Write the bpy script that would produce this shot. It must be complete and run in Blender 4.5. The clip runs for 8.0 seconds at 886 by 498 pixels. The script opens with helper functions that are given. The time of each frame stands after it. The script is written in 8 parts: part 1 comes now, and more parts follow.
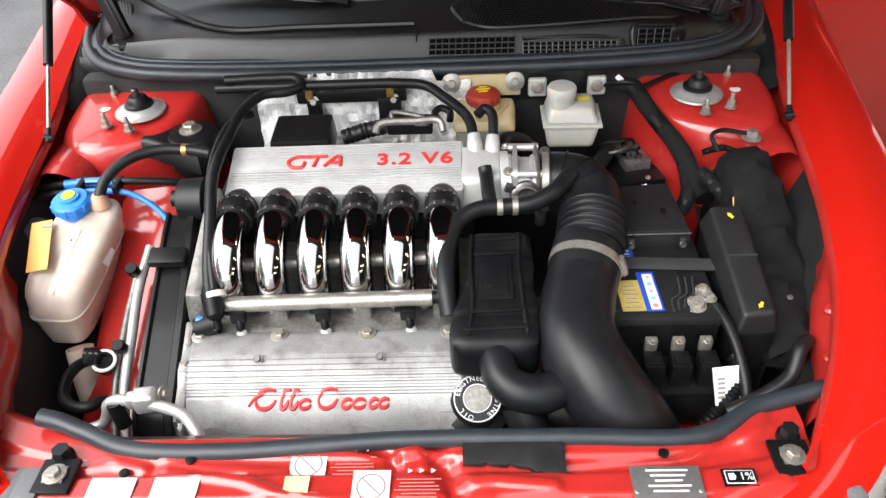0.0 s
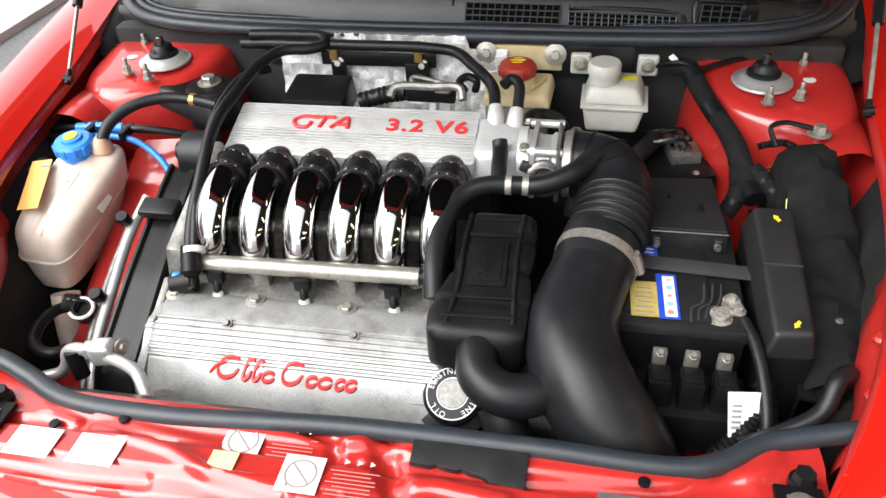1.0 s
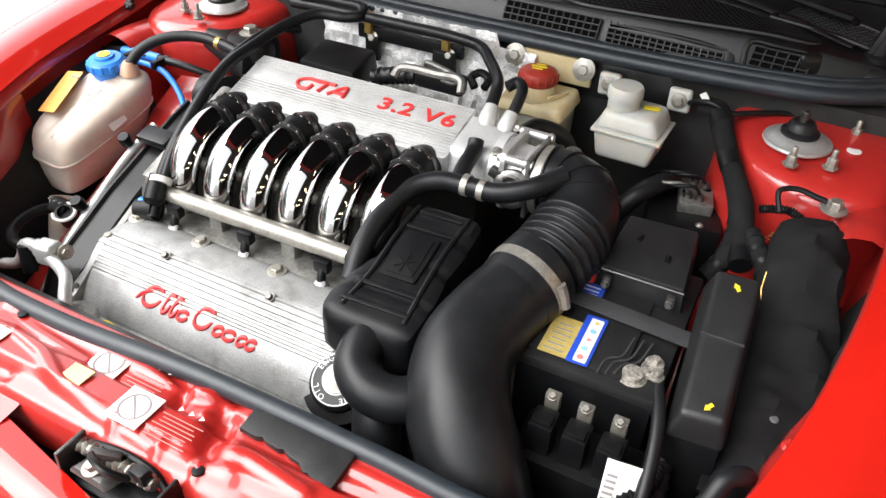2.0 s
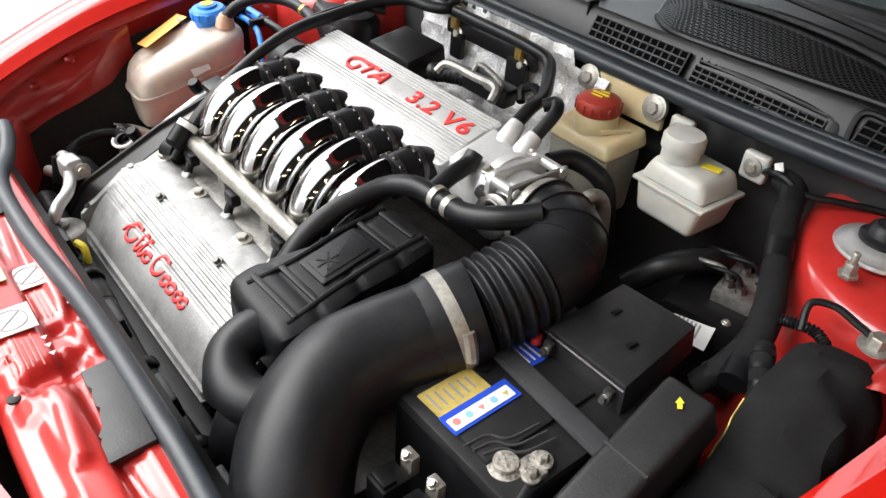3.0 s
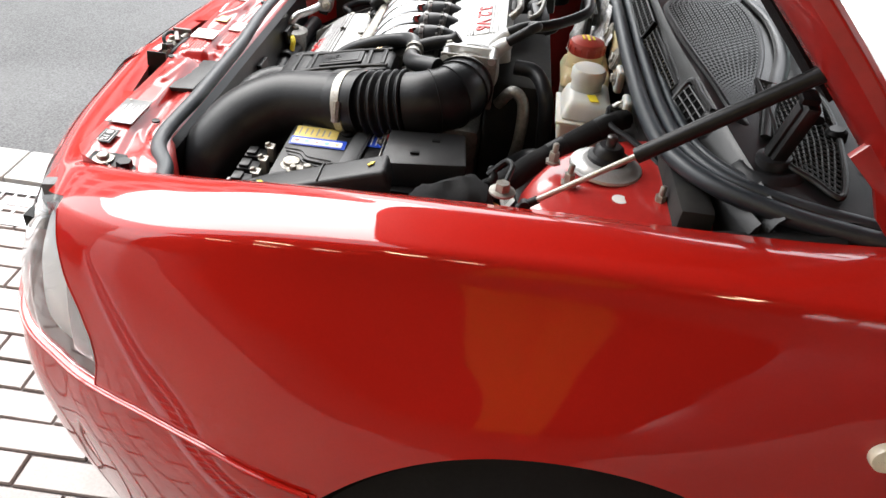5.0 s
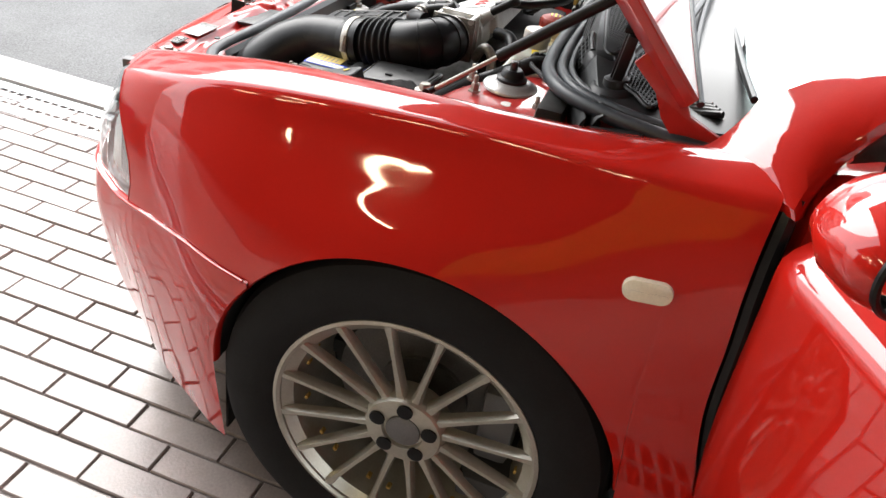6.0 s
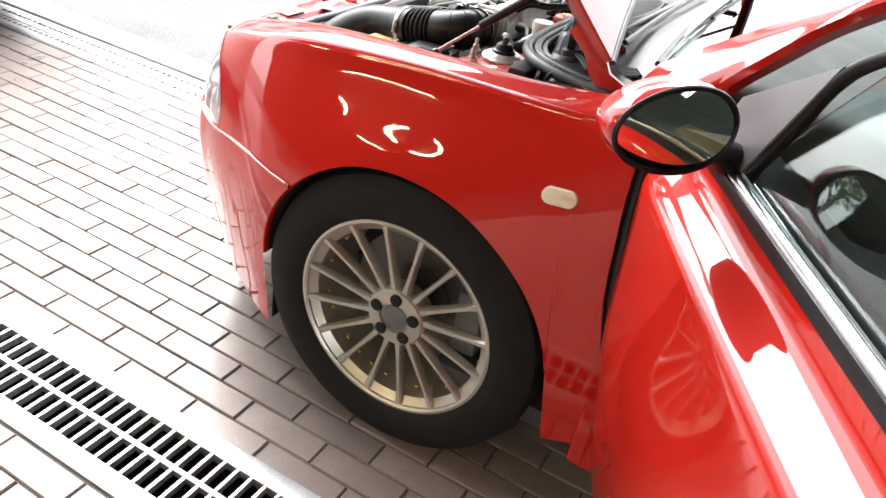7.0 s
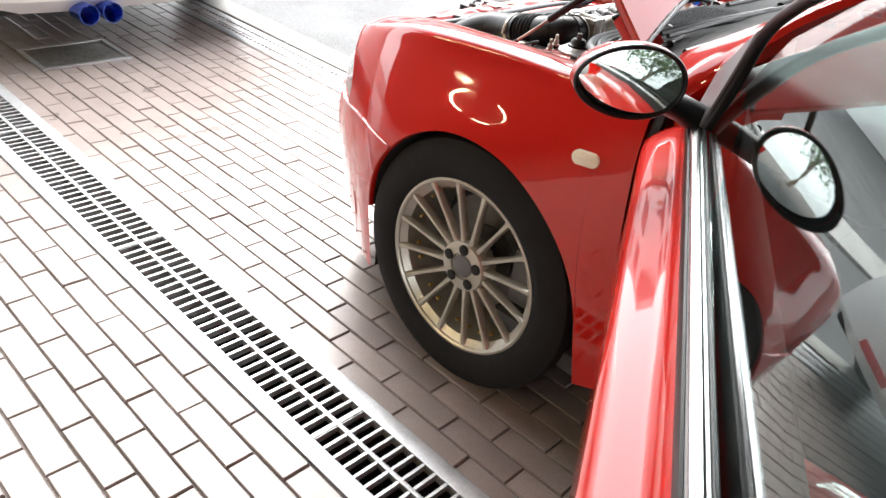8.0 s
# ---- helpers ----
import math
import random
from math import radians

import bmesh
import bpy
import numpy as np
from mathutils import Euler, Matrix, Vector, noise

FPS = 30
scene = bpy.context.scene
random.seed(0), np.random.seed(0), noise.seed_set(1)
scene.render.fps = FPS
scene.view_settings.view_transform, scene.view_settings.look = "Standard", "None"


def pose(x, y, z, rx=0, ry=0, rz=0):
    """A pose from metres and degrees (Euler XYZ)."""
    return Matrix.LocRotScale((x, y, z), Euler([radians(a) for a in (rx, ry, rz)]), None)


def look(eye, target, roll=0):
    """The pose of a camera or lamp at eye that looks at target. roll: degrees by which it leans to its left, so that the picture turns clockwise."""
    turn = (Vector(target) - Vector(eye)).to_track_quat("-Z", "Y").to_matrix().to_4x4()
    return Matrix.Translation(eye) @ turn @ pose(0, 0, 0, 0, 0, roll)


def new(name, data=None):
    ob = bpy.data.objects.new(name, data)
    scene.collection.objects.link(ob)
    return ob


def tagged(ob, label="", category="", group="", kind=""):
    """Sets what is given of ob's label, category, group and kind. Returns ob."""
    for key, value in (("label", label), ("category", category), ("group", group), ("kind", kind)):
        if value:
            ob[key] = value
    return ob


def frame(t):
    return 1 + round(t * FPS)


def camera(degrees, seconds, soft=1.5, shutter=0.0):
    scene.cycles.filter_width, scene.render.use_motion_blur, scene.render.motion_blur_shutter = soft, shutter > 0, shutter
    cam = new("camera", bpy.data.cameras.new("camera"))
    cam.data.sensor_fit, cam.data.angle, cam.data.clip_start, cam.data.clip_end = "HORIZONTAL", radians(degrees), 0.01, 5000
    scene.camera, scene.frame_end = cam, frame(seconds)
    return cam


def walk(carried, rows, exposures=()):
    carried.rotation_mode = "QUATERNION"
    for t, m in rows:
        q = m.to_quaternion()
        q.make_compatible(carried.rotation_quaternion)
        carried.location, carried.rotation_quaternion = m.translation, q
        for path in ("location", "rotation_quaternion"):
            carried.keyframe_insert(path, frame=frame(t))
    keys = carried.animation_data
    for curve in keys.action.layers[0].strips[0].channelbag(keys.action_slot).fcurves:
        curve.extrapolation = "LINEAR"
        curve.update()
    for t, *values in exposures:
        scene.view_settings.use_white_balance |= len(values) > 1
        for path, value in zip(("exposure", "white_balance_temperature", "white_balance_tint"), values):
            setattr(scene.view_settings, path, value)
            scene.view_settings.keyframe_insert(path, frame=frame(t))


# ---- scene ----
cam = camera(61.0, 8.0)
PATH = [
    (0, (0.118, -1.146, 1.439), (0.038, 0.41, 0.185), -3.2),
    (0.3, (0.144, -1.129, 1.411), (0.013, 0.426, 0.16), -3.7),
    (0.5, (0.179, -1.114, 1.39), (-0.023, 0.438, 0.144), -4.6),
    (1, (0.245, -1.073, 1.339), (-0.094, 0.465, 0.106), -3.4),
    (1.5, (0.33, -1.045, 1.309), (-0.144, 0.473, 0.097), 0.3),
    (2, (0.482, -0.971, 1.293), (-0.229, 0.458, 0.088), 2.0),
    (2.2, (0.529, -0.921, 1.283), (-0.282, 0.451, 0.075), 2.7),
    (3.3, (0.742, -0.616, 1.226), (-0.613, 0.262, 0.045), 4.3),
    (3.5, (0.796, -0.556, 1.233), (-0.633, 0.167, 0.036), 4.0),
    (4, (0.958, -0.47, 1.225), (-0.575, 0.04, 0.046), 6.4),
    (4.5, (1.119, -0.29, 1.255), (-0.47, -0.137, 0.05), 5.4),
    (5, (1.296, -0.141, 1.267), (-0.309, -0.196, 0.075), 6.8),
    (5.2, (1.377, -0.083, 1.277), (-0.227, -0.192, 0.087), 7.5),
    (6.3, (1.689, 0.324, 1.253), (0.082, -0.154, 0.162), 9.9),
    (6.5, (1.755, 0.385, 1.271), (0.16, -0.129, 0.178), 10.2),
    (7, (1.883, 0.579, 1.3), (0.343, -0.117, 0.232), 9.8),
    (7.5, (1.971, 0.77, 1.322), (0.524, -0.124, 0.27), 9.4),
    (8, (1.992, 0.976, 1.322), (0.703, -0.14, 0.277), 7.7),
]
EXPOSURE = [(0, 2.2), (2, 2.25), (3.5, 2.2), (4.5, 2.42), (5, 2.4), (6.5, 2.95), (7, 3.2), (8, 3.1)]
walk(cam, [(t, look(eye, target, roll)) for t, eye, target, roll in PATH], EXPOSURE)

# ---- world and light ----
world = bpy.data.worlds.new("world")
scene.world = world
world.use_nodes = True
wn, wl = world.node_tree.nodes, world.node_tree.links
sky = wn.new("ShaderNodeTexSky")
sky.sky_type = "NISHITA"
sky.sun_disc = False
sky.dust_density = 2.5
sky.sun_elevation, sky.sun_rotation = radians(45), radians(233.6)
soft_sky = wn.new("ShaderNodeHueSaturation")
soft_sky.inputs["Saturation"].default_value = 0.25
wl.new(sky.outputs[0], soft_sky.inputs["Color"])
cloud = wn.new("ShaderNodeMix")
cloud.data_type = "RGBA"
cloud.inputs["Factor"].default_value = 0.55
cloud.inputs["B"].default_value = (5.4, 5.5, 5.65, 1)
wl.new(soft_sky.outputs[0], cloud.inputs["A"])
wl.new(cloud.outputs["Result"], wn["Background"].inputs["Color"])
wn["Background"].inputs["Strength"].default_value = 0.108
sun = bpy.data.lights.new("sun", "SUN")
sun.energy, sun.angle, sun.color = 1.5, radians(68), (1, 0.985, 0.965)
new("sun", sun).matrix_world = look((-3.8, -2.8, 4.7), (0, 0, 0))

# ---- materials ----


def mat(name, colour, rough=0.5, metal=0.0, var=0.18, scale=60.0, big=6.0, bump=0.08, coat=0.0, dirt=None, dirt_amount=0.0, spec=0.5, transmission=0.0, rand=0.0):
    m = bpy.data.materials.new(name)
    m.use_nodes = True
    n, l = m.node_tree.nodes, m.node_tree.links
    b = n["Principled BSDF"]
    co = n.new("ShaderNodeTexCoord")
    fine, large = n.new("ShaderNodeTexNoise"), n.new("ShaderNodeTexNoise")
    for t, s, d in ((fine, scale, 4), (large, big, 3)):
        t.inputs["Scale"].default_value, t.inputs["Detail"].default_value = s, d
        l.new(co.outputs["Object"], t.inputs["Vector"])
    add = n.new("ShaderNodeMath")
    add.operation = "ADD"
    l.new(fine.outputs["Fac"], add.inputs[0])
    l.new(large.outputs["Fac"], add.inputs[1])
    rng = n.new("ShaderNodeMapRange")
    rng.inputs["From Min"].default_value, rng.inputs["From Max"].default_value = 0.7, 1.3
    rng.inputs["To Min"].default_value, rng.inputs["To Max"].default_value = 1 - var, 1 + var
    l.new(add.outputs[0], rng.inputs["Value"])
    src = rng.outputs["Result"]
    if rand:
        info = n.new("ShaderNodeObjectInfo")
        r2 = n.new("ShaderNodeMapRange")
        r2.inputs["To Min"].default_value, r2.inputs["To Max"].default_value = 1 - rand, 1 + rand
        l.new(info.outputs["Random"], r2.inputs["Value"])
        mul = n.new("ShaderNodeMath")
        mul.operation = "MULTIPLY"
        l.new(src, mul.inputs[0])
        l.new(r2.outputs["Result"], mul.inputs[1])
        src = mul.outputs[0]
    tint = n.new("ShaderNodeVectorMath")
    tint.operation = "SCALE"
    tint.inputs[0].default_value = colour
    l.new(src, tint.inputs["Scale"])
    out = tint.outputs["Vector"]
    if dirt:
        mix = n.new("ShaderNodeMix")
        mix.data_type = "RGBA"
        mask = n.new("ShaderNodeMapRange")
        mask.inputs["From Min"].default_value, mask.inputs["From Max"].default_value = 0.5, 0.75
        mask.inputs["To Max"].default_value = dirt_amount
        blot = n.new("ShaderNodeTexNoise")
        blot.inputs["Scale"].default_value, blot.inputs["Detail"].default_value = big * 2.5, 8
        l.new(co.outputs["Object"], blot.inputs["Vector"])
        l.new(blot.outputs["Fac"], mask.inputs["Value"])
        l.new(mask.outputs["Result"], mix.inputs["Factor"])
        l.new(out, mix.inputs["A"])
        mix.inputs["B"].default_value = (*dirt, 1)
        out = mix.outputs["Result"]
    l.new(out, b.inputs["Base Color"])
    rr = n.new("ShaderNodeMapRange")
    rr.inputs["To Min"].default_value, rr.inputs["To Max"].default_value = max(rough * 0.75, 0.02), min(rough * 1.25, 1)
    l.new(large.outputs["Fac"], rr.inputs["Value"])
    l.new(rr.outputs["Result"], b.inputs["Roughness"])
    b.inputs["Metallic"].default_value = metal
    b.inputs["Coat Weight"].default_value = coat
    b.inputs["Coat Roughness"].default_value = 0.03
    b.inputs["Specular IOR Level"].default_value = spec
    b.inputs["Transmission Weight"].default_value = transmission
    if bump:
        bp = n.new("ShaderNodeBump")
        bp.inputs["Strength"].default_value, bp.inputs["Distance"].default_value = bump, 0.002
        l.new(fine.outputs["Fac"], bp.inputs["Height"])
        l.new(bp.outputs[0], b.inputs["Normal"])
    return m


def glass_mat(name, colour, rough=0.0, ior=1.5):
    m = bpy.data.materials.new(name)
    m.use_nodes = True
    b = m.node_tree.nodes["Principled BSDF"]
    b.inputs["Base Color"].default_value = (*colour, 1)
    b.inputs["Transmission Weight"].default_value = 1
    b.inputs["Roughness"].default_value = rough
    b.inputs["IOR"].default_value = ior
    return m


def glow_mat(name, colour, strength):
    m = bpy.data.materials.new(name)
    m.use_nodes = True
    b = m.node_tree.nodes["Principled BSDF"]
    b.inputs["Emission Color"].default_value = (*colour, 1)
    b.inputs["Emission Strength"].default_value = strength
    return m


RED = mat("red_paint", (0.44, 0.010, 0.005), 0.45, 0.0, 0.04, 300, 3, 0.0, coat=1.0, spec=0.05)
RED.node_tree.nodes["Principled BSDF"].inputs["Coat IOR"].default_value = 1.63
RED_BAY = mat("red_bay_paint", (0.42, 0.022, 0.018), 0.4, 0.0, 0.08, 120, 8, 0.02, coat=0.9, dirt=(0.22, 0.018, 0.012), dirt_amount=0.35, spec=0.2)
RED_BAY.node_tree.nodes["Principled BSDF"].inputs["Coat Roughness"].default_value = 0.14
RED_BAY.node_tree.nodes["Principled BSDF"].inputs["Coat IOR"].default_value = 1.6
BLACK = mat("black_plastic", (0.0055, 0.0058, 0.0066), 0.40, 0, 0.3, 500, 14, 0.12, dirt=(0.02, 0.019, 0.018), dirt_amount=0.35, spec=0.22)
BLACK_SATIN = mat("black_satin", (0.007, 0.007, 0.0075), 0.36, 0, 0.25, 300, 20, 0.05, spec=0.28)
COWL = mat("cowl_plastic", (0.0065, 0.0068, 0.0075), 0.36, 0, 0.2, 700, 10, 0.12, dirt=(0.014, 0.014, 0.014), dirt_amount=0.35)
GRILLE = mat("grille_plastic", (0.022, 0.023, 0.025), 0.36, 0, 0.2, 700, 10, 0.05)
RUBBER = mat("rubber", (0.0085, 0.009, 0.0102), 0.38, 0, 0.3, 250, 18, 0.05, dirt=(0.019, 0.0188, 0.0188), dirt_amount=0.4, spec=0.28)
SEAL = mat("seal_rubber", (0.018, 0.024, 0.030), 0.45, 0, 0.2, 200, 12, 0.06, dirt=(0.05, 0.052, 0.055), dirt_amount=0.3)
FELT = mat("black_felt", (0.008, 0.008, 0.0085), 0.95, 0, 0.4, 900, 16, 0.5, dirt=(0.02, 0.019, 0.018), dirt_amount=0.4, spec=0.2)
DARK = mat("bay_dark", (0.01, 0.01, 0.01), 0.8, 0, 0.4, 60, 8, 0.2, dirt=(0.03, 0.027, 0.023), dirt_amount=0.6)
ALU = mat("cast_aluminium", (0.33, 0.33, 0.325), 0.48, 0.45, 0.22, 500, 16, 0.2, dirt=(0.13, 0.122, 0.11), dirt_amount=0.6)
ALU_PLENUM = mat("plenum_aluminium", (0.52, 0.52, 0.515), 0.4, 0.25, 0.12, 500, 16, 0.12, dirt=(0.36, 0.35, 0.33), dirt_amount=0.5)
ALU_BRUSHED = mat("brushed_aluminium", (0.55, 0.55, 0.54), 0.34, 0.6, 0.1, 500, 20, 0.06, dirt=(0.34, 0.33, 0.31), dirt_amount=0.4)
ALU_DULL = mat("dull_aluminium", (0.24, 0.235, 0.22), 0.5, 0.75, 0.3, 200, 18, 0.25, dirt=(0.07, 0.064, 0.055), dirt_amount=0.7)
CHROME = mat("chrome", (0.46, 0.46, 0.455), 0.05, 1.0, 0.03, 40, 10, 0.01, dirt=(0.6, 0.57, 0.5), dirt_amount=0.15)
STEEL = mat("zinc_steel", (0.36, 0.345, 0.31), 0.42, 0.7, 0.2, 300, 40, 0.1, dirt=(0.2, 0.16, 0.1), dirt_amount=0.45)
CLAMP = mat("dark_clamp_steel", (0.16, 0.155, 0.15), 0.3, 0.85, 0.3, 300, 60, 0.1, dirt=(0.05, 0.045, 0.04), dirt_amount=0.6)
TERMINAL = mat("corroded_lead", (0.36, 0.34, 0.30), 0.55, 0.5, 0.5, 260, 80, 0.6, dirt=(0.06, 0.05, 0.04), dirt_amount=0.8)
WORN = mat("worn_black_plastic", (0.0125, 0.0127, 0.0135), 0.44, 0, 0.25, 400, 24, 0.12, dirt=(0.03, 0.029, 0.028), dirt_amount=0.4, spec=0.42)
STRAP = mat("strap_plastic", (0.04, 0.041, 0.043), 0.5, 0, 0.2, 300, 20, 0.1)
BRASS = mat("yellow_zinc", (0.6, 0.4, 0.12), 0.4, 0.8, 0.2, 200, 40, 0.1)
LETTER = mat("red_lettering", (0.55, 0.03, 0.03), 0.5, 0, 0.08, 200, 20, 0.05)
LETTER_W = mat("white_lettering", (0.7, 0.7, 0.7), 0.5, 0, 0.05, 200, 20, 0.02)
TANK = mat("tank_plastic", (0.60, 0.51, 0.44), 0.35, 0, 0.14, 40, 9, 0.03, dirt=(0.4, 0.28, 0.2), dirt_amount=0.5)
NIPPLE = mat("stained_tank_plastic", (0.62, 0.36, 0.24), 0.35, 0, 0.14, 40, 9, 0.03)
CREAM = mat("aged_cream_plastic", (0.6, 0.5, 0.3), 0.35, 0, 0.12, 60, 12, 0.03, dirt=(0.42, 0.3, 0.14), dirt_amount=0.45)
SMOKY = mat("fluid_tank_plastic", (0.3, 0.29, 0.24), 0.4, 0, 0.15, 60, 12, 0.03)
WHITE_PL = mat("white_plastic", (0.46, 0.46, 0.43), 0.35, 0, 0.06, 60, 12, 0.02, dirt=(0.55, 0.5, 0.38), dirt_amount=0.4)
for m in (TANK, CREAM, WHITE_PL, SMOKY):
    shade = m.node_tree.nodes["Principled BSDF"]
    shade.inputs["Subsurface Weight"].default_value = 0.5
    shade.inputs["Subsurface Radius"].default_value = (0.03, 0.018, 0.012)
    shade.inputs["Subsurface Scale"].default_value = 0.6
BLUE_PL = mat("blue_plastic", (0.03, 0.22, 0.72), 0.4, 0, 0.1, 100, 20, 0.03)
REDCAP = mat("red_cap_plastic", (0.30, 0.03, 0.018), 0.42, 0, 0.12, 100, 20, 0.05)
YELLOW = mat("yellow_mark", (0.75, 0.6, 0.03), 0.5, 0, 0.1, 100, 20, 0.03)
ORANGE = mat("orange_label", (0.85, 0.42, 0.1), 0.5, 0, 0.06, 60, 12, 0.02)
GOLD = mat("gold_label", (0.62, 0.48, 0.14), 0.35, 0.3, 0.15, 160, 60, 0.02)
BLUE_LB = mat("blue_label", (0.02, 0.07, 0.5), 0.35, 0, 0.08, 100, 40, 0.01)
SIGN_BLUE = mat("pale_blue_print", (0.25, 0.5, 0.7), 0.5, 0, 0.08, 100, 40, 0.01)
PAPER = mat("white_label", (0.75, 0.74, 0.71), 0.5, 0, 0.06, 60, 14, 0.02)
GREYBAR = mat("print_grey", (0.25, 0.24, 0.24), 0.6, 0, 0.05, 100, 20, 0)
FAINT = mat("faint_print", (0.27, 0.23, 0.23), 0.6, 0, 0.05, 100, 20, 0)
PLATE = mat("grey_data_plate", (0.18, 0.18, 0.18), 0.4, 0.5, 0.15, 200, 20, 0.04)
FOIL = mat("heat_foil", (0.72, 0.72, 0.72), 0.34, 0.4, 0.4, 420, 30, 1.0, dirt=(0.55, 0.53, 0.5), dirt_amount=0.4)
TYRE = mat("tyre_rubber", (0.008, 0.008, 0.0085), 0.8, 0, 0.25, 200, 16, 0.15, spec=0.25)
RIM = mat("champagne_alloy", (0.47, 0.45, 0.395), 0.33, 0.7, 0.08, 200, 12, 0.03, dirt=(0.34, 0.31, 0.23), dirt_amount=0.35)
DISC = mat("brake_disc", (0.12, 0.115, 0.11), 0.4, 0.9, 0.2, 300, 20, 0.1)
TRIM = mat("bright_trim", (0.50, 0.50, 0.51), 0.24, 1.0, 0.05, 100, 10, 0.02)
GREY_TRIM = mat("grey_trim", (0.12, 0.12, 0.125), 0.5, 0, 0.15, 400, 12, 0.05)
MIRROR = mat("mirror_silver", (0.85, 0.9, 0.88), 0.02, 1.0, 0.01, 10, 4, 0)
LENS = glass_mat("lamp_lens", (0.95, 0.97, 0.98), 0.02)
LAMP_GREY = mat("lamp_housing_grey", (0.55, 0.56, 0.57), 0.35, 0.3, 0.1, 200, 12, 0.03)
SAIL = mat("satin_grey_paint", (0.17, 0.17, 0.18), 0.4, 0.3, 0.1, 200, 12, 0.03)
LENS_Y = mat("marker_lens", (0.75, 0.7, 0.55), 0.15, 0, 0.08, 300, 40, 0.2, coat=1.0)
GLASS = glass_mat("tinted_glass", (0.72, 0.86, 0.84))
CABIN = mat("cabin_fabric", (0.03, 0.03, 0.033), 0.7, 0, 0.2, 300, 10, 0.1)
CAR_WHITE = mat("white_paint", (0.75, 0.75, 0.74), 0.3, 0, 0.03, 200, 4, 0.01, coat=1.0)
TAILRED = mat("tail_lamp_red", (0.5, 0.02, 0.02), 0.2, 0, 0.05, 100, 10, 0, coat=1.0)
BLUE_TIP = mat("burnt_titanium", (0.05, 0.12, 0.5), 0.2, 0.9, 0.3, 60, 30, 0.02)
ASPHALT = mat("asphalt", (0.10, 0.101, 0.103), 0.85, 0, 0.6, 160, 1.2, 0.8, dirt=(0.12, 0.12, 0.12), dirt_amount=0.4)
FADED = mat("faded_print", (0.62, 0.22, 0.2), 0.6, 0, 0.1, 200, 20, 0)
CONCRETE = mat("concrete", (0.42, 0.41, 0.39), 0.75, 0, 0.15, 120, 2.5, 0.3, dirt=(0.25, 0.24, 0.22), dirt_amount=0.4)
PAVER = mat("clay_paver", (0.212, 0.178, 0.166), 0.3, 0, 0.16, 160, 7, 0.25, dirt=(0.16, 0.118, 0.1), dirt_amount=0.4, rand=0.14)
JOINT = mat("joint_sand", (0.14, 0.122, 0.113), 0.9, 0, 0.3, 200, 6, 0.4)
GRATE = mat("galvanised_grate", (0.42, 0.43, 0.44), 0.45, 0.7, 0.15, 150, 8, 0.08, dirt=(0.25, 0.24, 0.22), dirt_amount=0.4)
# near-black for the shade painted into drain, grille and port openings
OPENING_SHADE = mat("opening_shade", (0.003, 0.003, 0.003), 0.9, 0, 0.3, 40, 8, 0.1, spec=0.05)
WALL = mat("painted_wall", (0.42, 0.41, 0.39), 0.8, 0, 0.1, 90, 1.5, 0.15)
# near-black, for unseen workshop walls that hold light back
WALL_DARK = mat("light_block_wall", (0.02, 0.019, 0.018), 0.7, 0, 0.2, 60, 1.0, 0.1)
# blotchy near-black for the unseen floor mirrored in the wing
SHOP_FLOOR = mat("reflection_floor_dark", (0.045, 0.044, 0.043), 0.6, 0, 0.3, 40, 1.5, 0.15, dirt=(0.02, 0.02, 0.02), dirt_amount=0.5)
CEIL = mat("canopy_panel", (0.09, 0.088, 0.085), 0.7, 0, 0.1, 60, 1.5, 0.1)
TUBE = glow_mat("warm_tube", (1.0, 0.8, 0.5), 9.0)
AMBER = mat("amber_sheet", (0.5, 0.3, 0.02), 0.6, 0, 0.1, 30, 3, 0.05)
LEAF = mat("leaves", (0.06, 0.11, 0.035), 0.6, 0, 0.5, 60, 6, 0.1)
BRIGHT = mat("facade_white", (0.7, 0.7, 0.69), 0.7, 0, 0.06, 60, 0.6, 0.05)
PANE = mat("facade_glass", (0.05, 0.08, 0.09), 0.08, 0, 0.1, 20, 0.5, 0)
BARK = mat("bark", (0.13, 0.1, 0.075), 0.85, 0, 0.3, 60, 6, 0.5)

# ---- building helpers ----
ORIGIN = {}
SHIFT = [0.0]  # sideways move of what is built about the middle of the car
MID = 0.024


def thing(name, at, label, category, kind="", group=""):
    ob = new(name)
    ob.empty_display_size = 0.1
    ob.location = at
    ORIGIN[ob.name] = Vector(at)
    return tagged(ob, label, category, group, kind)


def finish(bm, name, material, origin=(0, 0, 0), angle=38):
    bmesh.ops.translate(bm, verts=bm.verts, vec=Vector((SHIFT[0], 0, 0)) - Vector(origin))
    bm.normal_update()
    lim = radians(angle)
    for e in bm.edges:
        e.smooth = len(e.link_faces) == 2 and e.calc_face_angle(0) < lim
    for f in bm.faces:
        f.smooth = True
    me = bpy.data.meshes.new(name)
    bm.to_mesh(me)
    bm.free()
    me.materials.append(material)
    return me


def part(name, bm, material, parent, label="", angle=38):
    org = ORIGIN[parent.name]
    ob = new(name, finish(bm, name, material, org, angle))
    ob.parent = parent
    ORIGIN[ob.name] = org
    if label:
        tagged(ob, label)
    return ob


def solo(name, bm, material, label, category, kind="", group="", angle=38):
    ob = new(name, finish(bm, name, material, (0, 0, 0), angle))
    ORIGIN[ob.name] = Vector((0, 0, 0))
    return tagged(ob, label, category, group, kind)


def joined(*bms):
    out = bmesh.new()
    for b in bms:
        me = bpy.data.meshes.new("tmp")
        b.to_mesh(me)
        b.free()
        out.from_mesh(me)
        bpy.data.meshes.remove(me)
    return out


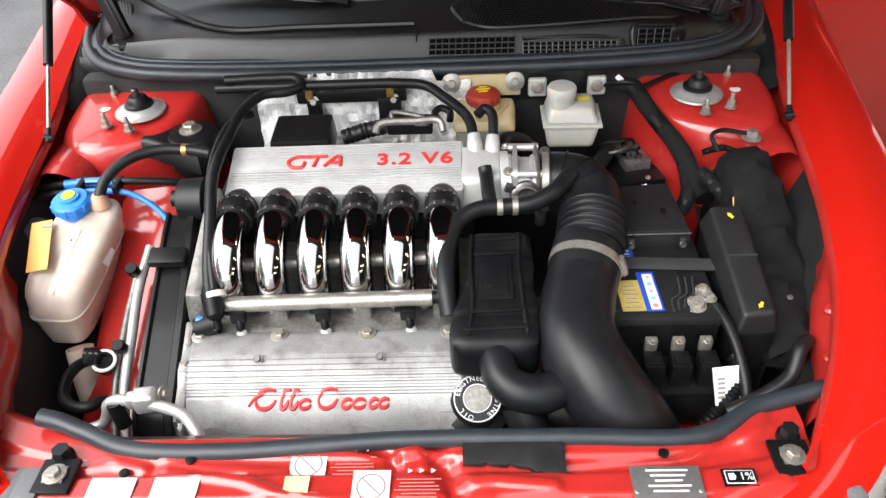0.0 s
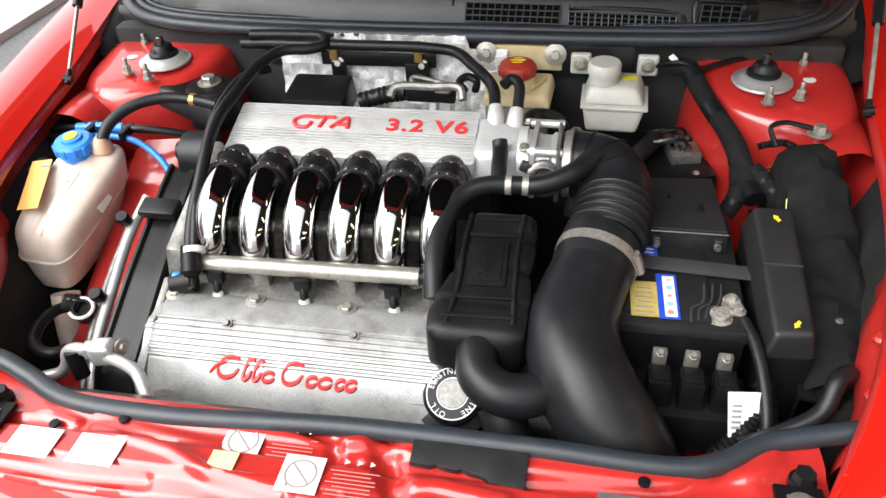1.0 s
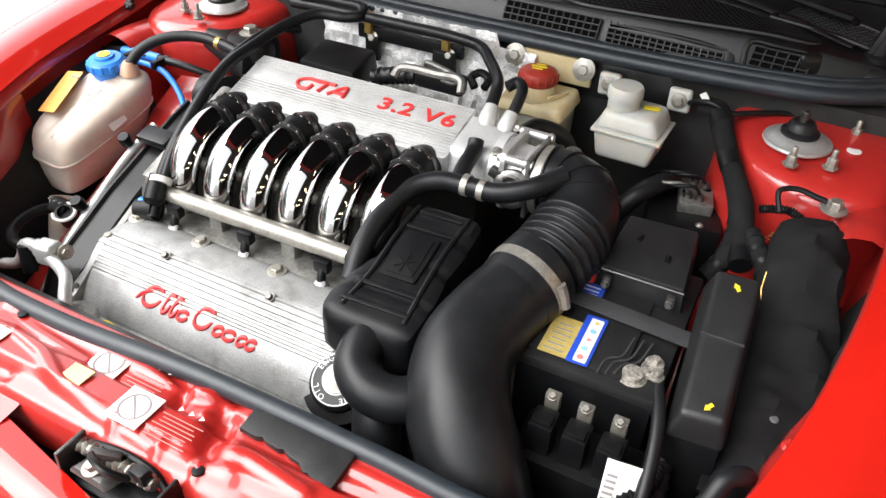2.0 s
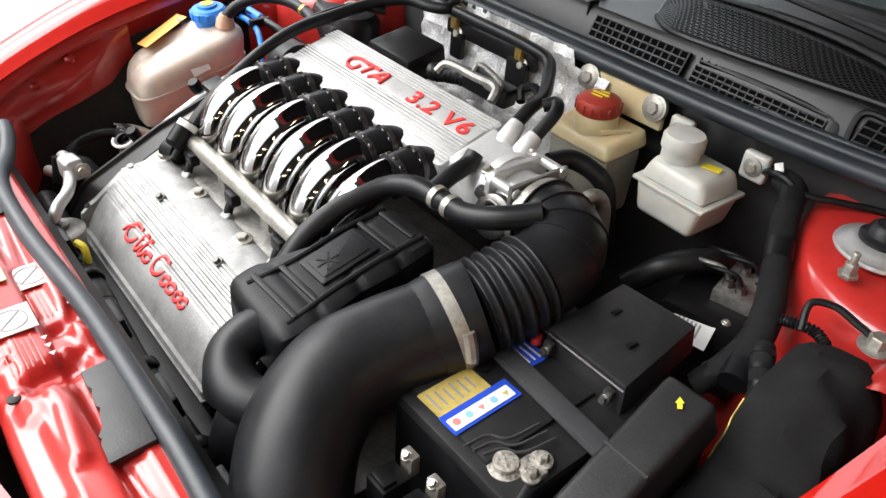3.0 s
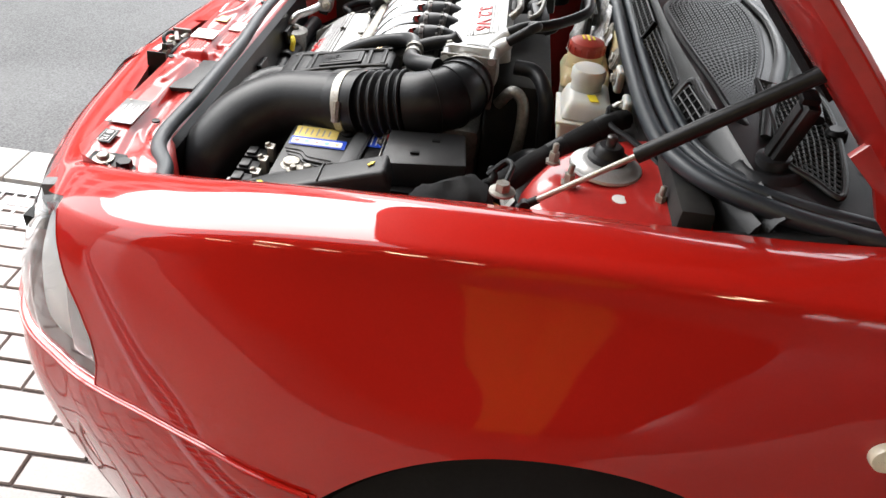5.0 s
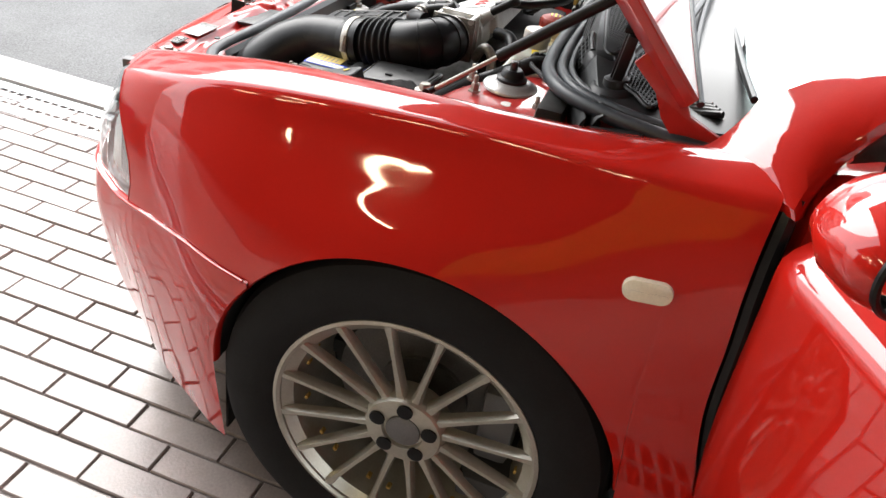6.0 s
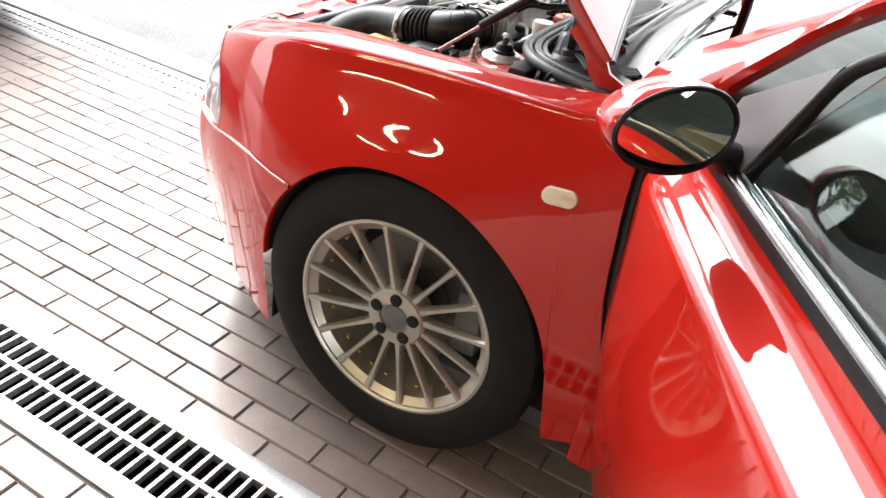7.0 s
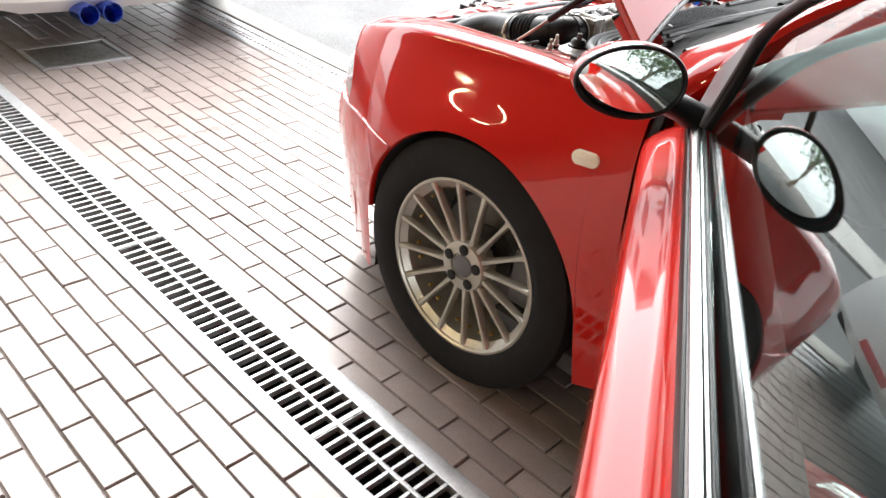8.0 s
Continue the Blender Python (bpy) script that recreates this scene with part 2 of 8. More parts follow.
def box(c, s, bevel=0.004, turn=None, seg=2, taper=(1, 1)):
    bm = bmesh.new()
    bmesh.ops.create_cube(bm, size=1)
    for v in bm.verts:
        k = taper if v.co.z > 0 else (1, 1)
        v.co = Vector((v.co.x * s[0] * k[0], v.co.y * s[1] * k[1], v.co.z * s[2]))
    if bevel:
        bmesh.ops.bevel(bm, geom=bm.edges[:], offset=min(bevel, min(s) * 0.45), segments=seg, affect="EDGES", profile=0.6)
    if turn:
        bmesh.ops.transform(bm, matrix=turn, verts=bm.verts)
    bmesh.ops.translate(bm, verts=bm.verts, vec=c)
    return bm


def rot(rx=0, ry=0, rz=0):
    return pose(0, 0, 0, rx, ry, rz)


def hexa(low, high, bevel=0.004, seg=2):
    """A solid between four low and four high corners, in the same turning order."""
    bm = bmesh.new()
    a = [bm.verts.new(p) for p in low]
    b = [bm.verts.new(p) for p in high]
    bm.faces.new(a[::-1])
    bm.faces.new(b)
    for i in range(4):
        bm.faces.new((a[i], a[(i + 1) % 4], b[(i + 1) % 4], b[i]))
    bmesh.ops.recalc_face_normals(bm, faces=bm.faces)
    if bevel:
        bmesh.ops.bevel(bm, geom=bm.edges[:], offset=bevel, segments=seg, affect="EDGES", profile=0.6)
    return bm


def spline(pts, n):
    """n points along a smooth curve through pts (each a tuple of any length)."""
    P = np.array(pts, float)
    d = np.r_[0, np.cumsum(np.maximum(np.linalg.norm(np.diff(P[:, :3], axis=0), axis=1), 1e-6) ** 0.5)]
    m = np.gradient(P, d, axis=0) if len(P) > 2 else np.repeat((P[1:] - P[:1]) / (d[1] - d[0]), 2, 0)
    out = []
    for t in np.linspace(0, d[-1], n):
        i = min(np.searchsorted(d, t, side="right") - 1, len(P) - 2)
        h = d[i + 1] - d[i]
        u = (t - d[i]) / h
        out.append((2 * u**3 - 3 * u**2 + 1) * P[i] + (u**3 - 2 * u**2 + u) * h * m[i] + (-2 * u**3 + 3 * u**2) * P[i + 1] + (u**3 - u**2) * h * m[i + 1])
    return np.array(out)


def tube(pts, radius, n=40, sides=16, cap=True, flat=1.0, ripple=None):
    """A hose or pipe through pts; radius a number or one for each of pts; ripple: (waves, depth)."""
    rad = radius if isinstance(radius, (list, tuple)) else [radius] * len(pts)
    S = spline([(*p, r) for p, r in zip(pts, rad)], n)
    bm = bmesh.new()
    rings = []
    up = None
    for i in range(n):
        c = Vector(S[i][:3])
        tan = Vector(S[min(i + 1, n - 1)][:3] - S[max(i - 1, 0)][:3]).normalized()
        if up is None:
            up = Vector((0, 0, 1)) if abs(tan.z) < 0.9 else Vector((0, 1, 0))
        side = tan.cross(up).normalized()
        up = side.cross(tan).normalized()
        r = S[i][3]
        if ripple:
            r *= 1 + ripple[1] * math.sin(2 * math.pi * ripple[0] * i / (n - 1))
        rings.append([bm.verts.new(c + side * (r * math.cos(a)) + up * (r * flat * math.sin(a))) for a in (2 * math.pi * k / sides for k in range(sides))])
    for a, b in zip(rings, rings[1:]):
        for k in range(sides):
            bm.faces.new((a[k], a[(k + 1) % sides], b[(k + 1) % sides], b[k]))
    if cap:
        bm.faces.new(rings[0][::-1])
        bm.faces.new(rings[-1])
    bmesh.ops.recalc_face_normals(bm, faces=bm.faces)
    return bm


def lathe(profile, at, axis=(0, 0, 1), sides=32, phase=0.0, ring=False):
    """Turned solid: profile of (radius, height) from the foot up, about axis through at; ring: an open hoop."""
    bm = bmesh.new()
    q = Vector((0, 0, 1)).rotation_difference(Vector(axis).normalized()).to_matrix().to_4x4()
    rings = []
    for r, h in profile:
        rings.append([bm.verts.new((max(r, 1e-4) * math.cos(a + phase), max(r, 1e-4) * math.sin(a + phase), h)) for a in (2 * math.pi * k / sides for k in range(sides))])
    for a, b in zip(rings, rings[1:]):
        for k in range(sides):
            bm.faces.new((a[k], a[(k + 1) % sides], b[(k + 1) % sides], b[k]))
    if ring:
        for k in range(sides):
            bm.faces.new((rings[-1][k], rings[-1][(k + 1) % sides], rings[0][(k + 1) % sides], rings[0][k]))
        bmesh.ops.recalc_face_normals(bm, faces=bm.faces)
    else:
        bm.faces.new(rings[0][::-1])
        bm.faces.new(rings[-1])
    bmesh.ops.transform(bm, matrix=Matrix.Translation(at) @ q, verts=bm.verts)
    return bm


def bolt(at, axis=(0, 0, 1), r=0.006, h=0.006, washer=1.7):
    """A hexagon head on a washer."""
    return joined(lathe([(r * washer, -0.001), (r * washer, 0.0015), (r * washer * 0.9, 0.002)], at, axis, 20), lathe([(r, 0.001), (r, h * 0.85), (r * 0.85, h)], at, axis, 6))


def stud(at, axis=(0, 0, 1), r=0.009, h=0.03):
    return joined(lathe([(r * 1.5, 0), (r * 1.5, 0.003), (r, 0.003), (r, h * 0.5), (r * 0.9, h * 0.55)], at, axis, 6), lathe([(r * 0.55, h * 0.5), (r * 0.55, h * 0.95), (r * 0.4, h)], at, axis, 12))


def grid(rows, close=False):
    """A sheet over rows of points."""
    bm = bmesh.new()
    V = [[bm.verts.new(p) for p in row] for row in rows]
    for a, b in zip(V, V[1:]):
        for k in range(len(a) - 1):
            bm.faces.new((a[k], a[k + 1], b[k + 1], b[k]))
        if close:
            bm.faces.new((a[-1], a[0], b[0], b[-1]))
    bmesh.ops.remove_doubles(bm, verts=bm.verts, dist=1e-5)
    return bm


def thick(bm, t):
    """Gives a sheet a thickness t, away from its faces."""
    bmesh.ops.recalc_face_normals(bm, faces=bm.faces)
    bmesh.ops.solidify(bm, geom=bm.faces[:], thickness=t)
    return bm


def slab(outline, z0, z1, bevel=0.003, m=None, seg=2):
    """An outline in x, y raised from z0 to z1 with its upper edges rounded, then moved by m."""
    bm = bmesh.new()
    f = bm.faces.new([bm.verts.new((x, y, z0)) for x, y in outline])
    if f.normal.z < 0 or f.calc_area() == 0:
        bm.normal_update()
    bm.normal_update()
    if f.normal.z < 0:
        f.normal_flip()
    top = bmesh.ops.extrude_face_region(bm, geom=[f])
    tv = [v for v in top["geom"] if isinstance(v, bmesh.types.BMVert)]
    bmesh.ops.translate(bm, verts=tv, vec=(0, 0, z1 - z0))
    bmesh.ops.recalc_face_normals(bm, faces=bm.faces)
    if bevel:
        s = set(tv)
        bmesh.ops.bevel(bm, geom=[e for e in bm.edges if e.verts[0] in s and e.verts[1] in s], offset=bevel, segments=seg, affect="EDGES", profile=0.6)
    if m:
        bmesh.ops.transform(bm, matrix=m, verts=bm.verts)
    return bm


def rounded(w, h, r, n=5, cx=0.0, cy=0.0):
    """The outline of a rectangle with round corners."""
    pts = []
    for sx, sy, a0 in ((1, 1, 0), (-1, 1, 90), (-1, -1, 180), (1, -1, 270)):
        for k in range(n):
            a = radians(a0 + 90 * k / (n - 1))
            pts.append((cx + sx * (w / 2 - r) + r * math.cos(a), cy + sy * (h / 2 - r) + r * math.sin(a)))
    return pts


def plane_at(at, normal, along):
    """A frame whose z is normal and whose x runs along."""
    z = Vector(normal).normalized()
    y = z.cross(Vector(along)).normalized()
    x = y.cross(z)
    return Matrix.Translation(at) @ Matrix((x, y, z)).transposed().to_4x4()


def letters(text, size, m, depth=0.0015, shear=0.0, space=1.0, bold=0.0):
    """Raised writing in the built-in font, centred at the frame m."""
    cu = bpy.data.curves.new("letters", "FONT")
    cu.body, cu.size, cu.extrude, cu.shear, cu.space_character, cu.offset = text, size, depth, shear, space, bold
    cu.align_x, cu.align_y, cu.resolution_u = "CENTER", "CENTER", 3
    ob = bpy.data.objects.new("letters", cu)
    scene.collection.objects.link(ob)
    me = bpy.data.meshes.new_from_object(ob.evaluated_get(bpy.context.evaluated_depsgraph_get()))
    bm = bmesh.new()
    bm.from_mesh(me)
    bmesh.ops.transform(bm, matrix=m, verts=bm.verts)
    bpy.data.objects.remove(ob)
    bpy.data.curves.remove(cu)
    bpy.data.meshes.remove(me)
    return bm


def flat_label(at, normal, along, w, h, t=0.0008, r=0.001):
    return slab(rounded(w, h, r, 3), 0, t, 0.0, plane_at(at, normal, along))

# ---- ground ----
road = box((-10.56, 0, -0.06), (20.0, 60, 0.1), 0)
solo("road", road, ASPHALT, "grey worn asphalt road beside the paved forecourt", "road", "structure")
ground = box((12.0, 0, -0.075), (24.9, 60, 0.1), 0)
solo("ground", ground, JOINT, "sand bed under the clay pavers", "ground", "structure")
sand = joined(box((0.385, -0.5, -0.0185), (1.258, 13.0, 0.023), 0), box((2.86, -0.5, -0.0185), (3.208, 13.0, 0.023), 0))
solo("joint_sand", sand, JOINT, "pale grey sand swept into the paver joints", "ground", "structure")
kerb = joined(*[box((-0.525, y, -0.04), (0.16, 0.995, 0.1), 0.008) for y in np.arange(-12, 8, 1.0)])
solo("kerb_strip", kerb, CONCRETE, "pale concrete edging strip between road and drain", "kerb", "structure")


def drain(name, x, w, y0, y1, label):
    t = thing(name, (x, (y0 + y1) / 2, 0), label, "drain grate")
    # shallow near-black floor stands in for the drain's deep shade
    part("pit_shade", box((x, (y0 + y1) / 2, -0.037), (w, y1 - y0, 0.03), 0), OPENING_SHADE, t)
    for s in (-1, 1):
        part("edge_rail", box((x + s * (w / 2 + 0.022), (y0 + y1) / 2, -0.013), (0.046, y1 - y0, 0.03), 0.003), GRATE, t)
    part("middle_bar", box((x, (y0 + y1) / 2, -0.008), (0.012, y1 - y0, 0.02), 0.002), GRATE, t)
    L = 0.995
    for k in range(int(math.ceil((y1 - y0) / L))):
        a = y0 + k * L
        b = min(a + L, y1)
        bars = [box((x, yy, -0.009), (w, 0.0075, 0.018), 0) for yy in np.arange(a + 0.012, b, 0.0365)]
        bars.append(box((x, a + 0.006, -0.007), (w, 0.012, 0.02), 0))
        part("grating", joined(*bars), GRATE, t)
    return t


drain("drain_grate", 1.135, 0.15, -6.0, 2.6, "galvanised slotted drain grate set in the clay pavers")
drain("drain_grate", -0.34, 0.10, -6.0, 2.0, "galvanised slotted drain grate beside the concrete kerb strip")

# ---- red car: outer body ----
car = thing("red_car", (0, 0.4, 0), "glossy red hatchback with its bonnet raised and front door open", "car")

STATIONS = [
    [(0.0, -0.752, 0.684), (0.0, -0.772, 0.686), (0.0, -0.802, 0.668), (0.0, -0.835, 0.63), (0.0, -0.862, 0.58), (0.0, -0.880, 0.53), (0.0, -0.892, 0.45), (0.0, -0.885, 0.30), (0.0, -0.855, 0.14)],
    [(0.25, -0.708, 0.692), (0.26, -0.742, 0.692), (0.275, -0.775, 0.670), (0.29, -0.798, 0.63), (0.30, -0.820, 0.58), (0.31, -0.832, 0.53), (0.32, -0.842, 0.45), (0.31, -0.835, 0.30), (0.30, -0.805, 0.14)],
    [(0.42, -0.68, 0.705), (0.45, -0.695, 0.708), (0.488, -0.708, 0.69), (0.515, -0.722, 0.65), (0.538, -0.738, 0.60), (0.552, -0.744, 0.53), (0.565, -0.745, 0.45), (0.552, -0.735, 0.30), (0.525, -0.70, 0.14)],
    [(0.50, -0.61, 0.735), (0.53, -0.615, 0.748), (0.588, -0.62, 0.736), (0.622, -0.625, 0.69), (0.64, -0.63, 0.62), (0.652, -0.63, 0.54), (0.664, -0.625, 0.45), (0.652, -0.61, 0.30), (0.63, -0.59, 0.14)],
    [(0.560, -0.48, 0.775), (0.598, -0.48, 0.792), (0.660, -0.48, 0.780), (0.690, -0.48, 0.738), (0.713, -0.48, 0.67), (0.733, -0.48, 0.58), (0.745, -0.48, 0.47), (0.735, -0.47, 0.31), (0.71, -0.46, 0.14)],
    [(0.600, -0.31, 0.812), (0.640, -0.31, 0.832), (0.699, -0.31, 0.824), (0.727, -0.31, 0.782), (0.755, -0.31, 0.715), (0.787, -0.31, 0.62), (0.809, -0.31, 0.52), (0.798, -0.31, 0.34), (0.775, -0.31, 0.14)],
    [(0.632, -0.05, 0.842), (0.680, -0.05, 0.861), (0.728, -0.05, 0.856), (0.750, -0.05, 0.814), (0.776, -0.05, 0.755), (0.808, -0.05, 0.69), (0.829, -0.05, 0.60), (0.812, -0.05, 0.35), (0.790, -0.05, 0.14)],
    [(0.668, 0.18, 0.870), (0.712, 0.18, 0.882), (0.758, 0.18, 0.874), (0.778, 0.18, 0.834), (0.796, 0.18, 0.77), (0.814, 0.18, 0.69), (0.824, 0.18, 0.58), (0.803, 0.18, 0.35), (0.775, 0.18, 0.14)],
    [(0.690, 0.392, 0.905), (0.735, 0.391, 0.916), (0.782, 0.390, 0.897), (0.804, 0.387, 0.85), (0.813, 0.388, 0.78), (0.817, 0.394, 0.70), (0.811, 0.404, 0.58), (0.800, 0.445, 0.40), (0.778, 0.482, 0.25)],
]
for st in STATIONS:
    a, b = Vector(st[2]), Vector(st[3])
    st.insert(3, tuple(a.lerp(b, 0.22) + Vector((0.0065, 0, 0.0025))))
HUB_Z, ARCH = 0.329, 0.342


def seam_z(y):
    """Height of the joint between bumper and wing."""
    return float(np.interp(y, [-0.62, -0.50, -0.40, -0.275], [0.525, 0.552, 0.562, 0.556]))


def body_rows(n_u, n_v, u0, u1, v0=0.0, v1=1.0, clip=True, seam=0, front=None):
    """Points of the right-hand body skin between stations u0..u1 and profile shares v0..v1; columns stop at the wheel arch; front(w) bends the edge at u0."""
    cols = []
    for k in range(10):
        P = np.array([s[k] for s in STATIONS])
        m = np.gradient(P, axis=0)
        cols.append((P, m))

    def at(k, u):
        P, m = cols[k]
        i = min(int(u), len(P) - 2)
        t = u - i
        return (2 * t**3 - 3 * t**2 + 1) * P[i] + (t**3 - 2 * t**2 + t) * m[i] + (-2 * t**3 + 3 * t**2) * P[i + 1] + (t**3 - t**2) * m[i + 1]

    if front:
        # columns from the curved front edge back to u1, down to the bumper joint
        rows = []
        for k in np.linspace(0, 1, n_u):
            row = []
            for w in np.linspace(v0, v1, n_v):
                u = front(w) * (1 - k) + u1 * k if u0 is None else u0 * (1 - k) + front(w) * k
                prof = spline([tuple(at(i, u)) for i in range(10)], 60)
                zj = seam_z(prof[35][1])
                c = next((i for i in range(15, 59) if prof[i + 1][2] < zj), 58)
                x = w * (c + (prof[c][2] - zj) / (prof[c][2] - prof[c + 1][2]))
                row.append(Vector(prof[int(x)] * (1 - x % 1) + prof[min(int(x) + 1, 59)] * (x % 1)))
            rows.append(row)
        return rows
    rows = []
    for u in np.linspace(u0, u1, n_u):
        prof = spline([tuple(at(k, u)) for k in range(10)], 120)
        lo, hi = v0 * 119, v1 * 119

        def inside(p):
            return p[1] ** 2 + (p[2] - HUB_Z) ** 2 < ARCH**2 or (abs(p[1]) < ARCH and p[2] < HUB_Z)

        if clip and seam:
            zj = seam_z(prof[70][1])
            k = next((i for i in range(30, 119) if prof[i + 1][2] < zj), 118)
            cut = k + (prof[k][2] - zj) / (prof[k][2] - prof[k + 1][2])
            lo, hi = (lo, cut) if seam > 0 else (cut, hi)
        if clip:
            k = next((i for i in range(int(lo), 119) if inside(prof[i + 1])), None)
            if k is not None:
                if inside(prof[k]):
                    continue
                f0, f1 = 0.0, 1.0
                for _ in range(20):
                    f = (f0 + f1) / 2
                    f0, f1 = (f0, f) if inside(prof[k] * (1 - f) + prof[k + 1] * f) else (f, f1)
                hi = min(hi, k + f0)
        if hi - lo < 0.5:
            continue
        rows.append([Vector(prof[int(x)] * (1 - x % 1) + prof[min(int(x) + 1, 119)] * (x % 1)) for x in np.linspace(lo, hi, n_v)])
    return rows


def lamp_edge(w):
    """Station of the curved joint between headlamp and wing at share w from the top down to the bumper joint."""
    return float(np.interp(w, [0, 0.28, 0.40, 0.52, 0.64, 0.74, 0.84, 0.92, 1.0], [3.05, 2.93, 2.94, 3.02, 3.16, 3.34, 3.46, 3.48, 3.42]))


def runs(rows):
    """Cut rows where the foot jumps from the sill to the wheel arch, so that no face is dragged across."""
    out = [[rows[0]]]
    for a, b in zip(rows, rows[1:]):
        if a[-1].z - b[-1].z > 0.06:
            out.append([[p + a[0] - b[0] for p in b]])
        elif b[-1].z - a[-1].z > 0.06:
            out[-1].append([p + b[0] - a[0] for p in a])
            out.append([])
        out[-1].append(b)
    return out


def mirrored(rows, side):
    return [[Vector((p.x * side, p.y, p.z)) for p in r] for r in rows]


def skin(rows, side, t=0.012):
    bm = grid(mirrored(rows, side))
    bmesh.ops.recalc_face_normals(bm, faces=bm.faces)
    c = bm.faces[len(bm.faces) // 2]
    bm.faces.ensure_lookup_table()
    f = bm.faces[len(bm.faces) // 3]
    if f.normal.dot(f.calc_center_median() - Vector((0, 0.1, 0.4))) < 0:
        bmesh.ops.reverse_faces(bm, faces=bm.faces)
    return bm


for side in (1, -1):
    SHIFT[0] = MID - side * MID
    wing = joined(*[skin(r, side) for r in runs(body_rows(220, 40, 5.2, 8.0)) if len(r) > 1], skin(body_rows(40, 40, 3.6, 5.2, seam=1), side), skin(body_rows(14, 40, None, 3.6, front=lamp_edge), side))
    bmesh.ops.remove_doubles(wing, verts=wing.verts, dist=0.0004)
    part("front_wing", wing, RED, car, "glossy red front wing with warm lamp reflections" if side == 1 else "")
    low = body_rows(220, 30, 1.6, 5.22, seam=-1)
    low = [[p + Vector((0.004, -0.001, -0.002)) for p in r] for r in low]
    low = [[r[0] - Vector((0.012, 0, -0.002))] + r for r in low]
    part("bumper_corner", joined(*[skin(r, side) for r in runs(low) if len(r) > 1]), RED, car)
    part("bumper_edge", tube([r[1] if side == 1 else Vector((-r[1].x, r[1].y, r[1].z)) for r in low[::12]], 0.0028, 80, 8), RED, car)
    part("bumper", skin(body_rows(30, 30, 0.0, 1.62, 0.50, 1.0, False), side), RED, car)
    part("nose_panel", skin([[p - Vector((0, 0, 0.0015)) for p in r] for r in body_rows(50, 14, 0.0, 3.12, 0.0, 0.165, False)], side), RED, car)
    part("grille_panel", skin(body_rows(26, 14, 0.0, 1.55, 0.17, 0.49, False), side), RED, car)
    lens = [[p + Vector((-0.002, 0.002, 0)) for p in r] for r in body_rows(24, 24, 1.6, None, 0.30, 0.985, front=lamp_edge)]
    part("headlamp_lens", thick(skin(lens, side), 0.003), LENS, car, "clear headlamp lens with a white glare").visible_shadow = False
    inner = [[p + Vector((-0.022, 0.022, 0)) for p in r] for r in body_rows(20, 12, 1.5, None, 0.24, 1.0, front=lamp_edge)]
    part("headlamp_housing", skin(inner, side), LAMP_GREY, car)
    # bright patch set behind the lens to stand in for its glare
    glare = [[p + Vector((-0.010, 0.010, 0)) for p in r] for r in body_rows(10, 14, 3.02, None, 0.60, 0.95, front=lambda w: lamp_edge(w) - 0.03)]
    part("lamp_glare_patch", skin(glare, side), TRIM, car, "bright metal patch added for the headlamp glare")
    part("lamp_gasket", tube([Vector((side * p.x, p.y, p.z)) for p in [r[0] for r in body_rows(2, 24, None, 3.6, front=lamp_edge)][:1] + body_rows(2, 24, None, 3.6, front=lamp_edge)[0][9:]], 0.0012, 60, 6), RED, car)
    part("headlamp_reflector", lathe([(0.0, -0.03), (0.04, -0.02), (0.055, 0.01), (0.05, 0.012)], (side * 0.52, -0.655, 0.62), (side * 0.35, -0.9, 0.1)), CHROME, car)
    # rolled lip inside the wheel arch and its dark liner
    edge = [r for r in body_rows(220, 40, 5.2, 8.0) if abs(math.hypot(r[-1].y, r[-1].z - HUB_Z) - ARCH) < 0.002]
    front_edge = [r for r in low if abs(math.hypot(r[-1].y, r[-1].z - HUB_Z) - ARCH) < 0.006]
    lip, closing, liner = [], [], []
    for r in front_edge + edge:
        p = r[-1]
        ring = [Vector((p.x - d, p.y * k, HUB_Z + (p.z - HUB_Z) * k)) for d, k in ((0.0, 1.0), (0.002, 0.993), (0.008, 0.988), (0.016, 0.990), (0.17, 1.015))]
        ring = [Vector((side * v.x, v.y, v.z)) for v in ring]
        lip.append(ring[:4])
        closing.append(ring[3:])
    for a in np.linspace(radians(-32), radians(212), 61):
        y, z = ARCH * 1.02 * math.cos(a), max(HUB_Z + ARCH * 1.02 * math.sin(a), 0.14)
        liner.append([Vector((side * x, y, z)) for x in (0.70, 0.60, 0.50)])
    part("arch_lip", grid(lip), RED, car)
    part("arch_closing", grid(closing), DARK, car)
    part("wheel_arch_liner", grid(liner), DARK, car)
    part("arch_shield", thick(grid([[Vector((side * x, -0.352 - 0.02 * (0.42 - z), z)) for x in (0.50, 0.62, 0.70, 0.742)] for z in (0.125, 0.2, 0.3, 0.42)]), 0.004), BLACK, car)
    part("side_marker", joined(slab(rounded(0.062, 0.03, 0.0149, 8), -0.004, 0.006, 0.004, plane_at((side * 0.812, 0.285, 0.743), (side, 0, 0.1), (0, side, 0.12)))), LENS_Y, car, "pale oval side marker lamp")
    rear = body_rows(2, 40, 7.98, 8.0)[-1]
    part("door_seal", tube([Vector((side * (p.x - 0.014), p.y + 0.014, p.z)) for p in rear[8::3]], 0.012, 40, 8), RUBBER, car, "black rubber seal in the door gap")
SHIFT[0] = 0.0


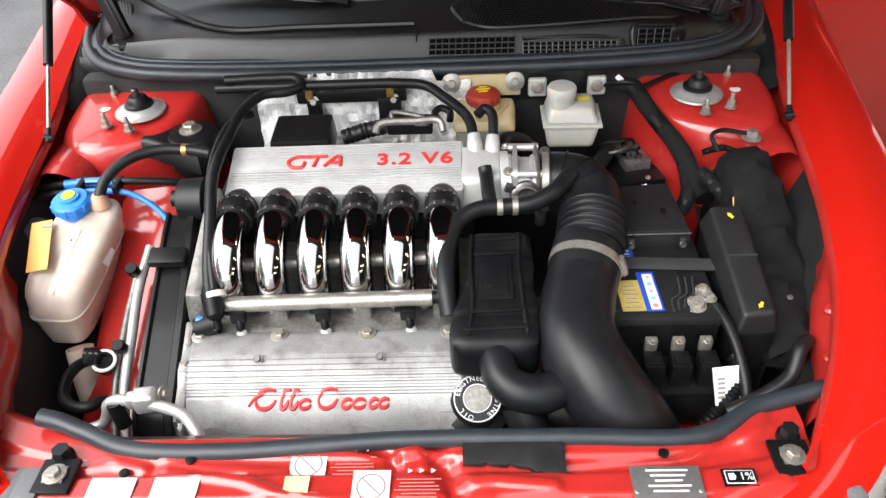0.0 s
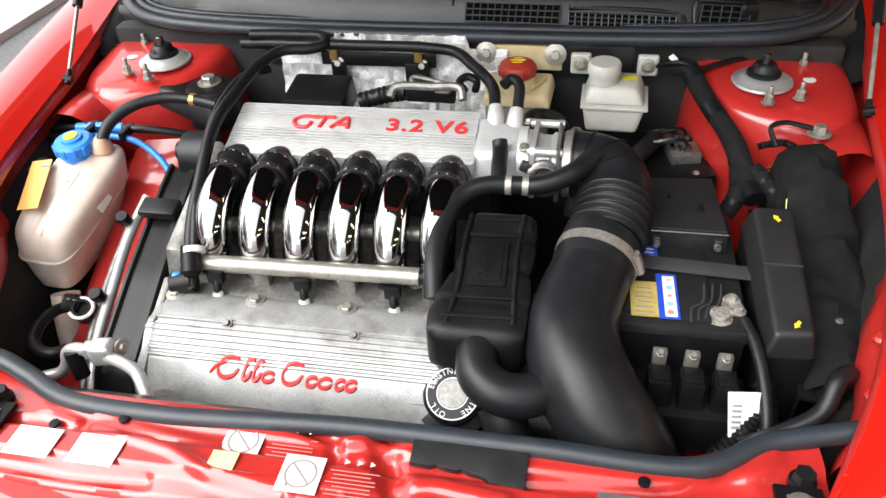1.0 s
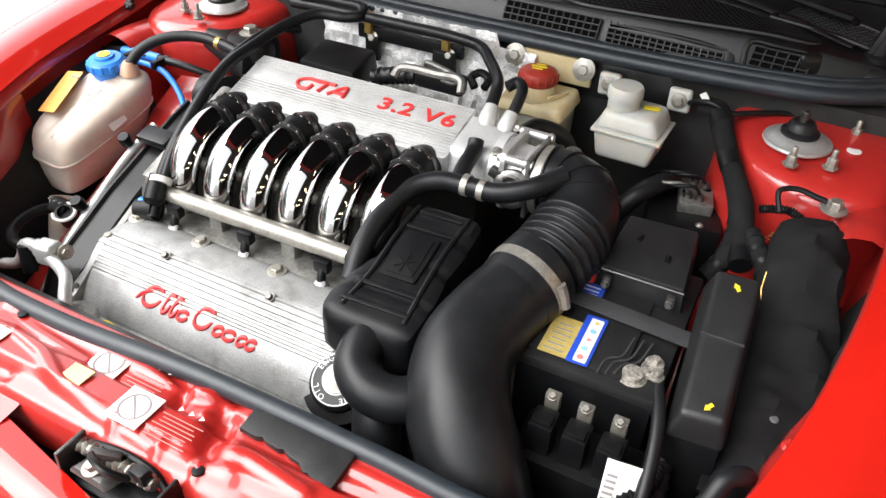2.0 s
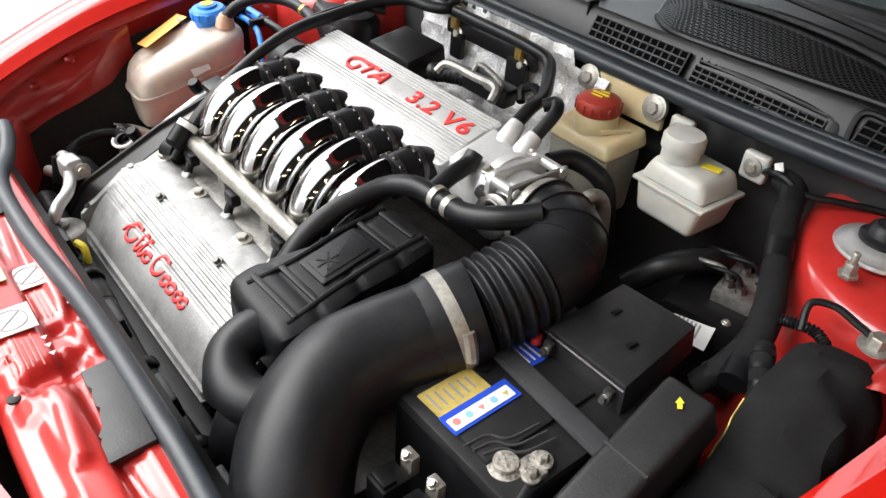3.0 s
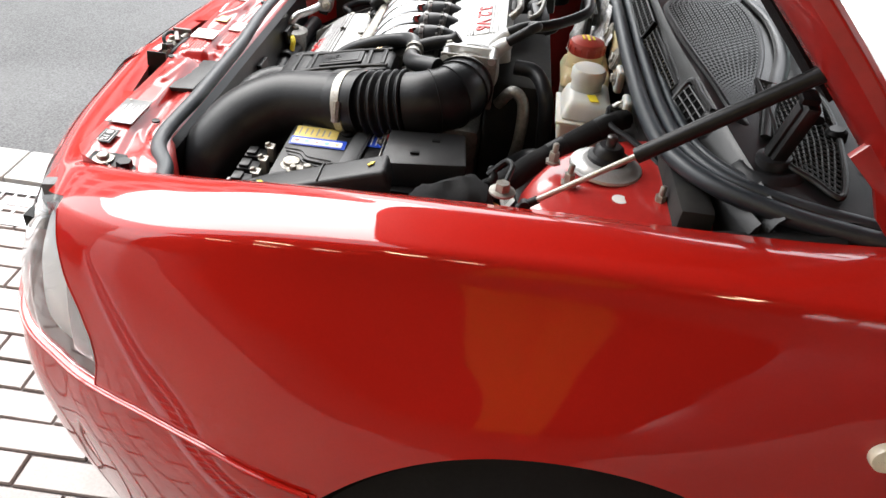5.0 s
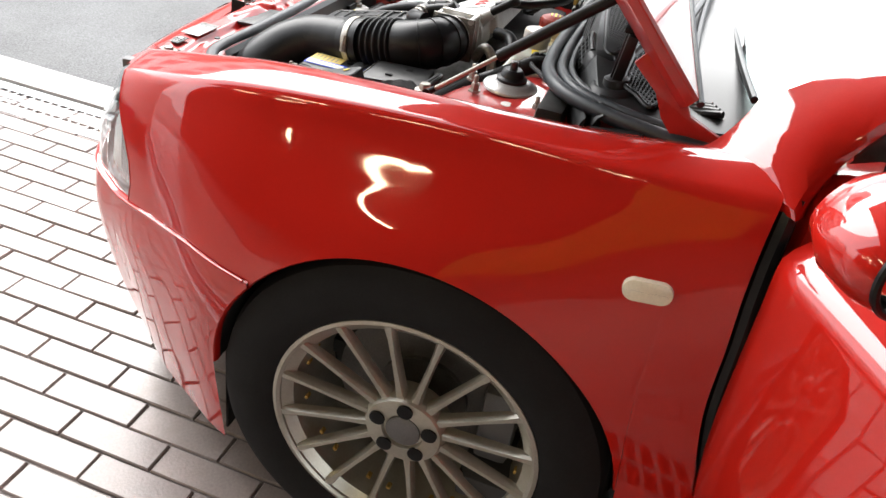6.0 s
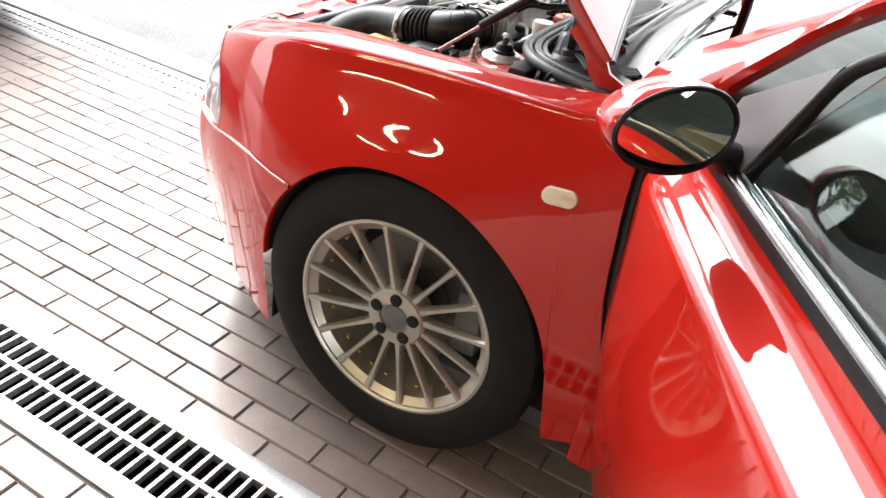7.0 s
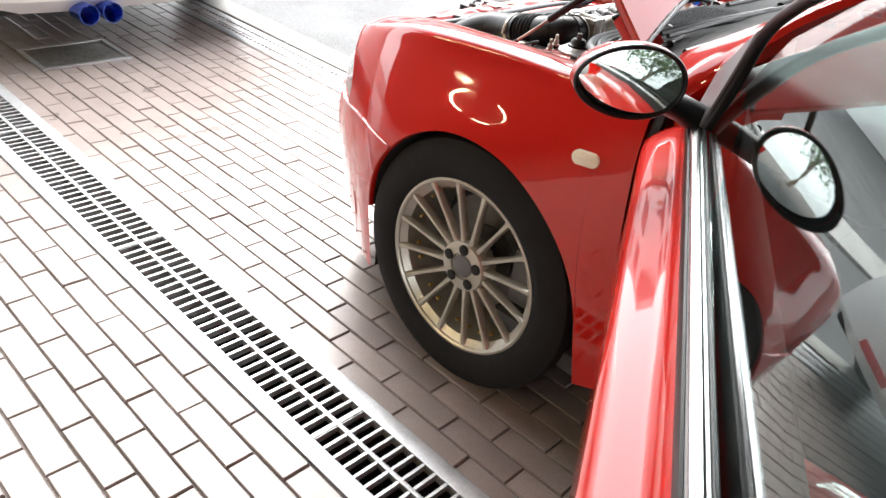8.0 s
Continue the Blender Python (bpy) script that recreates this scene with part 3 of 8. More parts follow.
def wheel(x, y, side):
    w = part("wheel", lathe([(0.2, -0.11), (0.222, -0.10), (0.215, -0.06), (0.205, 0.0), (0.205, 0.03), (0.215, 0.055), (0.222, 0.075), (0.2225, 0.078), (0.2, 0.06), (0.19, 0.0), (0.19, -0.1)], (x - side * 0.07, y, HUB_Z), (side, 0, 0), 64, ring=True), RIM, car, "champagne alloy wheel with many thin spokes")
    tyre = [(0.222, -0.105), (0.262, -0.115), (0.300, -0.108), (0.320, -0.095), (0.3275, -0.07), (0.3285, 0.0), (0.3275, 0.055), (0.320, 0.075), (0.300, 0.086), (0.262, 0.09), (0.236, 0.084), (0.2275, 0.078), (0.222, 0.07)]
    part("tyre", lathe(tyre, (x - side * 0.07, y, HUB_Z), (side, 0, 0), 72, ring=True), TYRE, w)
    lipbm = lathe([(0.216, 0.0), (0.2255, 0.004), (0.2285, 0.010), (0.2275, 0.015), (0.2215, 0.016), (0.2165, 0.012), (0.2155, 0.004)], (x - side * 0.005, y, HUB_Z), (side, 0, 0), 72, ring=True)
    part("rim_lip", lipbm, RIM, w)
    face = Matrix.Translation((x, y, HUB_Z)) @ (Matrix(((0, 0, side), (side, 0, 0), (0, 1, 0))).to_4x4())
    for k in range(16):
        a = radians(22.5 * k + 11.5)
        rows = []
        for r, wd, zt, th in ((0.052, 0.019, -0.010, 0.022), (0.09, 0.0115, -0.006, 0.022), (0.15, 0.0095, -0.001, 0.020), (0.19, 0.0105, 0.003, 0.018), (0.217, 0.015, 0.006, 0.014)):
            ring = []
            for du, dz in ((-1, 0.25), (-0.55, 0.9), (0.55, 0.9), (1, 0.25), (0.9, -1), (-0.9, -1)):
                p = Vector((r, du * wd * 0.62, zt + dz * th * 0.5 - th * 0.45))
                ring.append(face @ Vector((p.x * math.cos(a) - p.y * math.sin(a), p.x * math.sin(a) + p.y * math.cos(a), p.z)))
            rows.append(ring)
        part("spoke", grid(rows, close=True), RIM, w)
    hub = lathe([(0.0, -0.05), (0.070, -0.05), (0.070, -0.014), (0.064, -0.004), (0.036, -0.002), (0.034, -0.008), (0.0, -0.008)], (x, y, HUB_Z), (side, 0, 0), 48)
    part("hub", hub, RIM, w)
    part("centre_cap", lathe([(0.0, 0), (0.029, 0), (0.030, 0.004), (0.026, 0.007), (0.0, 0.008)], (x - side * 0.009, y, HUB_Z), (side, 0, 0), 32), GREY_TRIM, w, "dark grey wheel centre cap")
    # nut holes as black discs, the shade inside them put into colour
    for k in range(5):
        a = radians(72 * k + 18)
        part("nut_hole_shade", lathe([(0.0, 0), (0.0135, 0), (0.0135, 0.0045), (0.0115, 0.0052), (0.0, 0.0048)], (x - side * 0.004, y + 0.047 * math.cos(a), HUB_Z + 0.047 * math.sin(a)), (side, 0, 0), 16), BLACK, w)
    part("brake_disc", lathe([(0.0, -0.02), (0.155, -0.02), (0.157, 0.0), (0.08, 0.002), (0.08, 0.012), (0.0, 0.012)], (x - side * 0.105, y, HUB_Z), (side, 0, 0), 56), DISC, w)
    part("dust_shield", lathe([(0.0, 0), (0.192, 0), (0.195, 0.012), (0.188, 0.004), (0.0, 0.004)], (x - side * 0.155, y, HUB_Z), (side, 0, 0), 40), DARK, w)
    part("brake_caliper", box((x - side * 0.09, y + 0.14, HUB_Z + 0.02), (0.07, 0.06, 0.15), 0.012), GREY_TRIM, w)
    for k in range(30):
        a = radians(12 * k)
        part("rim_pin", box((x - side * 0.045, y + 0.196 * math.cos(a), HUB_Z + 0.196 * math.sin(a)), (0.014, 0.011, 0.009), 0.002, rot(math.degrees(a), 0, 0), 1), BRASS, w)
    return w


wheel(0.79, 0.0, 1)
wheel(2 * MID - 0.79, 0.0, -1)
wheel(0.785, 2.55, 1)
wheel(2 * MID - 0.785, 2.55, -1)

# ---- bay shell ----
WING_IN = [(-0.66, 0.475, 0.735), (-0.61, 0.500, 0.735), (-0.48, 0.560, 0.775), (-0.31, 0.600, 0.812), (-0.05, 0.632, 0.842), (0.18, 0.668, 0.870), (0.40, 0.690, 0.905)]
for side in (1, -1):
    SHIFT[0] = MID - side * MID
    rows, wall = [], []
    for y, x, z in spline([(x, y, z) for y, x, z in WING_IN], 40)[:, [1, 0, 2]]:
        rows.append([Vector((side * xx, y, zz)) for xx, zz in ((x + 0.004, z), (x - 0.002, z - 0.008), (x - 0.003, z - 0.020), (x + 0.006, z - 0.028), (x + 0.012, z - 0.05))])
        wall.append([Vector((side * xx, y, zz)) for xx, zz in ((x + 0.012, z - 0.05), (x - 0.010, z - 0.12), (x - 0.03, 0.36))])
    part("wing_flange", grid(rows), RED_BAY, car, "red painted flange of the engine bay")
    # front rows of the same wall are near-black, the rows behind red
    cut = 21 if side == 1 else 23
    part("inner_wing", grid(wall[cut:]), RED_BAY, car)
    part("inner_wing_front", grid(wall[: cut + 1]), DARK, car)
    # folded lamp carrier sheet in the front corner
    rows = []
    for y in np.linspace(-0.575, -0.335, 22):
        xi = float(np.interp(y, [-0.575, -0.53, -0.49, -0.44, -0.39, -0.335], [0.505, 0.532, 0.548, 0.556, 0.572, 0.60]))
        xo = float(np.interp(y, [q[0] for q in WING_IN], [q[1] for q in WING_IN])) + 0.006
        zo = float(np.interp(y, [q[0] for q in WING_IN], [q[2] for q in WING_IN])) - 0.022
        xi = min(xi, xo - 0.004)
        rows.append([Vector((side * xx, y, zz)) for xx, zz in ((xi + 0.006, zo - 0.075), (xi, zo - 0.045), (xi + 0.004, zo - 0.030), ((xi + xo) / 2, zo - 0.016), (xo, zo - 0.004), (xo + 0.004, zo + 0.012))])
    carrier = part("lamp_carrier", grid(rows), RED_BAY, car, angle=60)
    for bx, by, bz in ((0.556, -0.50, 0.732), (0.572, -0.44, 0.756)):
        part("dimple", lathe([(0.009, -0.004), (0.009, 0.002), (0.006, 0.005)], (side * bx, by, bz), (-side * 0.3, 0, 1), 18), RED_BAY, carrier)
    # strut tower: a flat-topped dome that widens downwards
    cx, cy = 0.500 * side, 0.012
    rows = []
    for k in range(40):
        a = 2 * math.pi * k / 40
        c, s = math.cos(a), math.sin(a)
        col = []
        for r, z in ((0.0, 0.828), (0.05, 0.829), (0.098, 0.828), (0.112, 0.823), (0.120, 0.812), (0.125, 0.78), (0.131, 0.72), (0.140, 0.62), (0.155, 0.45)):
            k4 = (abs(c) ** 3.2 + abs(s) ** 3.2) ** (-1 / 3.2)
            k4 *= 1 - 0.30 * max(0.0, -(side * c + s) / 1.4142) ** 3 * min(1, r / 0.098)
            col.append(Vector((cx + side * (0.018 if r > 0 else 0) + r * c * k4 * 0.96, cy + 0.015 + r * s * k4 * 0.98, z + 0.012 * s * r / 0.1)))
        rows.append(col)
    rows.append(rows[0])
    tower = part("strut_tower", grid(rows), RED_BAY, car, "red domed suspension strut tower")
    part("mount_plate", lathe([(0.042, 0.0), (0.0435, 0.002), (0.0425, 0.005), (0.038, 0.006), (0.034, 0.010), (0.028, 0.013), (0.024, 0.013), (0.0, 0.013)], (cx, cy, 0.828), (0, 0, 1), 40), ALU_BRUSHED, tower, "silver domed strut mount")
    part("rubber_cap", lathe([(0.024, 0), (0.024, 0.005), (0.019, 0.008), (0.0165, 0.016), (0.013, 0.019), (0.008, 0.019)], (cx, cy, 0.840), (0, 0, 1), 24), RUBBER, tower)
    part("top_stud", lathe([(0.006, 0), (0.006, 0.012), (0.004, 0.014)], (cx, cy, 0.858), (0, 0, 1), 12), DISC, tower)
    for dx, dy in ((0.0, -0.062), (0.045, -0.045), (0.066, 0.056), (0.0, 0.07)):
        part("mount_stud", stud((cx + side * dx, cy + dy, 0.826), (0, 0, 1), 0.0065, 0.026), STEEL, tower)
    part("tower_badge", lathe([(0.0, 0), (0.009, 0), (0.009, 0.0008)], (cx + side * 0.068, cy + 0.012, 0.8285), (0, 0, 1), 20), PAPER, tower)
    # flange bracket behind the gas strut foot
    part("rail_bracket", grid([[Vector((side * (x + 0.10 * (y + 0.12)), y, z - 0.30 * (abs(y + 0.12)) ** 1.5)) for x, z in ((0.622, 0.806), (0.608, 0.812), (0.590, 0.810), (0.574, 0.803), (0.560, 0.790), (0.552, 0.76), (0.548, 0.70))] for y in np.linspace(-0.150, -0.035, 14)]), RED_BAY, car)
    part("chassis_rail", box((side * 0.43, -0.28, 0.52), (0.07, 0.62, 0.10), 0.02), RED_BAY, car)

rail_rows = []
for y in np.linspace(-0.52, -0.12, 14):
    z = 0.525 + 0.52 * (y + 0.52)
    rail_rows.append([Vector((x, y, z + dz)) for x, dz in ((-0.53, -0.06), (-0.515, 0.0), (-0.49, 0.02), (-0.43, 0.026), (-0.385, 0.018), (-0.372, -0.005), (-0.37, -0.12))])
part("side_rail", grid(rail_rows), RED_BAY, car, "red painted chassis rail beside the coolant tank")
SHIFT[0] = MID
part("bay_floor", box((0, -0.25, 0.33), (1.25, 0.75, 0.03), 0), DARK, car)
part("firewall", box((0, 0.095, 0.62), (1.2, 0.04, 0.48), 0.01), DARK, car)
SHIFT[0] = 0.0
foil_rows = []
rng = random.Random(3)
for i in range(46):
    x = -0.255 + 0.375 * i / 45
    foil_rows.append([Vector((x + rng.uniform(-0.002, 0.002), 0.014 + 0.030 * j / 15 + rng.uniform(-0.0035, 0.0035), 0.69 + (0.183 - 0.02 * (x > 0.06)) * j / 15)) for j in range(16)])
part("heat_shield", grid(foil_rows), FOIL, car, "crinkled silver heat foil on the firewall", angle=10)

# front cross panel: a sheet with pressed steps, ribs and pockets
PRESS = [
    [(-0.245, -0.637), (-0.18, -0.648), (-0.144, -0.655), (-0.094, -0.677), (-0.03, -0.684), (0.04, -0.688), (0.13, -0.683), 0.007, 0.0055],
    [(-0.25, -0.622), (-0.19, -0.630), (-0.10, -0.6385), 0.006, 0.004],
    [(-0.023, -0.602), (0.017, -0.614), (0.022, -0.633), 0.007, -0.008],
    [(0.029, -0.617), (0.057, -0.607), (0.077, -0.615), (0.056, -0.634), 0.006, 0.006],
    [(0.066, -0.606), (0.080, -0.635), (0.094, -0.668), 0.012, -0.012],
    [(0.100, -0.662), (0.132, -0.657), (0.20, -0.664), 0.008, 0.006],
    [(0.22, -0.640), (0.28, -0.634), (0.34, -0.630), (0.40, -0.610), 0.006, -0.006],
    [(0.24, -0.688), (0.30, -0.690), (0.37, -0.688), (0.45, -0.666), 0.007, 0.005],
    [(-0.36, -0.632), (-0.31, -0.624), (-0.27, -0.632), 0.006, 0.005],
    [(-0.34, -0.690), (-0.24, -0.694), (-0.16, -0.690), 0.007, -0.005],
    [(-0.012, -0.678), (-0.006, -0.694), 0.003, 0.004],
    [(0.048, -0.680), (0.052, -0.697), 0.003, 0.004],
    [(0.094, -0.676), (0.098, -0.697), 0.003, 0.004],
    [(0.43, -0.62), (0.45, -0.60), 0.012, 0.006],
]


def pressed(x, y):
    h = 0.0
    for pr in PRESS:
        pts, w, amp = pr[:-2], pr[-2], pr[-1]
        d = 9.0
        for (ax, ay), (bx, by) in zip(pts, pts[1:]):
            ux, uy = bx - ax, by - ay
            t = max(0, min(1, ((x - ax) * ux + (y - ay) * uy) / (ux * ux + uy * uy)))
            d = min(d, math.hypot(x - ax - ux * t, y - ay - uy * t))
        h += amp / (1 + (d / w) ** 4)
    return h


SLAM = [(-0.578, 0.60), (-0.582, 0.697), (-0.590, 0.706), (-0.617, 0.7085), (-0.625, 0.704), (-0.640, 0.704), (-0.648, 0.7125), (-0.674, 0.7145), (-0.684, 0.707), (-0.700, 0.702), (-0.706, 0.695), (-0.709, 0.64)]


def slam_z(x, y):
    """Height of the front cross panel."""
    yy = y
    for _ in range(4):
        yy = y - 0.05 * max(0, abs(x) - 0.36) / 0.14 * float(np.interp(-yy, [0.578, 0.59, 0.70], [1.2, 1.0, 0.0]))
    return float(np.interp(-yy, [-q[0] for q in SLAM], [q[1] for q in SLAM])) + pressed(x, yy)


rows = []
for x in np.linspace(-0.50, 0.50, 220):
    e = abs(x)
    dy = 0.05 * max(0, e - 0.36) / 0.14
    pr = SLAM
    col = []
    for k, y in enumerate([-0.578, -0.582] + list(np.linspace(-0.588, -0.700, 44)) + [-0.706, -0.709]):
        z = float(np.interp(-y, [-q[0] for q in pr], [q[1] for q in pr]))
        f = dy * float(np.interp(-y, [0.578, 0.59, 0.70], [1.2, 1.0, 0.0]))
        col.append(Vector((x, y + f, z + (pressed(x, y) if 1 < k < 46 else 0))))
    rows.append(col)
part("slam_panel", grid(rows), RED_BAY, car, "red pressed steel front cross panel with ribs and pockets", angle=60)
for x0, x1 in ((-0.46, -0.125), (0.21, 0.46)):
    part("nose_flange", grid([[Vector((x, -0.697 + 0.12 * max(0, abs(x) - 0.36), 0.696)), Vector((x, -0.712 + 0.15 * max(0, abs(x) - 0.36), 0.692)), Vector((x, -0.745 + 0.35 * max(0, abs(x) - 0.2), 0.688))] for x in np.linspace(x0, x1, 20)]), RED, car)
part("seal", tube([(-0.418, -0.566, 0.722), (-0.395, -0.569, 0.717), (-0.36, -0.580, 0.709), (-0.30, -0.604, 0.707), (-0.18, -0.610, 0.707), (0.02, -0.598, 0.709), (0.22, -0.596, 0.708), (0.385, -0.594, 0.707), (0.45, -0.558, 0.710), (0.50, -0.545, 0.714), (0.54, -0.538, 0.720)], 0.0112, 110, 14), SEAL, car, "grey rubber bay sealing strip")
part("latch_cover", slab([(-0.059, 0.017), (0.059, 0.017), (0.060, -0.027), (0.044, -0.026), (0.031, -0.021), (0.027, -0.0225), (0.018, -0.016), (0.006, -0.015), (-0.004, -0.0115), (-0.008, -0.014), (-0.024, -0.013), (-0.030, -0.0105), (-0.036, -0.0135), (-0.057, -0.013)], -0.0035, 0.0035, 0.0015, Matrix.Translation((0.158, -0.622, 0.7095)) @ rot(4, 0, -2)), WORN, car, "dark grey plastic latch cover with a broken edge")

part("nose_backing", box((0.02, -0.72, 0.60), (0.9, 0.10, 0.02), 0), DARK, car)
latch = thing("bonnet_latch", (0.02, -0.71, 0.66), "black bonnet latch with cable and hook in the front panel gap", "latch")
part("plate", box((0.03, -0.722, 0.668), (0.13, 0.030, 0.012), 0.003, rot(12, 0, 0)), BLACK, latch)
part("side_plate", box((-0.032, -0.722, 0.685), (0.004, 0.034, 0.050), 0.001, rot(0, 8, 0)), DISC, latch)
part("side_plate", box((0.092, -0.722, 0.685), (0.004, 0.034, 0.050), 0.001, rot(0, -8, 0)), BLACK_SATIN, latch)
part("pawl", hexa([(-0.02, -0.738, 0.690), (0.03, -0.740, 0.690), (0.035, -0.722, 0.690), (-0.015, -0.718, 0.690)], [(-0.015, -0.735, 0.697), (0.022, -0.737, 0.697), (0.026, -0.724, 0.697), (-0.010, -0.721, 0.697)], 0.002), DISC, latch)
part("pivot", bolt((0.004, -0.728, 0.698), (0, -0.2, 1), 0.006, 0.008), STEEL, latch)
part("hook", tube([(0.0, -0.712, 0.70), (0.005, -0.726, 0.714), (0.03, -0.732, 0.714), (0.045, -0.722, 0.70)], 0.0038, 24, 8), BLACK_SATIN, latch)
part("lever", box((0.012, -0.716, 0.708), (0.030, 0.008, 0.010), 0.002, rot(0, 10, 25)), DISC, latch)
part("catch", box((0.055, -0.716, 0.706), (0.022, 0.012, 0.014), 0.003, rot(0, -15, -10)), BLACK_SATIN, latch)
part("cable", tube([(0.08, -0.712, 0.69), (0.06, -0.706, 0.700), (0.02, -0.704, 0.702), (-0.03, -0.708, 0.695)], 0.004, 24, 8), BLACK, latch)
part("spring", tube([(-0.03, -0.712, 0.695), (0.07, -0.715, 0.70)], 0.007, 60, 8, ripple=(12, 0.25)), STEEL, latch)

# ---- engine ----
engine = thing("engine", (-0.08, -0.3, 0.4), "six cylinder engine with silver covers and chrome intake runners", "engine")
part("block", box((-0.08, -0.32, 0.55), (0.42, 0.36, 0.22), 0.02), ALU_DULL, engine)
part("cylinder_head", box((-0.085, -0.365, 0.645), (0.37, 0.07, 0.09), 0.012), ALU_DULL, engine)
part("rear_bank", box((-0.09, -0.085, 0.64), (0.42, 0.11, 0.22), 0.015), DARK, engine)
# intake plenum, leaning forward, with grooves along both long edges
pl = plane_at((-0.075, -0.166, 0.823), (0, -0.28, 0.96), (1, 0.0, 0.01))
plenum = part("intake_plenum", joined(slab(rounded(0.362, 0.101, 0.006), -0.055, -0.004, 0.003, pl @ Matrix.Translation((0, -0.0065, 0))), slab(rounded(0.352, 0.026, 0.002, 3), -0.005, 0.0, 0.001, pl @ Matrix.Translation((0.002, 0.004, 0)))), ALU_PLENUM, engine, "cast aluminium intake plenum with grooved edges")
for k in range(10):
    for sgn in (1, -1):
        y = 0.004 + sgn * (0.0155 + 0.0048 * k)
        if -0.055 < y < 0.043:
            part("groove_rib", slab(rounded(0.356, 0.0030, 0.001, 2), -0.006, 0.0, 0.0006, pl @ Matrix.Translation((0, y, -0.0005 * k))), ALU_PLENUM, plenum)
part("lettering", letters("3.2 V6", 0.032, pl @ Matrix.Translation((0.1065, 0.004, 0.0005)) @ Matrix.Scale(1.3, 4, (1, 0, 0)), 0.0012, 0.0, 1.1, 0.0006), LETTER, plenum)
badge = []
for pts in (((-0.010, 0.009), (-0.034, 0.010), (-0.046, 0.001), (-0.040, -0.009), (-0.024, -0.010), (-0.020, 0.0)), ((-0.018, 0.0105), (0.014, 0.0105)), ((0.000, 0.010), (-0.006, -0.010)), ((0.010, -0.010), (0.032, 0.0105), (0.036, -0.010)), ((0.018, -0.003), (0.034, -0.003))):
    badge.append(tube([pl @ Vector((x - 0.043, y + 0.004, 0.0005)) for x, y in pts], 0.0030, 24, 8))
part("badge", joined(*badge), LETTER, plenum)
part("back_bracket", joined(tube([(-0.03, -0.118, 0.846), (-0.025, -0.108, 0.856), (0.03, -0.104, 0.858), (0.07, -0.106, 0.858), (0.076, -0.118, 0.846)], 0.006, 40, 8)), ALU_DULL, engine)
part("plenum_end", joined(hexa([(0.10, -0.215, 0.755), (0.165, -0.21, 0.755), (0.165, -0.13, 0.76), (0.10, -0.122, 0.76)], [(0.10, -0.205, 0.812), (0.165, -0.20, 0.815), (0.165, -0.14, 0.822), (0.10, -0.13, 0.832)], 0.012, 3), tube([(0.125, -0.145, 0.808), (0.124, -0.128, 0.828), (0.123, -0.116, 0.838)], [0.014, 0.012, 0.010], 14, 14), tube([(0.15, -0.145, 0.803), (0.152, -0.128, 0.824), (0.153, -0.116, 0.834)], [0.014, 0.012, 0.010], 14, 14), lathe([(0.045, 0), (0.045, 0.012), (0.038, 0.014), (0.037, 0.03)], (0.162, -0.17, 0.787), (1, 0, 0), 32)), ALU_PLENUM, engine)
throttle = part("throttle_body", joined(lathe([(0.034, 0), (0.040, 0.004), (0.041, 0.012), (0.036, 0.016), (0.035, 0.040), (0.039, 0.044), (0.039, 0.052), (0.034, 0.054)], (0.166, -0.173, 0.789), (1, -0.03, 0), 40), slab(rounded(0.086, 0.086, 0.014), -0.003, 0.004, 0.001, plane_at((0.184, -0.173, 0.789), (1, -0.03, 0), (0, 1, 0))), tube([(0.176, -0.138, 0.826), (0.222, -0.139, 0.826)], 0.006, 8, 10), tube([(0.176, -0.208, 0.822), (0.222, -0.209, 0.822)], 0.006, 8, 10)), ALU_BRUSHED, engine, "bright machined throttle body")
part("throttle_pulley", joined(lathe([(0.023, -0.008), (0.025, -0.006), (0.025, 0.006), (0.022, 0.008), (0.015, 0.008), (0.013, 0.004), (0.0, 0.004)], (0.200, -0.216, 0.786), (0.1, -1, 0.35), 28), box((0.180, -0.214, 0.800), (0.026, 0.010, 0.014), 0.003, rot(0, 20, 0))), CLAMP, throttle, "dark round throttle pulley")
part("pulley_spring", tube([(0.200 + 0.017 * math.cos(a), -0.222 + 0.0009 * a, 0.789 + 0.017 * math.sin(a)) for a in np.linspace(0, 12.4, 40)], 0.0014, 80, 6), STEEL, throttle)

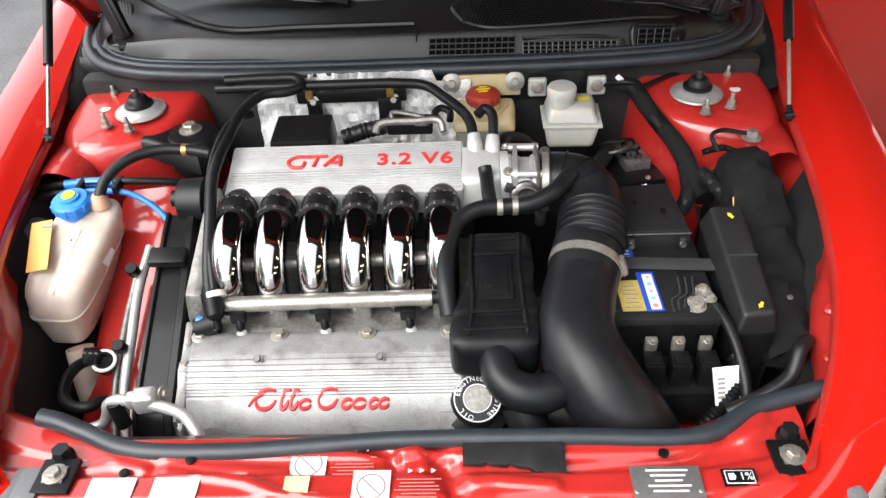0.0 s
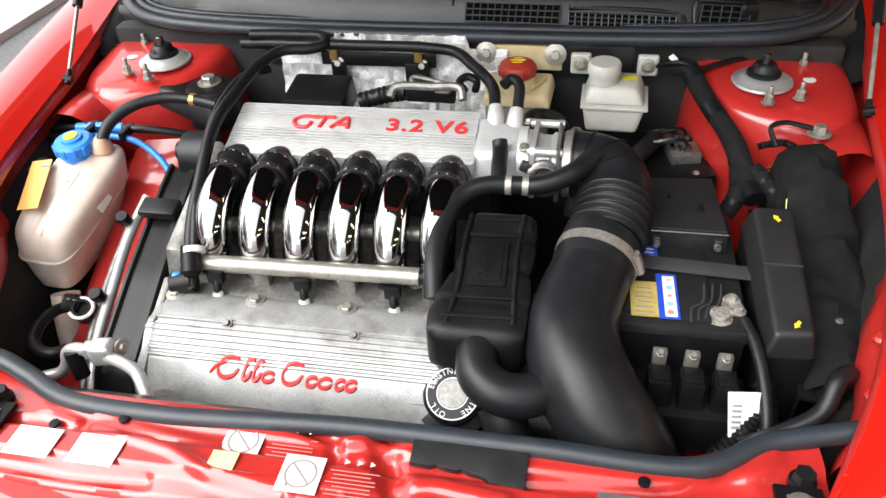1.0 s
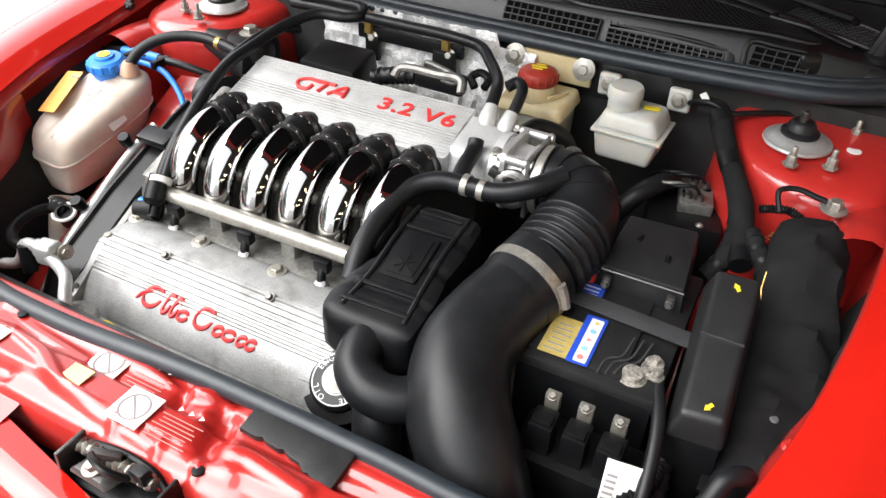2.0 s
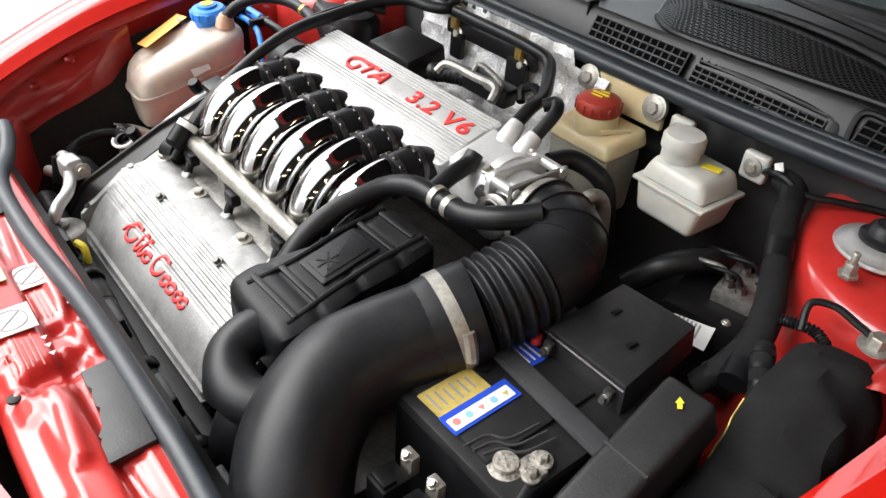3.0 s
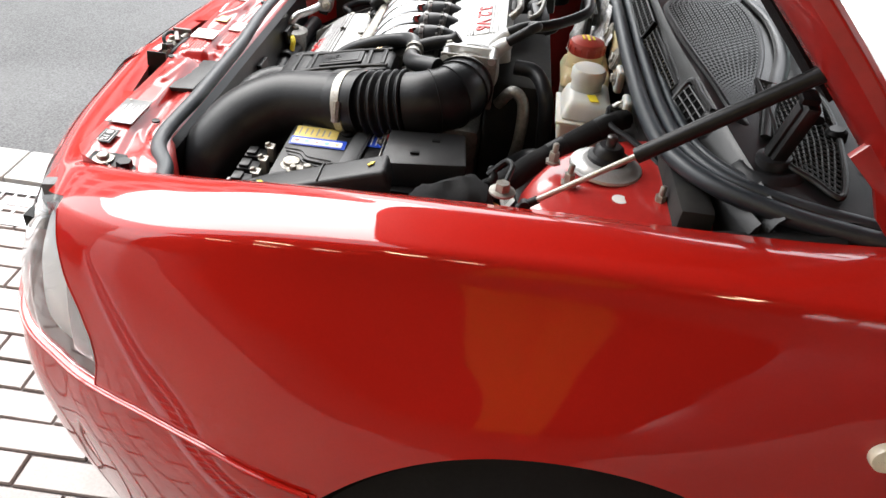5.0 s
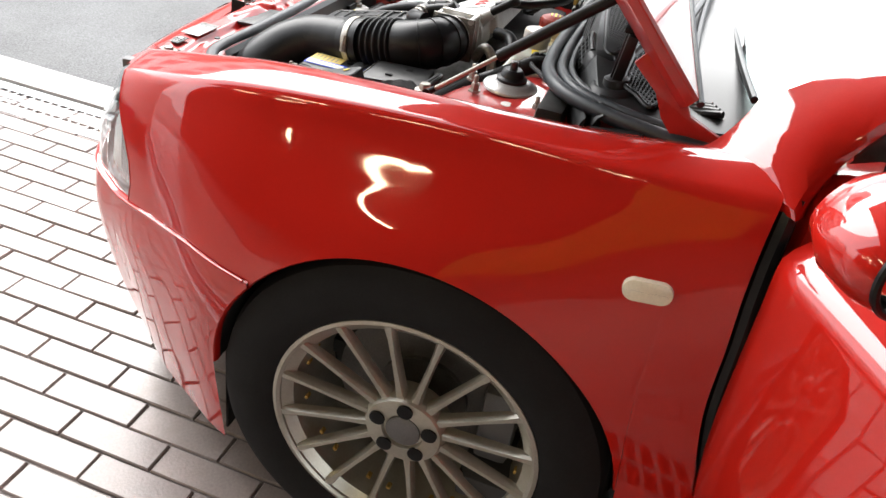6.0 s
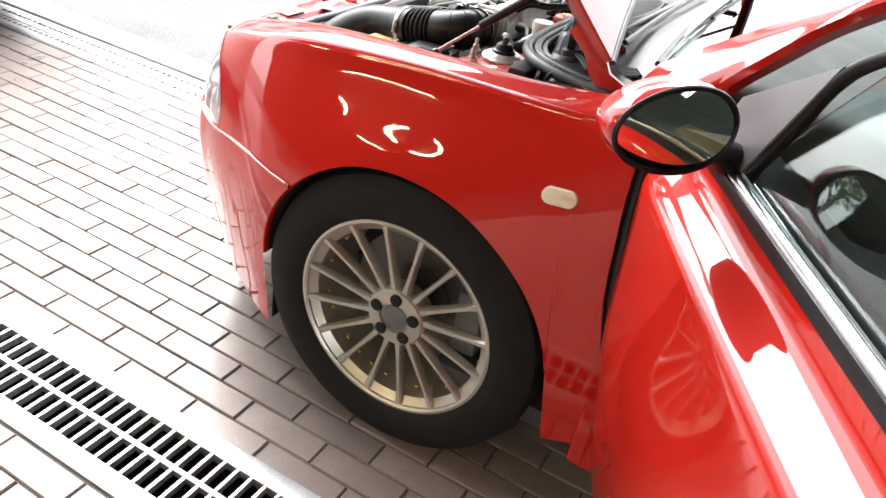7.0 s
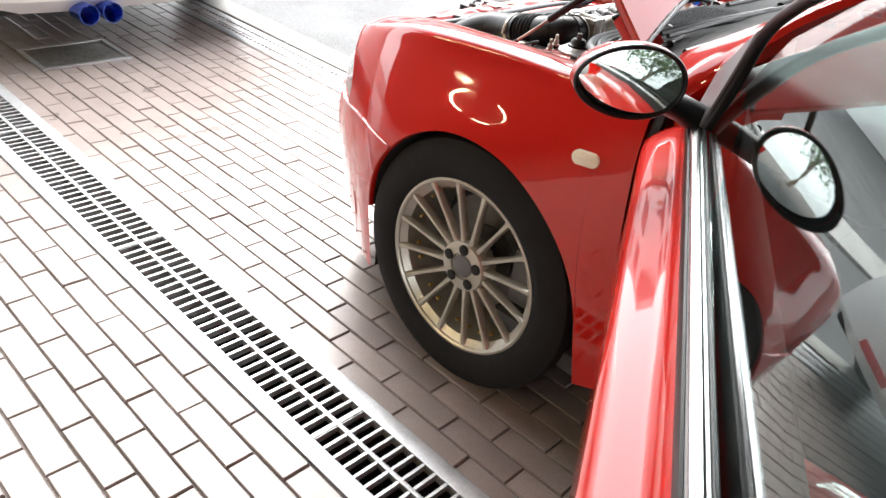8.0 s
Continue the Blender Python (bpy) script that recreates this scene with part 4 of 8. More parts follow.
# six intake runners: rubber sleeve with two clamps, then a chrome bend
for k in range(6):
    x = -0.234 + 0.0615 * k
    run = part("intake_runner", tube([(x, -0.255, 0.789), (x, -0.278, 0.788), (x, -0.310, 0.775), (x + 0.001, -0.334, 0.748), (x + 0.001, -0.344, 0.712), (x, -0.336, 0.678), (x - 0.002, -0.322, 0.655)], [0.0225, 0.0232, 0.0238, 0.0238, 0.0232, 0.0225, 0.022], 36, 24), CHROME, engine, "polished chrome intake runner")
    part("sleeve", tube([(x, -0.208, 0.782), (x, -0.224, 0.788), (x, -0.242, 0.790), (x, -0.260, 0.788), (x, -0.270, 0.786)], [0.0250, 0.0255, 0.0250, 0.0252, 0.0254], 24, 24), RUBBER, run, "black rubber sleeve")
    for y, z, ax in ((-0.231, 0.789, (0, -1, 0.10)), (-0.259, 0.7882, (0, -1, -0.12))):
        part("clamp", joined(lathe([(0.0255, -0.0035), (0.0268, -0.0035), (0.0268, 0.0035), (0.0255, 0.0035)], (x, y, z), ax, 28), *[box((x + 0.0270 * math.sin(a), y - 0.002, z + 0.0270 * math.cos(a)), (0.005, 0.007, 0.002), 0.0006, rot(0, math.degrees(a), 0), 1) for a in (-0.9, -0.35, 0.2, 0.75)]), CLAMP, run, "worn steel hose clamp")
    part("flange", box((x, -0.325, 0.655), (0.056, 0.05, 0.016), 0.006), ALU_DULL, run)

# front valve cover
vn, vy = Vector((0, -0.50, 0.865)), Vector((0, 0.865, 0.50))
sc_n = Vector((0, -0.66, 0.75))
sc = plane_at((-0.082, -0.494, 0.6575), sc_n, (1, 0, 0))
VC = spline([(-0.388, 0.668), (-0.391, 0.686), (-0.402, 0.693), (-0.425, 0.6935), (-0.450, 0.6885), (-0.480, 0.671), (-0.510, 0.640), (-0.532, 0.600), (-0.545, 0.545)], 200)
prof = []
for i, (y, z) in enumerate(VC):
    ty, tz = VC[min(i + 1, 199)] - VC[max(i - 1, 0)]
    n = math.hypot(ty, tz)
    wave = 0.0
    if 0.36 < i / 199 < 0.58 or 0.755 < i / 199 < 0.95:
        wave = (0.0012 if i / 199 < 0.7 else 0.0022) * (1 if math.sin(i * (1.02 if i / 199 < 0.7 else 0.78)) > 0 else -1)
    elif 0.58 <= i / 199 <= 0.755:
        wave = -0.0006
    prof.append((y + wave * tz / n, z - wave * ty / n))
ends = [(-0.278, 0.90), (-0.277, 0.97), (-0.273, 1.0)] + [(x, 1.0) for x in np.linspace(-0.25, 0.085, 8)] + [(0.098, 1.0), (0.102, 0.97), (0.103, 0.90)]
front_rows = [[Vector((x, -0.40 + (y + 0.40) * k, 0.60 + (z - 0.60) * k)) for y, z in prof] for x, k in ends]
front_cover = grid(front_rows)
bmesh.ops.recalc_face_normals(front_cover, faces=front_cover.faces)
front = [front_cover, box((-0.088, -0.452, 0.59), (0.36, 0.07, 0.09), 0.01)]
cover = part("valve_cover", joined(*front), ALU, engine, "grooved cast aluminium valve cover with red script", angle=28)
# script badge as linked plain strokes
strokes = []
rng = random.Random(5)
for x0, w, h in ((-0.078, 0.028, 0.027), (-0.052, 0.009, 0.026), (-0.039, 0.009, 0.024), (-0.025, 0.015, 0.012), (0.006, 0.026, 0.027), (0.031, 0.013, 0.012), (0.048, 0.017, 0.012), (0.067, 0.011, 0.012), (0.081, 0.013, 0.012)):
    m = sc @ Matrix.Translation((x0 - 0.004, h / 2 - 0.010, 0.0))
    ring = [(w / 2 * math.cos(a) + 0.28 * h / 2 * math.sin(a), h / 2 * math.sin(a), 0.0008) for a in np.linspace(0.4, 6.2, 9)]
    strokes.append(tube([m @ Vector(p) for p in ring], [0.0017, 0.0030, 0.0034, 0.0030, 0.0018, 0.0026, 0.0032, 0.0028, 0.0016], 36, 6, flat=0.7))
strokes.append(tube([sc @ Vector(p) for p in ((-0.106, -0.006, 0.0008), (-0.098, 0.004, 0.0008), (-0.082, 0.012, 0.0008))], [0.0014, 0.0026, 0.0018], 16, 6))
for bm in strokes:
    part("script_stroke", bm, LETTER, cover)
for x in (-0.268, -0.156, -0.032, 0.082):
    part("cover_bolt", bolt((x, -0.405, 0.6935), (0, -0.05, 1), 0.0075, 0.007), STEEL, cover)
flange = part("end_flange", joined(hexa([(-0.290, -0.462, 0.672), (-0.274, -0.462, 0.672), (-0.274, -0.40, 0.672), (-0.290, -0.40, 0.672)], [(-0.289, -0.461, 0.684), (-0.274, -0.461, 0.684), (-0.274, -0.401, 0.690), (-0.289, -0.401, 0.690)], 0.004), hexa([(-0.283, -0.53, 0.60), (-0.274, -0.53, 0.60), (-0.274, -0.46, 0.64), (-0.290, -0.46, 0.64)], [(-0.281, -0.526, 0.640), (-0.274, -0.526, 0.640), (-0.274, -0.46, 0.683), (-0.289, -0.46, 0.683)], 0.004)), ALU, cover)
part("bolt", bolt((-0.2815, -0.448, 0.684), (0, -0.1, 1), 0.0055, 0.005, 1.3), STEEL, flange)
# black disc painted as the shade of a small hole
part("hole", lathe([(0.004, 0), (0.004, 0.0012), (0.0, 0.0012)], (-0.279, -0.515, 0.6475), (0, -0.54, 0.84), 14), BLACK, flange)
for x in (-0.178, -0.011):
    part("cover_nut", joined(bolt((x, -0.447, 0.690), vn, 0.0045, 0.006, 1.4), lathe([(0.0068, 0), (0.0068, 0.0015)], (x, -0.447, 0.6905), vn, 20)), DISC, cover)
cap = part("oil_cap", lathe([(0.050, -0.03), (0.048, -0.006), (0.036, -0.002), (0.036, 0.006), (0.032, 0.010), (0.0, 0.010)], (0.119, -0.491, 0.652), vn, 48), BLACK_SATIN, engine, "round black oil filler cap with white lettering")
cm = plane_at(Vector((0.119, -0.491, 0.652)) + vn * 0.0102, vn, (1, 0, 0))
for word, a0 in (("ENGINE", 128), ("OIL", 62), ("ENGINE", -14), ("OIL", -122)):
    for i, ch in enumerate(word):
        a = radians(a0 + 40 - 16 * i - (28 if word == "OIL" else 0))
        part("print", letters(ch, 0.0095, cm @ Matrix.Translation((0.0262 * math.cos(a), 0.0262 * math.sin(a), 0)) @ rot(0, 0, math.degrees(a) - 90), 0.0003), LETTER_W, cap)
rings = [lathe([(0.0315, 0), (0.0315, 0.0006), (0.0300, 0.0006), (0.0300, 0)], cm.translation, vn, 40, ring=True), lathe([(0.019, 0), (0.019, 0.0006), (0.0178, 0.0006), (0.0178, 0)], cm.translation, vn, 40, ring=True)]
part("emblem_disc", lathe([(0.0, 0), (0.0172, 0), (0.0172, 0.0008)], cm.translation, vn, 32), ALU_DULL, cap)
for k in range(4):
    rings.append(box((0, 0, 0), (0.032, 0.0014, 0.0012), 0, cm @ rot(0, 0, 45 * k + 10)))
part("emblem", joined(*rings), LETTER_W, cap)
part("oil_neck", joined(tube([(0.09, -0.455, 0.64), (0.118, -0.448, 0.668), (0.135, -0.442, 0.672)], 0.014, 12, 14), box((0.10, -0.47, 0.60), (0.10, 0.08, 0.10), 0.02)), ALU_DULL, engine)
rail = part("fuel_rail", tube([(-0.238, -0.371, 0.722), (-0.1, -0.373, 0.727), (0.06, -0.376, 0.733)], 0.0115, 20, 16), STEEL, engine, "pale steel fuel rail")
part("rail_end", tube([(0.058, -0.376, 0.733), (0.09, -0.375, 0.734)], 0.010, 8, 12), BLACK, rail)
for x in (-0.215, -0.095, 0.025):
    inj = part("injector_plug", joined(tube([(x, -0.383, 0.712), (x + 0.002, -0.392, 0.70), (x + 0.004, -0.397, 0.685)], 0.006, 10, 10), box((x, -0.385, 0.712), (0.022, 0.014, 0.018), 0.004), box((x - 0.012, -0.38, 0.716), (0.016, 0.008, 0.008), 0.003)), BLACK, engine)
    part("boss", lathe([(0.009, -0.01), (0.008, 0.004), (0.005, 0.006)], (x + 0.004, -0.398, 0.690), vn, 16), ALU, inj)
for x in (-0.16, -0.04, 0.07):
    part("rail_mount", box((x, -0.363, 0.70), (0.022, 0.018, 0.05), 0.004), ALU_DULL, engine)
# clutter between rail and runners
rng = random.Random(11)
for k in range(16):
    x = -0.23 + 0.31 * k / 15
    part("casting_boss", lathe([(0.010, -0.02), (0.010, 0.0), (0.006, 0.004), (0.006, 0.008)], (x + rng.uniform(-0.006, 0.006), -0.352 + rng.uniform(-0.012, 0.03), 0.672 + rng.uniform(-0.01, 0.02)), (rng.uniform(-0.3, 0.3), -0.4, 1), 14), ALU_DULL if k % 3 else STEEL, engine)
part("coolant_bar", tube([(-0.26, -0.300, 0.735), (0.07, -0.300, 0.742)], 0.010, 10, 12), STEEL, engine)
# side casting and cam belt cover
part("side_casting", hexa([(-0.296, -0.40, 0.60), (-0.268, -0.40, 0.60), (-0.268, -0.17, 0.60), (-0.305, -0.17, 0.60)], [(-0.294, -0.365, 0.735), (-0.268, -0.365, 0.735), (-0.268, -0.185, 0.80), (-0.290, -0.185, 0.80)], 0.008), ALU_DULL, engine)
rows = []
for xl, xr, y, z in [tuple(p) for p in np.array([np.interp(np.linspace(0, 1, 30), [0, 0.3, 0.62, 0.9, 1], c) for c in ([-0.352, -0.352, -0.354, -0.364, -0.368], [-0.292, -0.293, -0.297, -0.312, -0.318], [-0.556, -0.50, -0.38, -0.235, -0.19], [0.565, 0.645, 0.702, 0.748, 0.757])]).T]:
    rows.append([Vector((x, y, z + dz)) for x, dz in ((xl, -0.10), (xl, -0.006), (xl + 0.003, 0.0), (xl + 0.007, 0.0), (xl + 0.010, -0.006), (xr - 0.016, -0.007), (xr - 0.012, 0.001), (xr - 0.003, 0.001), (xr, -0.004), (xr, -0.10))])
belt = grid(rows)
bmesh.ops.recalc_face_normals(belt, faces=belt.faces)
part("belt_cover", joined(belt, box((-0.338, -0.285, 0.742), (0.056, 0.030, 0.014), 0.004, rot(14, 0, 0))), BLACK_SATIN, engine, "black cam belt cover")
part("end_plate", hexa([(-0.291, -0.53, 0.56), (-0.281, -0.53, 0.56), (-0.279, -0.37, 0.60), (-0.292, -0.37, 0.60)], [(-0.290, -0.515, 0.645), (-0.282, -0.515, 0.645), (-0.280, -0.385, 0.705), (-0.292, -0.385, 0.705)], 0.004), ALU_DULL, engine)

# ---- air intake ----
resonator = thing("intake_resonator", (0.14, -0.39, 0.7), "black ribbed plastic air resonator box beside the engine", "air box")
rows = []
for v in np.linspace(0, 1, 40):
    y = -0.290 - 0.192 * v
    xl = float(np.interp(v, [0, 0.25, 0.45, 0.60, 0.72, 0.85, 1], [0.113, 0.111, 0.106, 0.097, 0.088, 0.084, 0.087]))
    xr = float(np.interp(v, [0, 0.3, 0.5, 0.7, 1], [0.199, 0.202, 0.199, 0.203, 0.200]))
    zt = 0.7845 - 0.0405 * v + 0.001 * math.sin(math.pi * v)
    zb = 0.70 - 0.02 * v
    f = min(1.0, (min(v, 1 - v) / 0.09)) if min(v, 1 - v) < 0.09 else 1.0
    g = 0.80 + 0.20 * math.sqrt(1 - (1 - f) ** 2)
    cx, cz, hw, hh = (xl + xr) / 2, (zt + zb) / 2, (xr - xl) / 2 * g, (zt - zb) / 2 * (0.75 + 0.25 * math.sqrt(1 - (1 - f) ** 2))
    groove = 0.0022 * max(0.0, math.cos(2 * math.pi * v * 4.0)) ** 6
    ring = []
    for k in range(36):
        a = 2 * math.pi * k / 36
        c, q = math.cos(a), math.sin(a)
        e = (abs(c) ** 9 + abs(q) ** 9) ** (-1 / 9)
        ring.append(Vector((cx + (hw - groove) * c * e, y, cz + (hh - (groove if q > 0 else 0)) * q * e)))
    rows.append(ring)
shell = grid(rows, close=True)
for ring in (rows[0], rows[-1]):
    shell.faces.new([shell.verts.new(p) for p in ring])
bmesh.ops.remove_doubles(shell, verts=shell.verts, dist=1e-5)
bmesh.ops.recalc_face_normals(shell, faces=shell.faces)
part("shell", shell, BLACK, resonator)
rn = Vector((0, -0.215, 0.976))
rm = plane_at((0.147, -0.385, 0.766), rn, (1, 0.03, 0.02))
part("panel", joined(slab(rounded(0.046, 0.070, 0.003), -0.004, 0.003, 0.001, rm @ Matrix.Translation((0, 0.005, 0))), slab(rounded(0.034, 0.058, 0.002), -0.004, 0.0042, 0.0008, rm @ Matrix.Translation((0, 0.005, 0))), *[box((0, 0, 0), (0.026, 0.0022, 0.001), 0, rm @ Matrix.Translation((0, -0.008, 0.0045)) @ rot(0, 0, a)) for a in (35, -35, 90)]), BLACK, resonator)
for y, w, dx in ((0.050, 0.062, 0.004), (0.076, 0.058, 0.006), (-0.045, 0.074, -0.002), (-0.072, 0.084, -0.004)):
    part("rib", slab(rounded(w, 0.007, 0.003, 4), -0.008, 0.0022, 0.0015, rm @ Matrix.Translation((dx, y, 0))), BLACK, resonator)
for x, x1 in ((-0.032, -0.040), (0.034, 0.036)):
    part("rib", tube([rm @ Vector((x + 0.004, 0.085, -0.002)), rm @ Vector((x, 0.03, -0.0005)), rm @ Vector((x, -0.03, -0.0005)), rm @ Vector((x1, -0.082, -0.002))], 0.0034, 24, 8), BLACK, resonator)
part("neck", tube([(0.152, -0.458, 0.720), (0.147, -0.482, 0.716), (0.154, -0.508, 0.708), (0.178, -0.522, 0.701), (0.207, -0.520, 0.698), (0.238, -0.498, 0.698)], [0.024, 0.0245, 0.025, 0.0255, 0.025, 0.025], 40, 20), RUBBER, resonator)

duct = thing("intake_duct", (0.27, -0.4, 0.6), "thick black rubber intake hose with bellows and a steel clamp", "intake hose")
part("elbow", tube([(0.222, -0.178, 0.788), (0.250, -0.180, 0.789), (0.278, -0.192, 0.788), (0.294, -0.222, 0.782), (0.294, -0.252, 0.775)], [0.043, 0.045, 0.046, 0.046, 0.046], 40, 28), RUBBER, duct)
for f in (0.15, 0.32, 0.5, 0.68):
    S = spline([(0.222, -0.178, 0.788), (0.250, -0.180, 0.789), (0.278, -0.192, 0.788), (0.294, -0.222, 0.782), (0.294, -0.252, 0.775)], 60)
    i = int(f * 59)
    part("rib", lathe([(0.0455, -0.0012), (0.0478, -0.0008), (0.0478, 0.0008), (0.0455, 0.0012)], S[i], S[i + 1] - S[i - 1], 30), RUBBER, duct)
part("bellows", tube([(0.294, -0.250, 0.7755), (0.290, -0.280, 0.768), (0.283, -0.312, 0.7595)], 0.0475, 90, 28, ripple=(5, 0.075)), RUBBER, duct)
part("cuff", tube([(0.283, -0.310, 0.760), (0.2805, -0.316, 0.758), (0.272, -0.345, 0.749), (0.268, -0.362, 0.744)], [0.050, 0.0505, 0.0505, 0.049], 20, 30), RUBBER, duct)
part("elbow_clamp", lathe([(0.0435, -0.005), (0.0452, -0.005), (0.0452, 0.005), (0.0435, 0.005)], (0.231, -0.1785, 0.788), (1, -0.07, 0.03), 36), STEEL, duct, "narrow steel hose clamp")
for dy, dz in ((-0.034, 0.036), (0.034, 0.036), (-0.034, -0.030), (0.034, -0.030)):
    part("flange_bolt", bolt((0.172, -0.172 + dy, 0.79 + dz), (-0.2, dy * 8, 1 if dz > 0 else -1), 0.005, 0.006, 1.4), STEEL, throttle)
part("flange", box((0.217, -0.173, 0.789), (0.006, 0.086, 0.084), 0.003), ALU_DULL, throttle)
ca = Vector((-0.26, -0.93, -0.27)).normalized()
cl = part("hose_clamp", lathe([(0.0505, -0.0065), (0.0518, -0.0065), (0.0518, 0.0065), (0.0505, 0.0065)], (0.2745, -0.338, 0.7515), ca, 40), STEEL, duct, "broad galvanised hose clamp")
part("clamp_screw", tube([(0.317, -0.352, 0.776), (0.322, -0.352, 0.764), (0.326, -0.352, 0.748)], 0.0065, 8, 8), STEEL, cl)
part("lower_hose", tube([(0.268, -0.360, 0.745), (0.257, -0.400, 0.735), (0.252, -0.450, 0.722), (0.272, -0.500, 0.698), (0.315, -0.540, 0.655), (0.345, -0.565, 0.590), (0.355, -0.570, 0.48)], [0.049, 0.051, 0.0535, 0.055, 0.053, 0.050, 0.048], 60, 30), RUBBER, duct)
part("mould_seam", tube([(0.300, -0.405, 0.757), (0.299, -0.45, 0.745), (0.318, -0.495, 0.722), (0.355, -0.535, 0.68), (0.388, -0.56, 0.61)], 0.0012, 30, 5), BLACK, duct)
part("breather_hose", tube([(0.265, -0.215, 0.825), (0.235, -0.248, 0.815), (0.200, -0.262, 0.806), (0.165, -0.262, 0.803), (0.125, -0.268, 0.803), (0.098, -0.285, 0.795), (0.083, -0.325, 0.78), (0.080, -0.38, 0.755), (0.084, -0.41, 0.73)], [0.013, 0.013, 0.0125, 0.012, 0.012, 0.012, 0.0125, 0.013, 0.013], 60, 16), RUBBER, duct)
for x in (0.158, 0.180):
    part("small_clamp", lathe([(0.0125, -0.004), (0.0138, -0.004), (0.0138, 0.004), (0.0125, 0.004)], (x, -0.262, 0.8035), (1, 0, 0), 20), STEEL, duct)
part("tee_hose", tube([(0.145, -0.262, 0.803), (0.142, -0.235, 0.812), (0.140, -0.205, 0.82), (0.138, -0.195, 0.828)], 0.0105, 16, 14), RUBBER, duct)
lowpipe = thing("radiator_hose", (0.2, -0.53, 0.6), "black rubber coolant hose running down behind the front panel", "hose")
part("hose", tube([(0.175, -0.505, 0.66), (0.19, -0.53, 0.63), (0.20, -0.545, 0.55)], 0.027, 16, 18), RUBBER, lowpipe)
part("branch", tube([(0.25, -0.52, 0.62), (0.262, -0.54, 0.60), (0.265, -0.55, 0.53)], 0.026, 16, 18), RUBBER, lowpipe)

# ---- battery corner ----
battery = thing("battery", (0.375, -0.30, 0.55), "black car battery with gold and blue labels under a strap", "battery")
part("case", box((0.373, -0.305, 0.63), (0.150, 0.225, 0.17), 0.006), BLACK, battery)
lid = part("lid", joined(box((0.373, -0.303, 0.713), (0.154, 0.228, 0.02), 0.005), box((0.355, -0.33, 0.724), (0.108, 0.150, 0.008), 0.003)), WORN, battery)
part("gold_label", flat_label((0.333, -0.377, 0.7288), (0, 0, 1), (1, 0.02, 0), 0.032, 0.062), GOLD, lid, "gold warning label")
part("blue_label", flat_label((0.3605, -0.369, 0.7289), (0, 0, 1), (1, 0.02, 0), 0.024, 0.080), BLUE_LB, lid, "blue label with white picture signs")
part("sign_strip", flat_label((0.3625, -0.370, 0.7298), (0, 0, 1), (1, 0.02, 0), 0.014, 0.072), PAPER, lid)
for k in range(5):
    part("sign", lathe([(0.0, 0), (0.0038, 0), (0.0038, 0.0004)], (0.3625, -0.399 + 0.0145 * k, 0.7306), (0, 0, 1), 3 if k == 2 or k == 4 else 16), (FADED, SIGN_BLUE, FADED, SIGN_BLUE, GOLD)[k], lid)
for k in range(6):
    part("print_bar", flat_label((0.333, -0.401 + 0.0085 * k, 0.7297), (0, 0, 1), (1, 0, 0), 0.022 - 0.003 * (k % 3), 0.0022, 0.0003, 0.0003), GREYBAR, lid)
part("blue_label_rear", flat_label((0.332, -0.292, 0.7289), (0, 0, 1), (1, 0.02, 0), 0.040, 0.034), BLUE_LB, lid)
for k in range(4):
    part("print_bar", flat_label((0.332, -0.302 + 0.007 * k, 0.7297), (0, 0, 1), (1, 0, 0), 0.030, 0.002, 0.0003, 0.0003), LETTER_W, lid)
part("hold_down_strap", joined(box((0.392, -0.314, 0.7320), (0.150, 0.024, 0.0035), 0.001, rot(0, 0, -4)), box((0.392, -0.314, 0.7340), (0.150, 0.018, 0.0015), 0.0005, rot(0, 0, -4))), STRAP, battery, "smooth dark grey battery strap")
part("vent_plug", lathe([(0.009, 0), (0.009, 0.003), (0.007, 0.004)], (0.324, -0.334, 0.7285), (0, 0, 1), 24), BLACK, battery)
# moulded lines, coloured lighter than the lid for their highlights
for k in range(3):
    part("moulded_highlight", tube([(0.385 + 0.008 * k, -0.41 + 0.004 * k, 0.7285), (0.388 + 0.009 * k, -0.385, 0.7285), (0.40 + 0.009 * k, -0.375, 0.7285), (0.405 + 0.01 * k, -0.34, 0.7285)], 0.0013, 14, 6), STRAP, lid)
part("terminal", joined(lathe([(0.012, 0), (0.011, 0.018), (0.0, 0.019)], (0.418, -0.392, 0.712), (0, 0, 1), 20), lathe([(0.015, 0), (0.0155, 0.008), (0.012, 0.010)], (0.418, -0.392, 0.715), (0, 0, 1), 20), box((0.434, -0.378, 0.722), (0.024, 0.020, 0.012), 0.003), bolt((0.434, -0.366, 0.727), (0, 0, 1), 0.006, 0.008), bolt((0.440, -0.384, 0.727), (0, 0, 1), 0.005, 0.008), box((0.410, -0.408, 0.716), (0.024, 0.012, 0.010), 0.003)), TERMINAL, battery, "corroded lead terminal clamp")
part("positive_post", lathe([(0.006, 0), (0.006, 0.008), (0.004, 0.009)], (0.331, -0.272, 0.732), (0, 0, 1), 16), LETTER, battery)
part("negative_cable", tube([(0.446, -0.392, 0.722), (0.455, -0.42, 0.715), (0.462, -0.455, 0.70), (0.466, -0.50, 0.67), (0.464, -0.54, 0.62)], [0.0065, 0.007, 0.007, 0.0075, 0.008], 30, 12), RUBBER, battery)
part("cable_tag", box((0.446, -0.492, 0.672), (0.040, 0.004, 0.052), 0.001, rot(-38, 0, 6)), PAPER, battery, "white paper tag round the cable")
for k in range(5):
    part("tag_bar", box((0.434, -0.505 + 0.0037 * k, 0.6655 + 0.0047 * k), (0.010, 0.001, 0.0026), 0, rot(-38, 0, 6)), GREYBAR, battery)

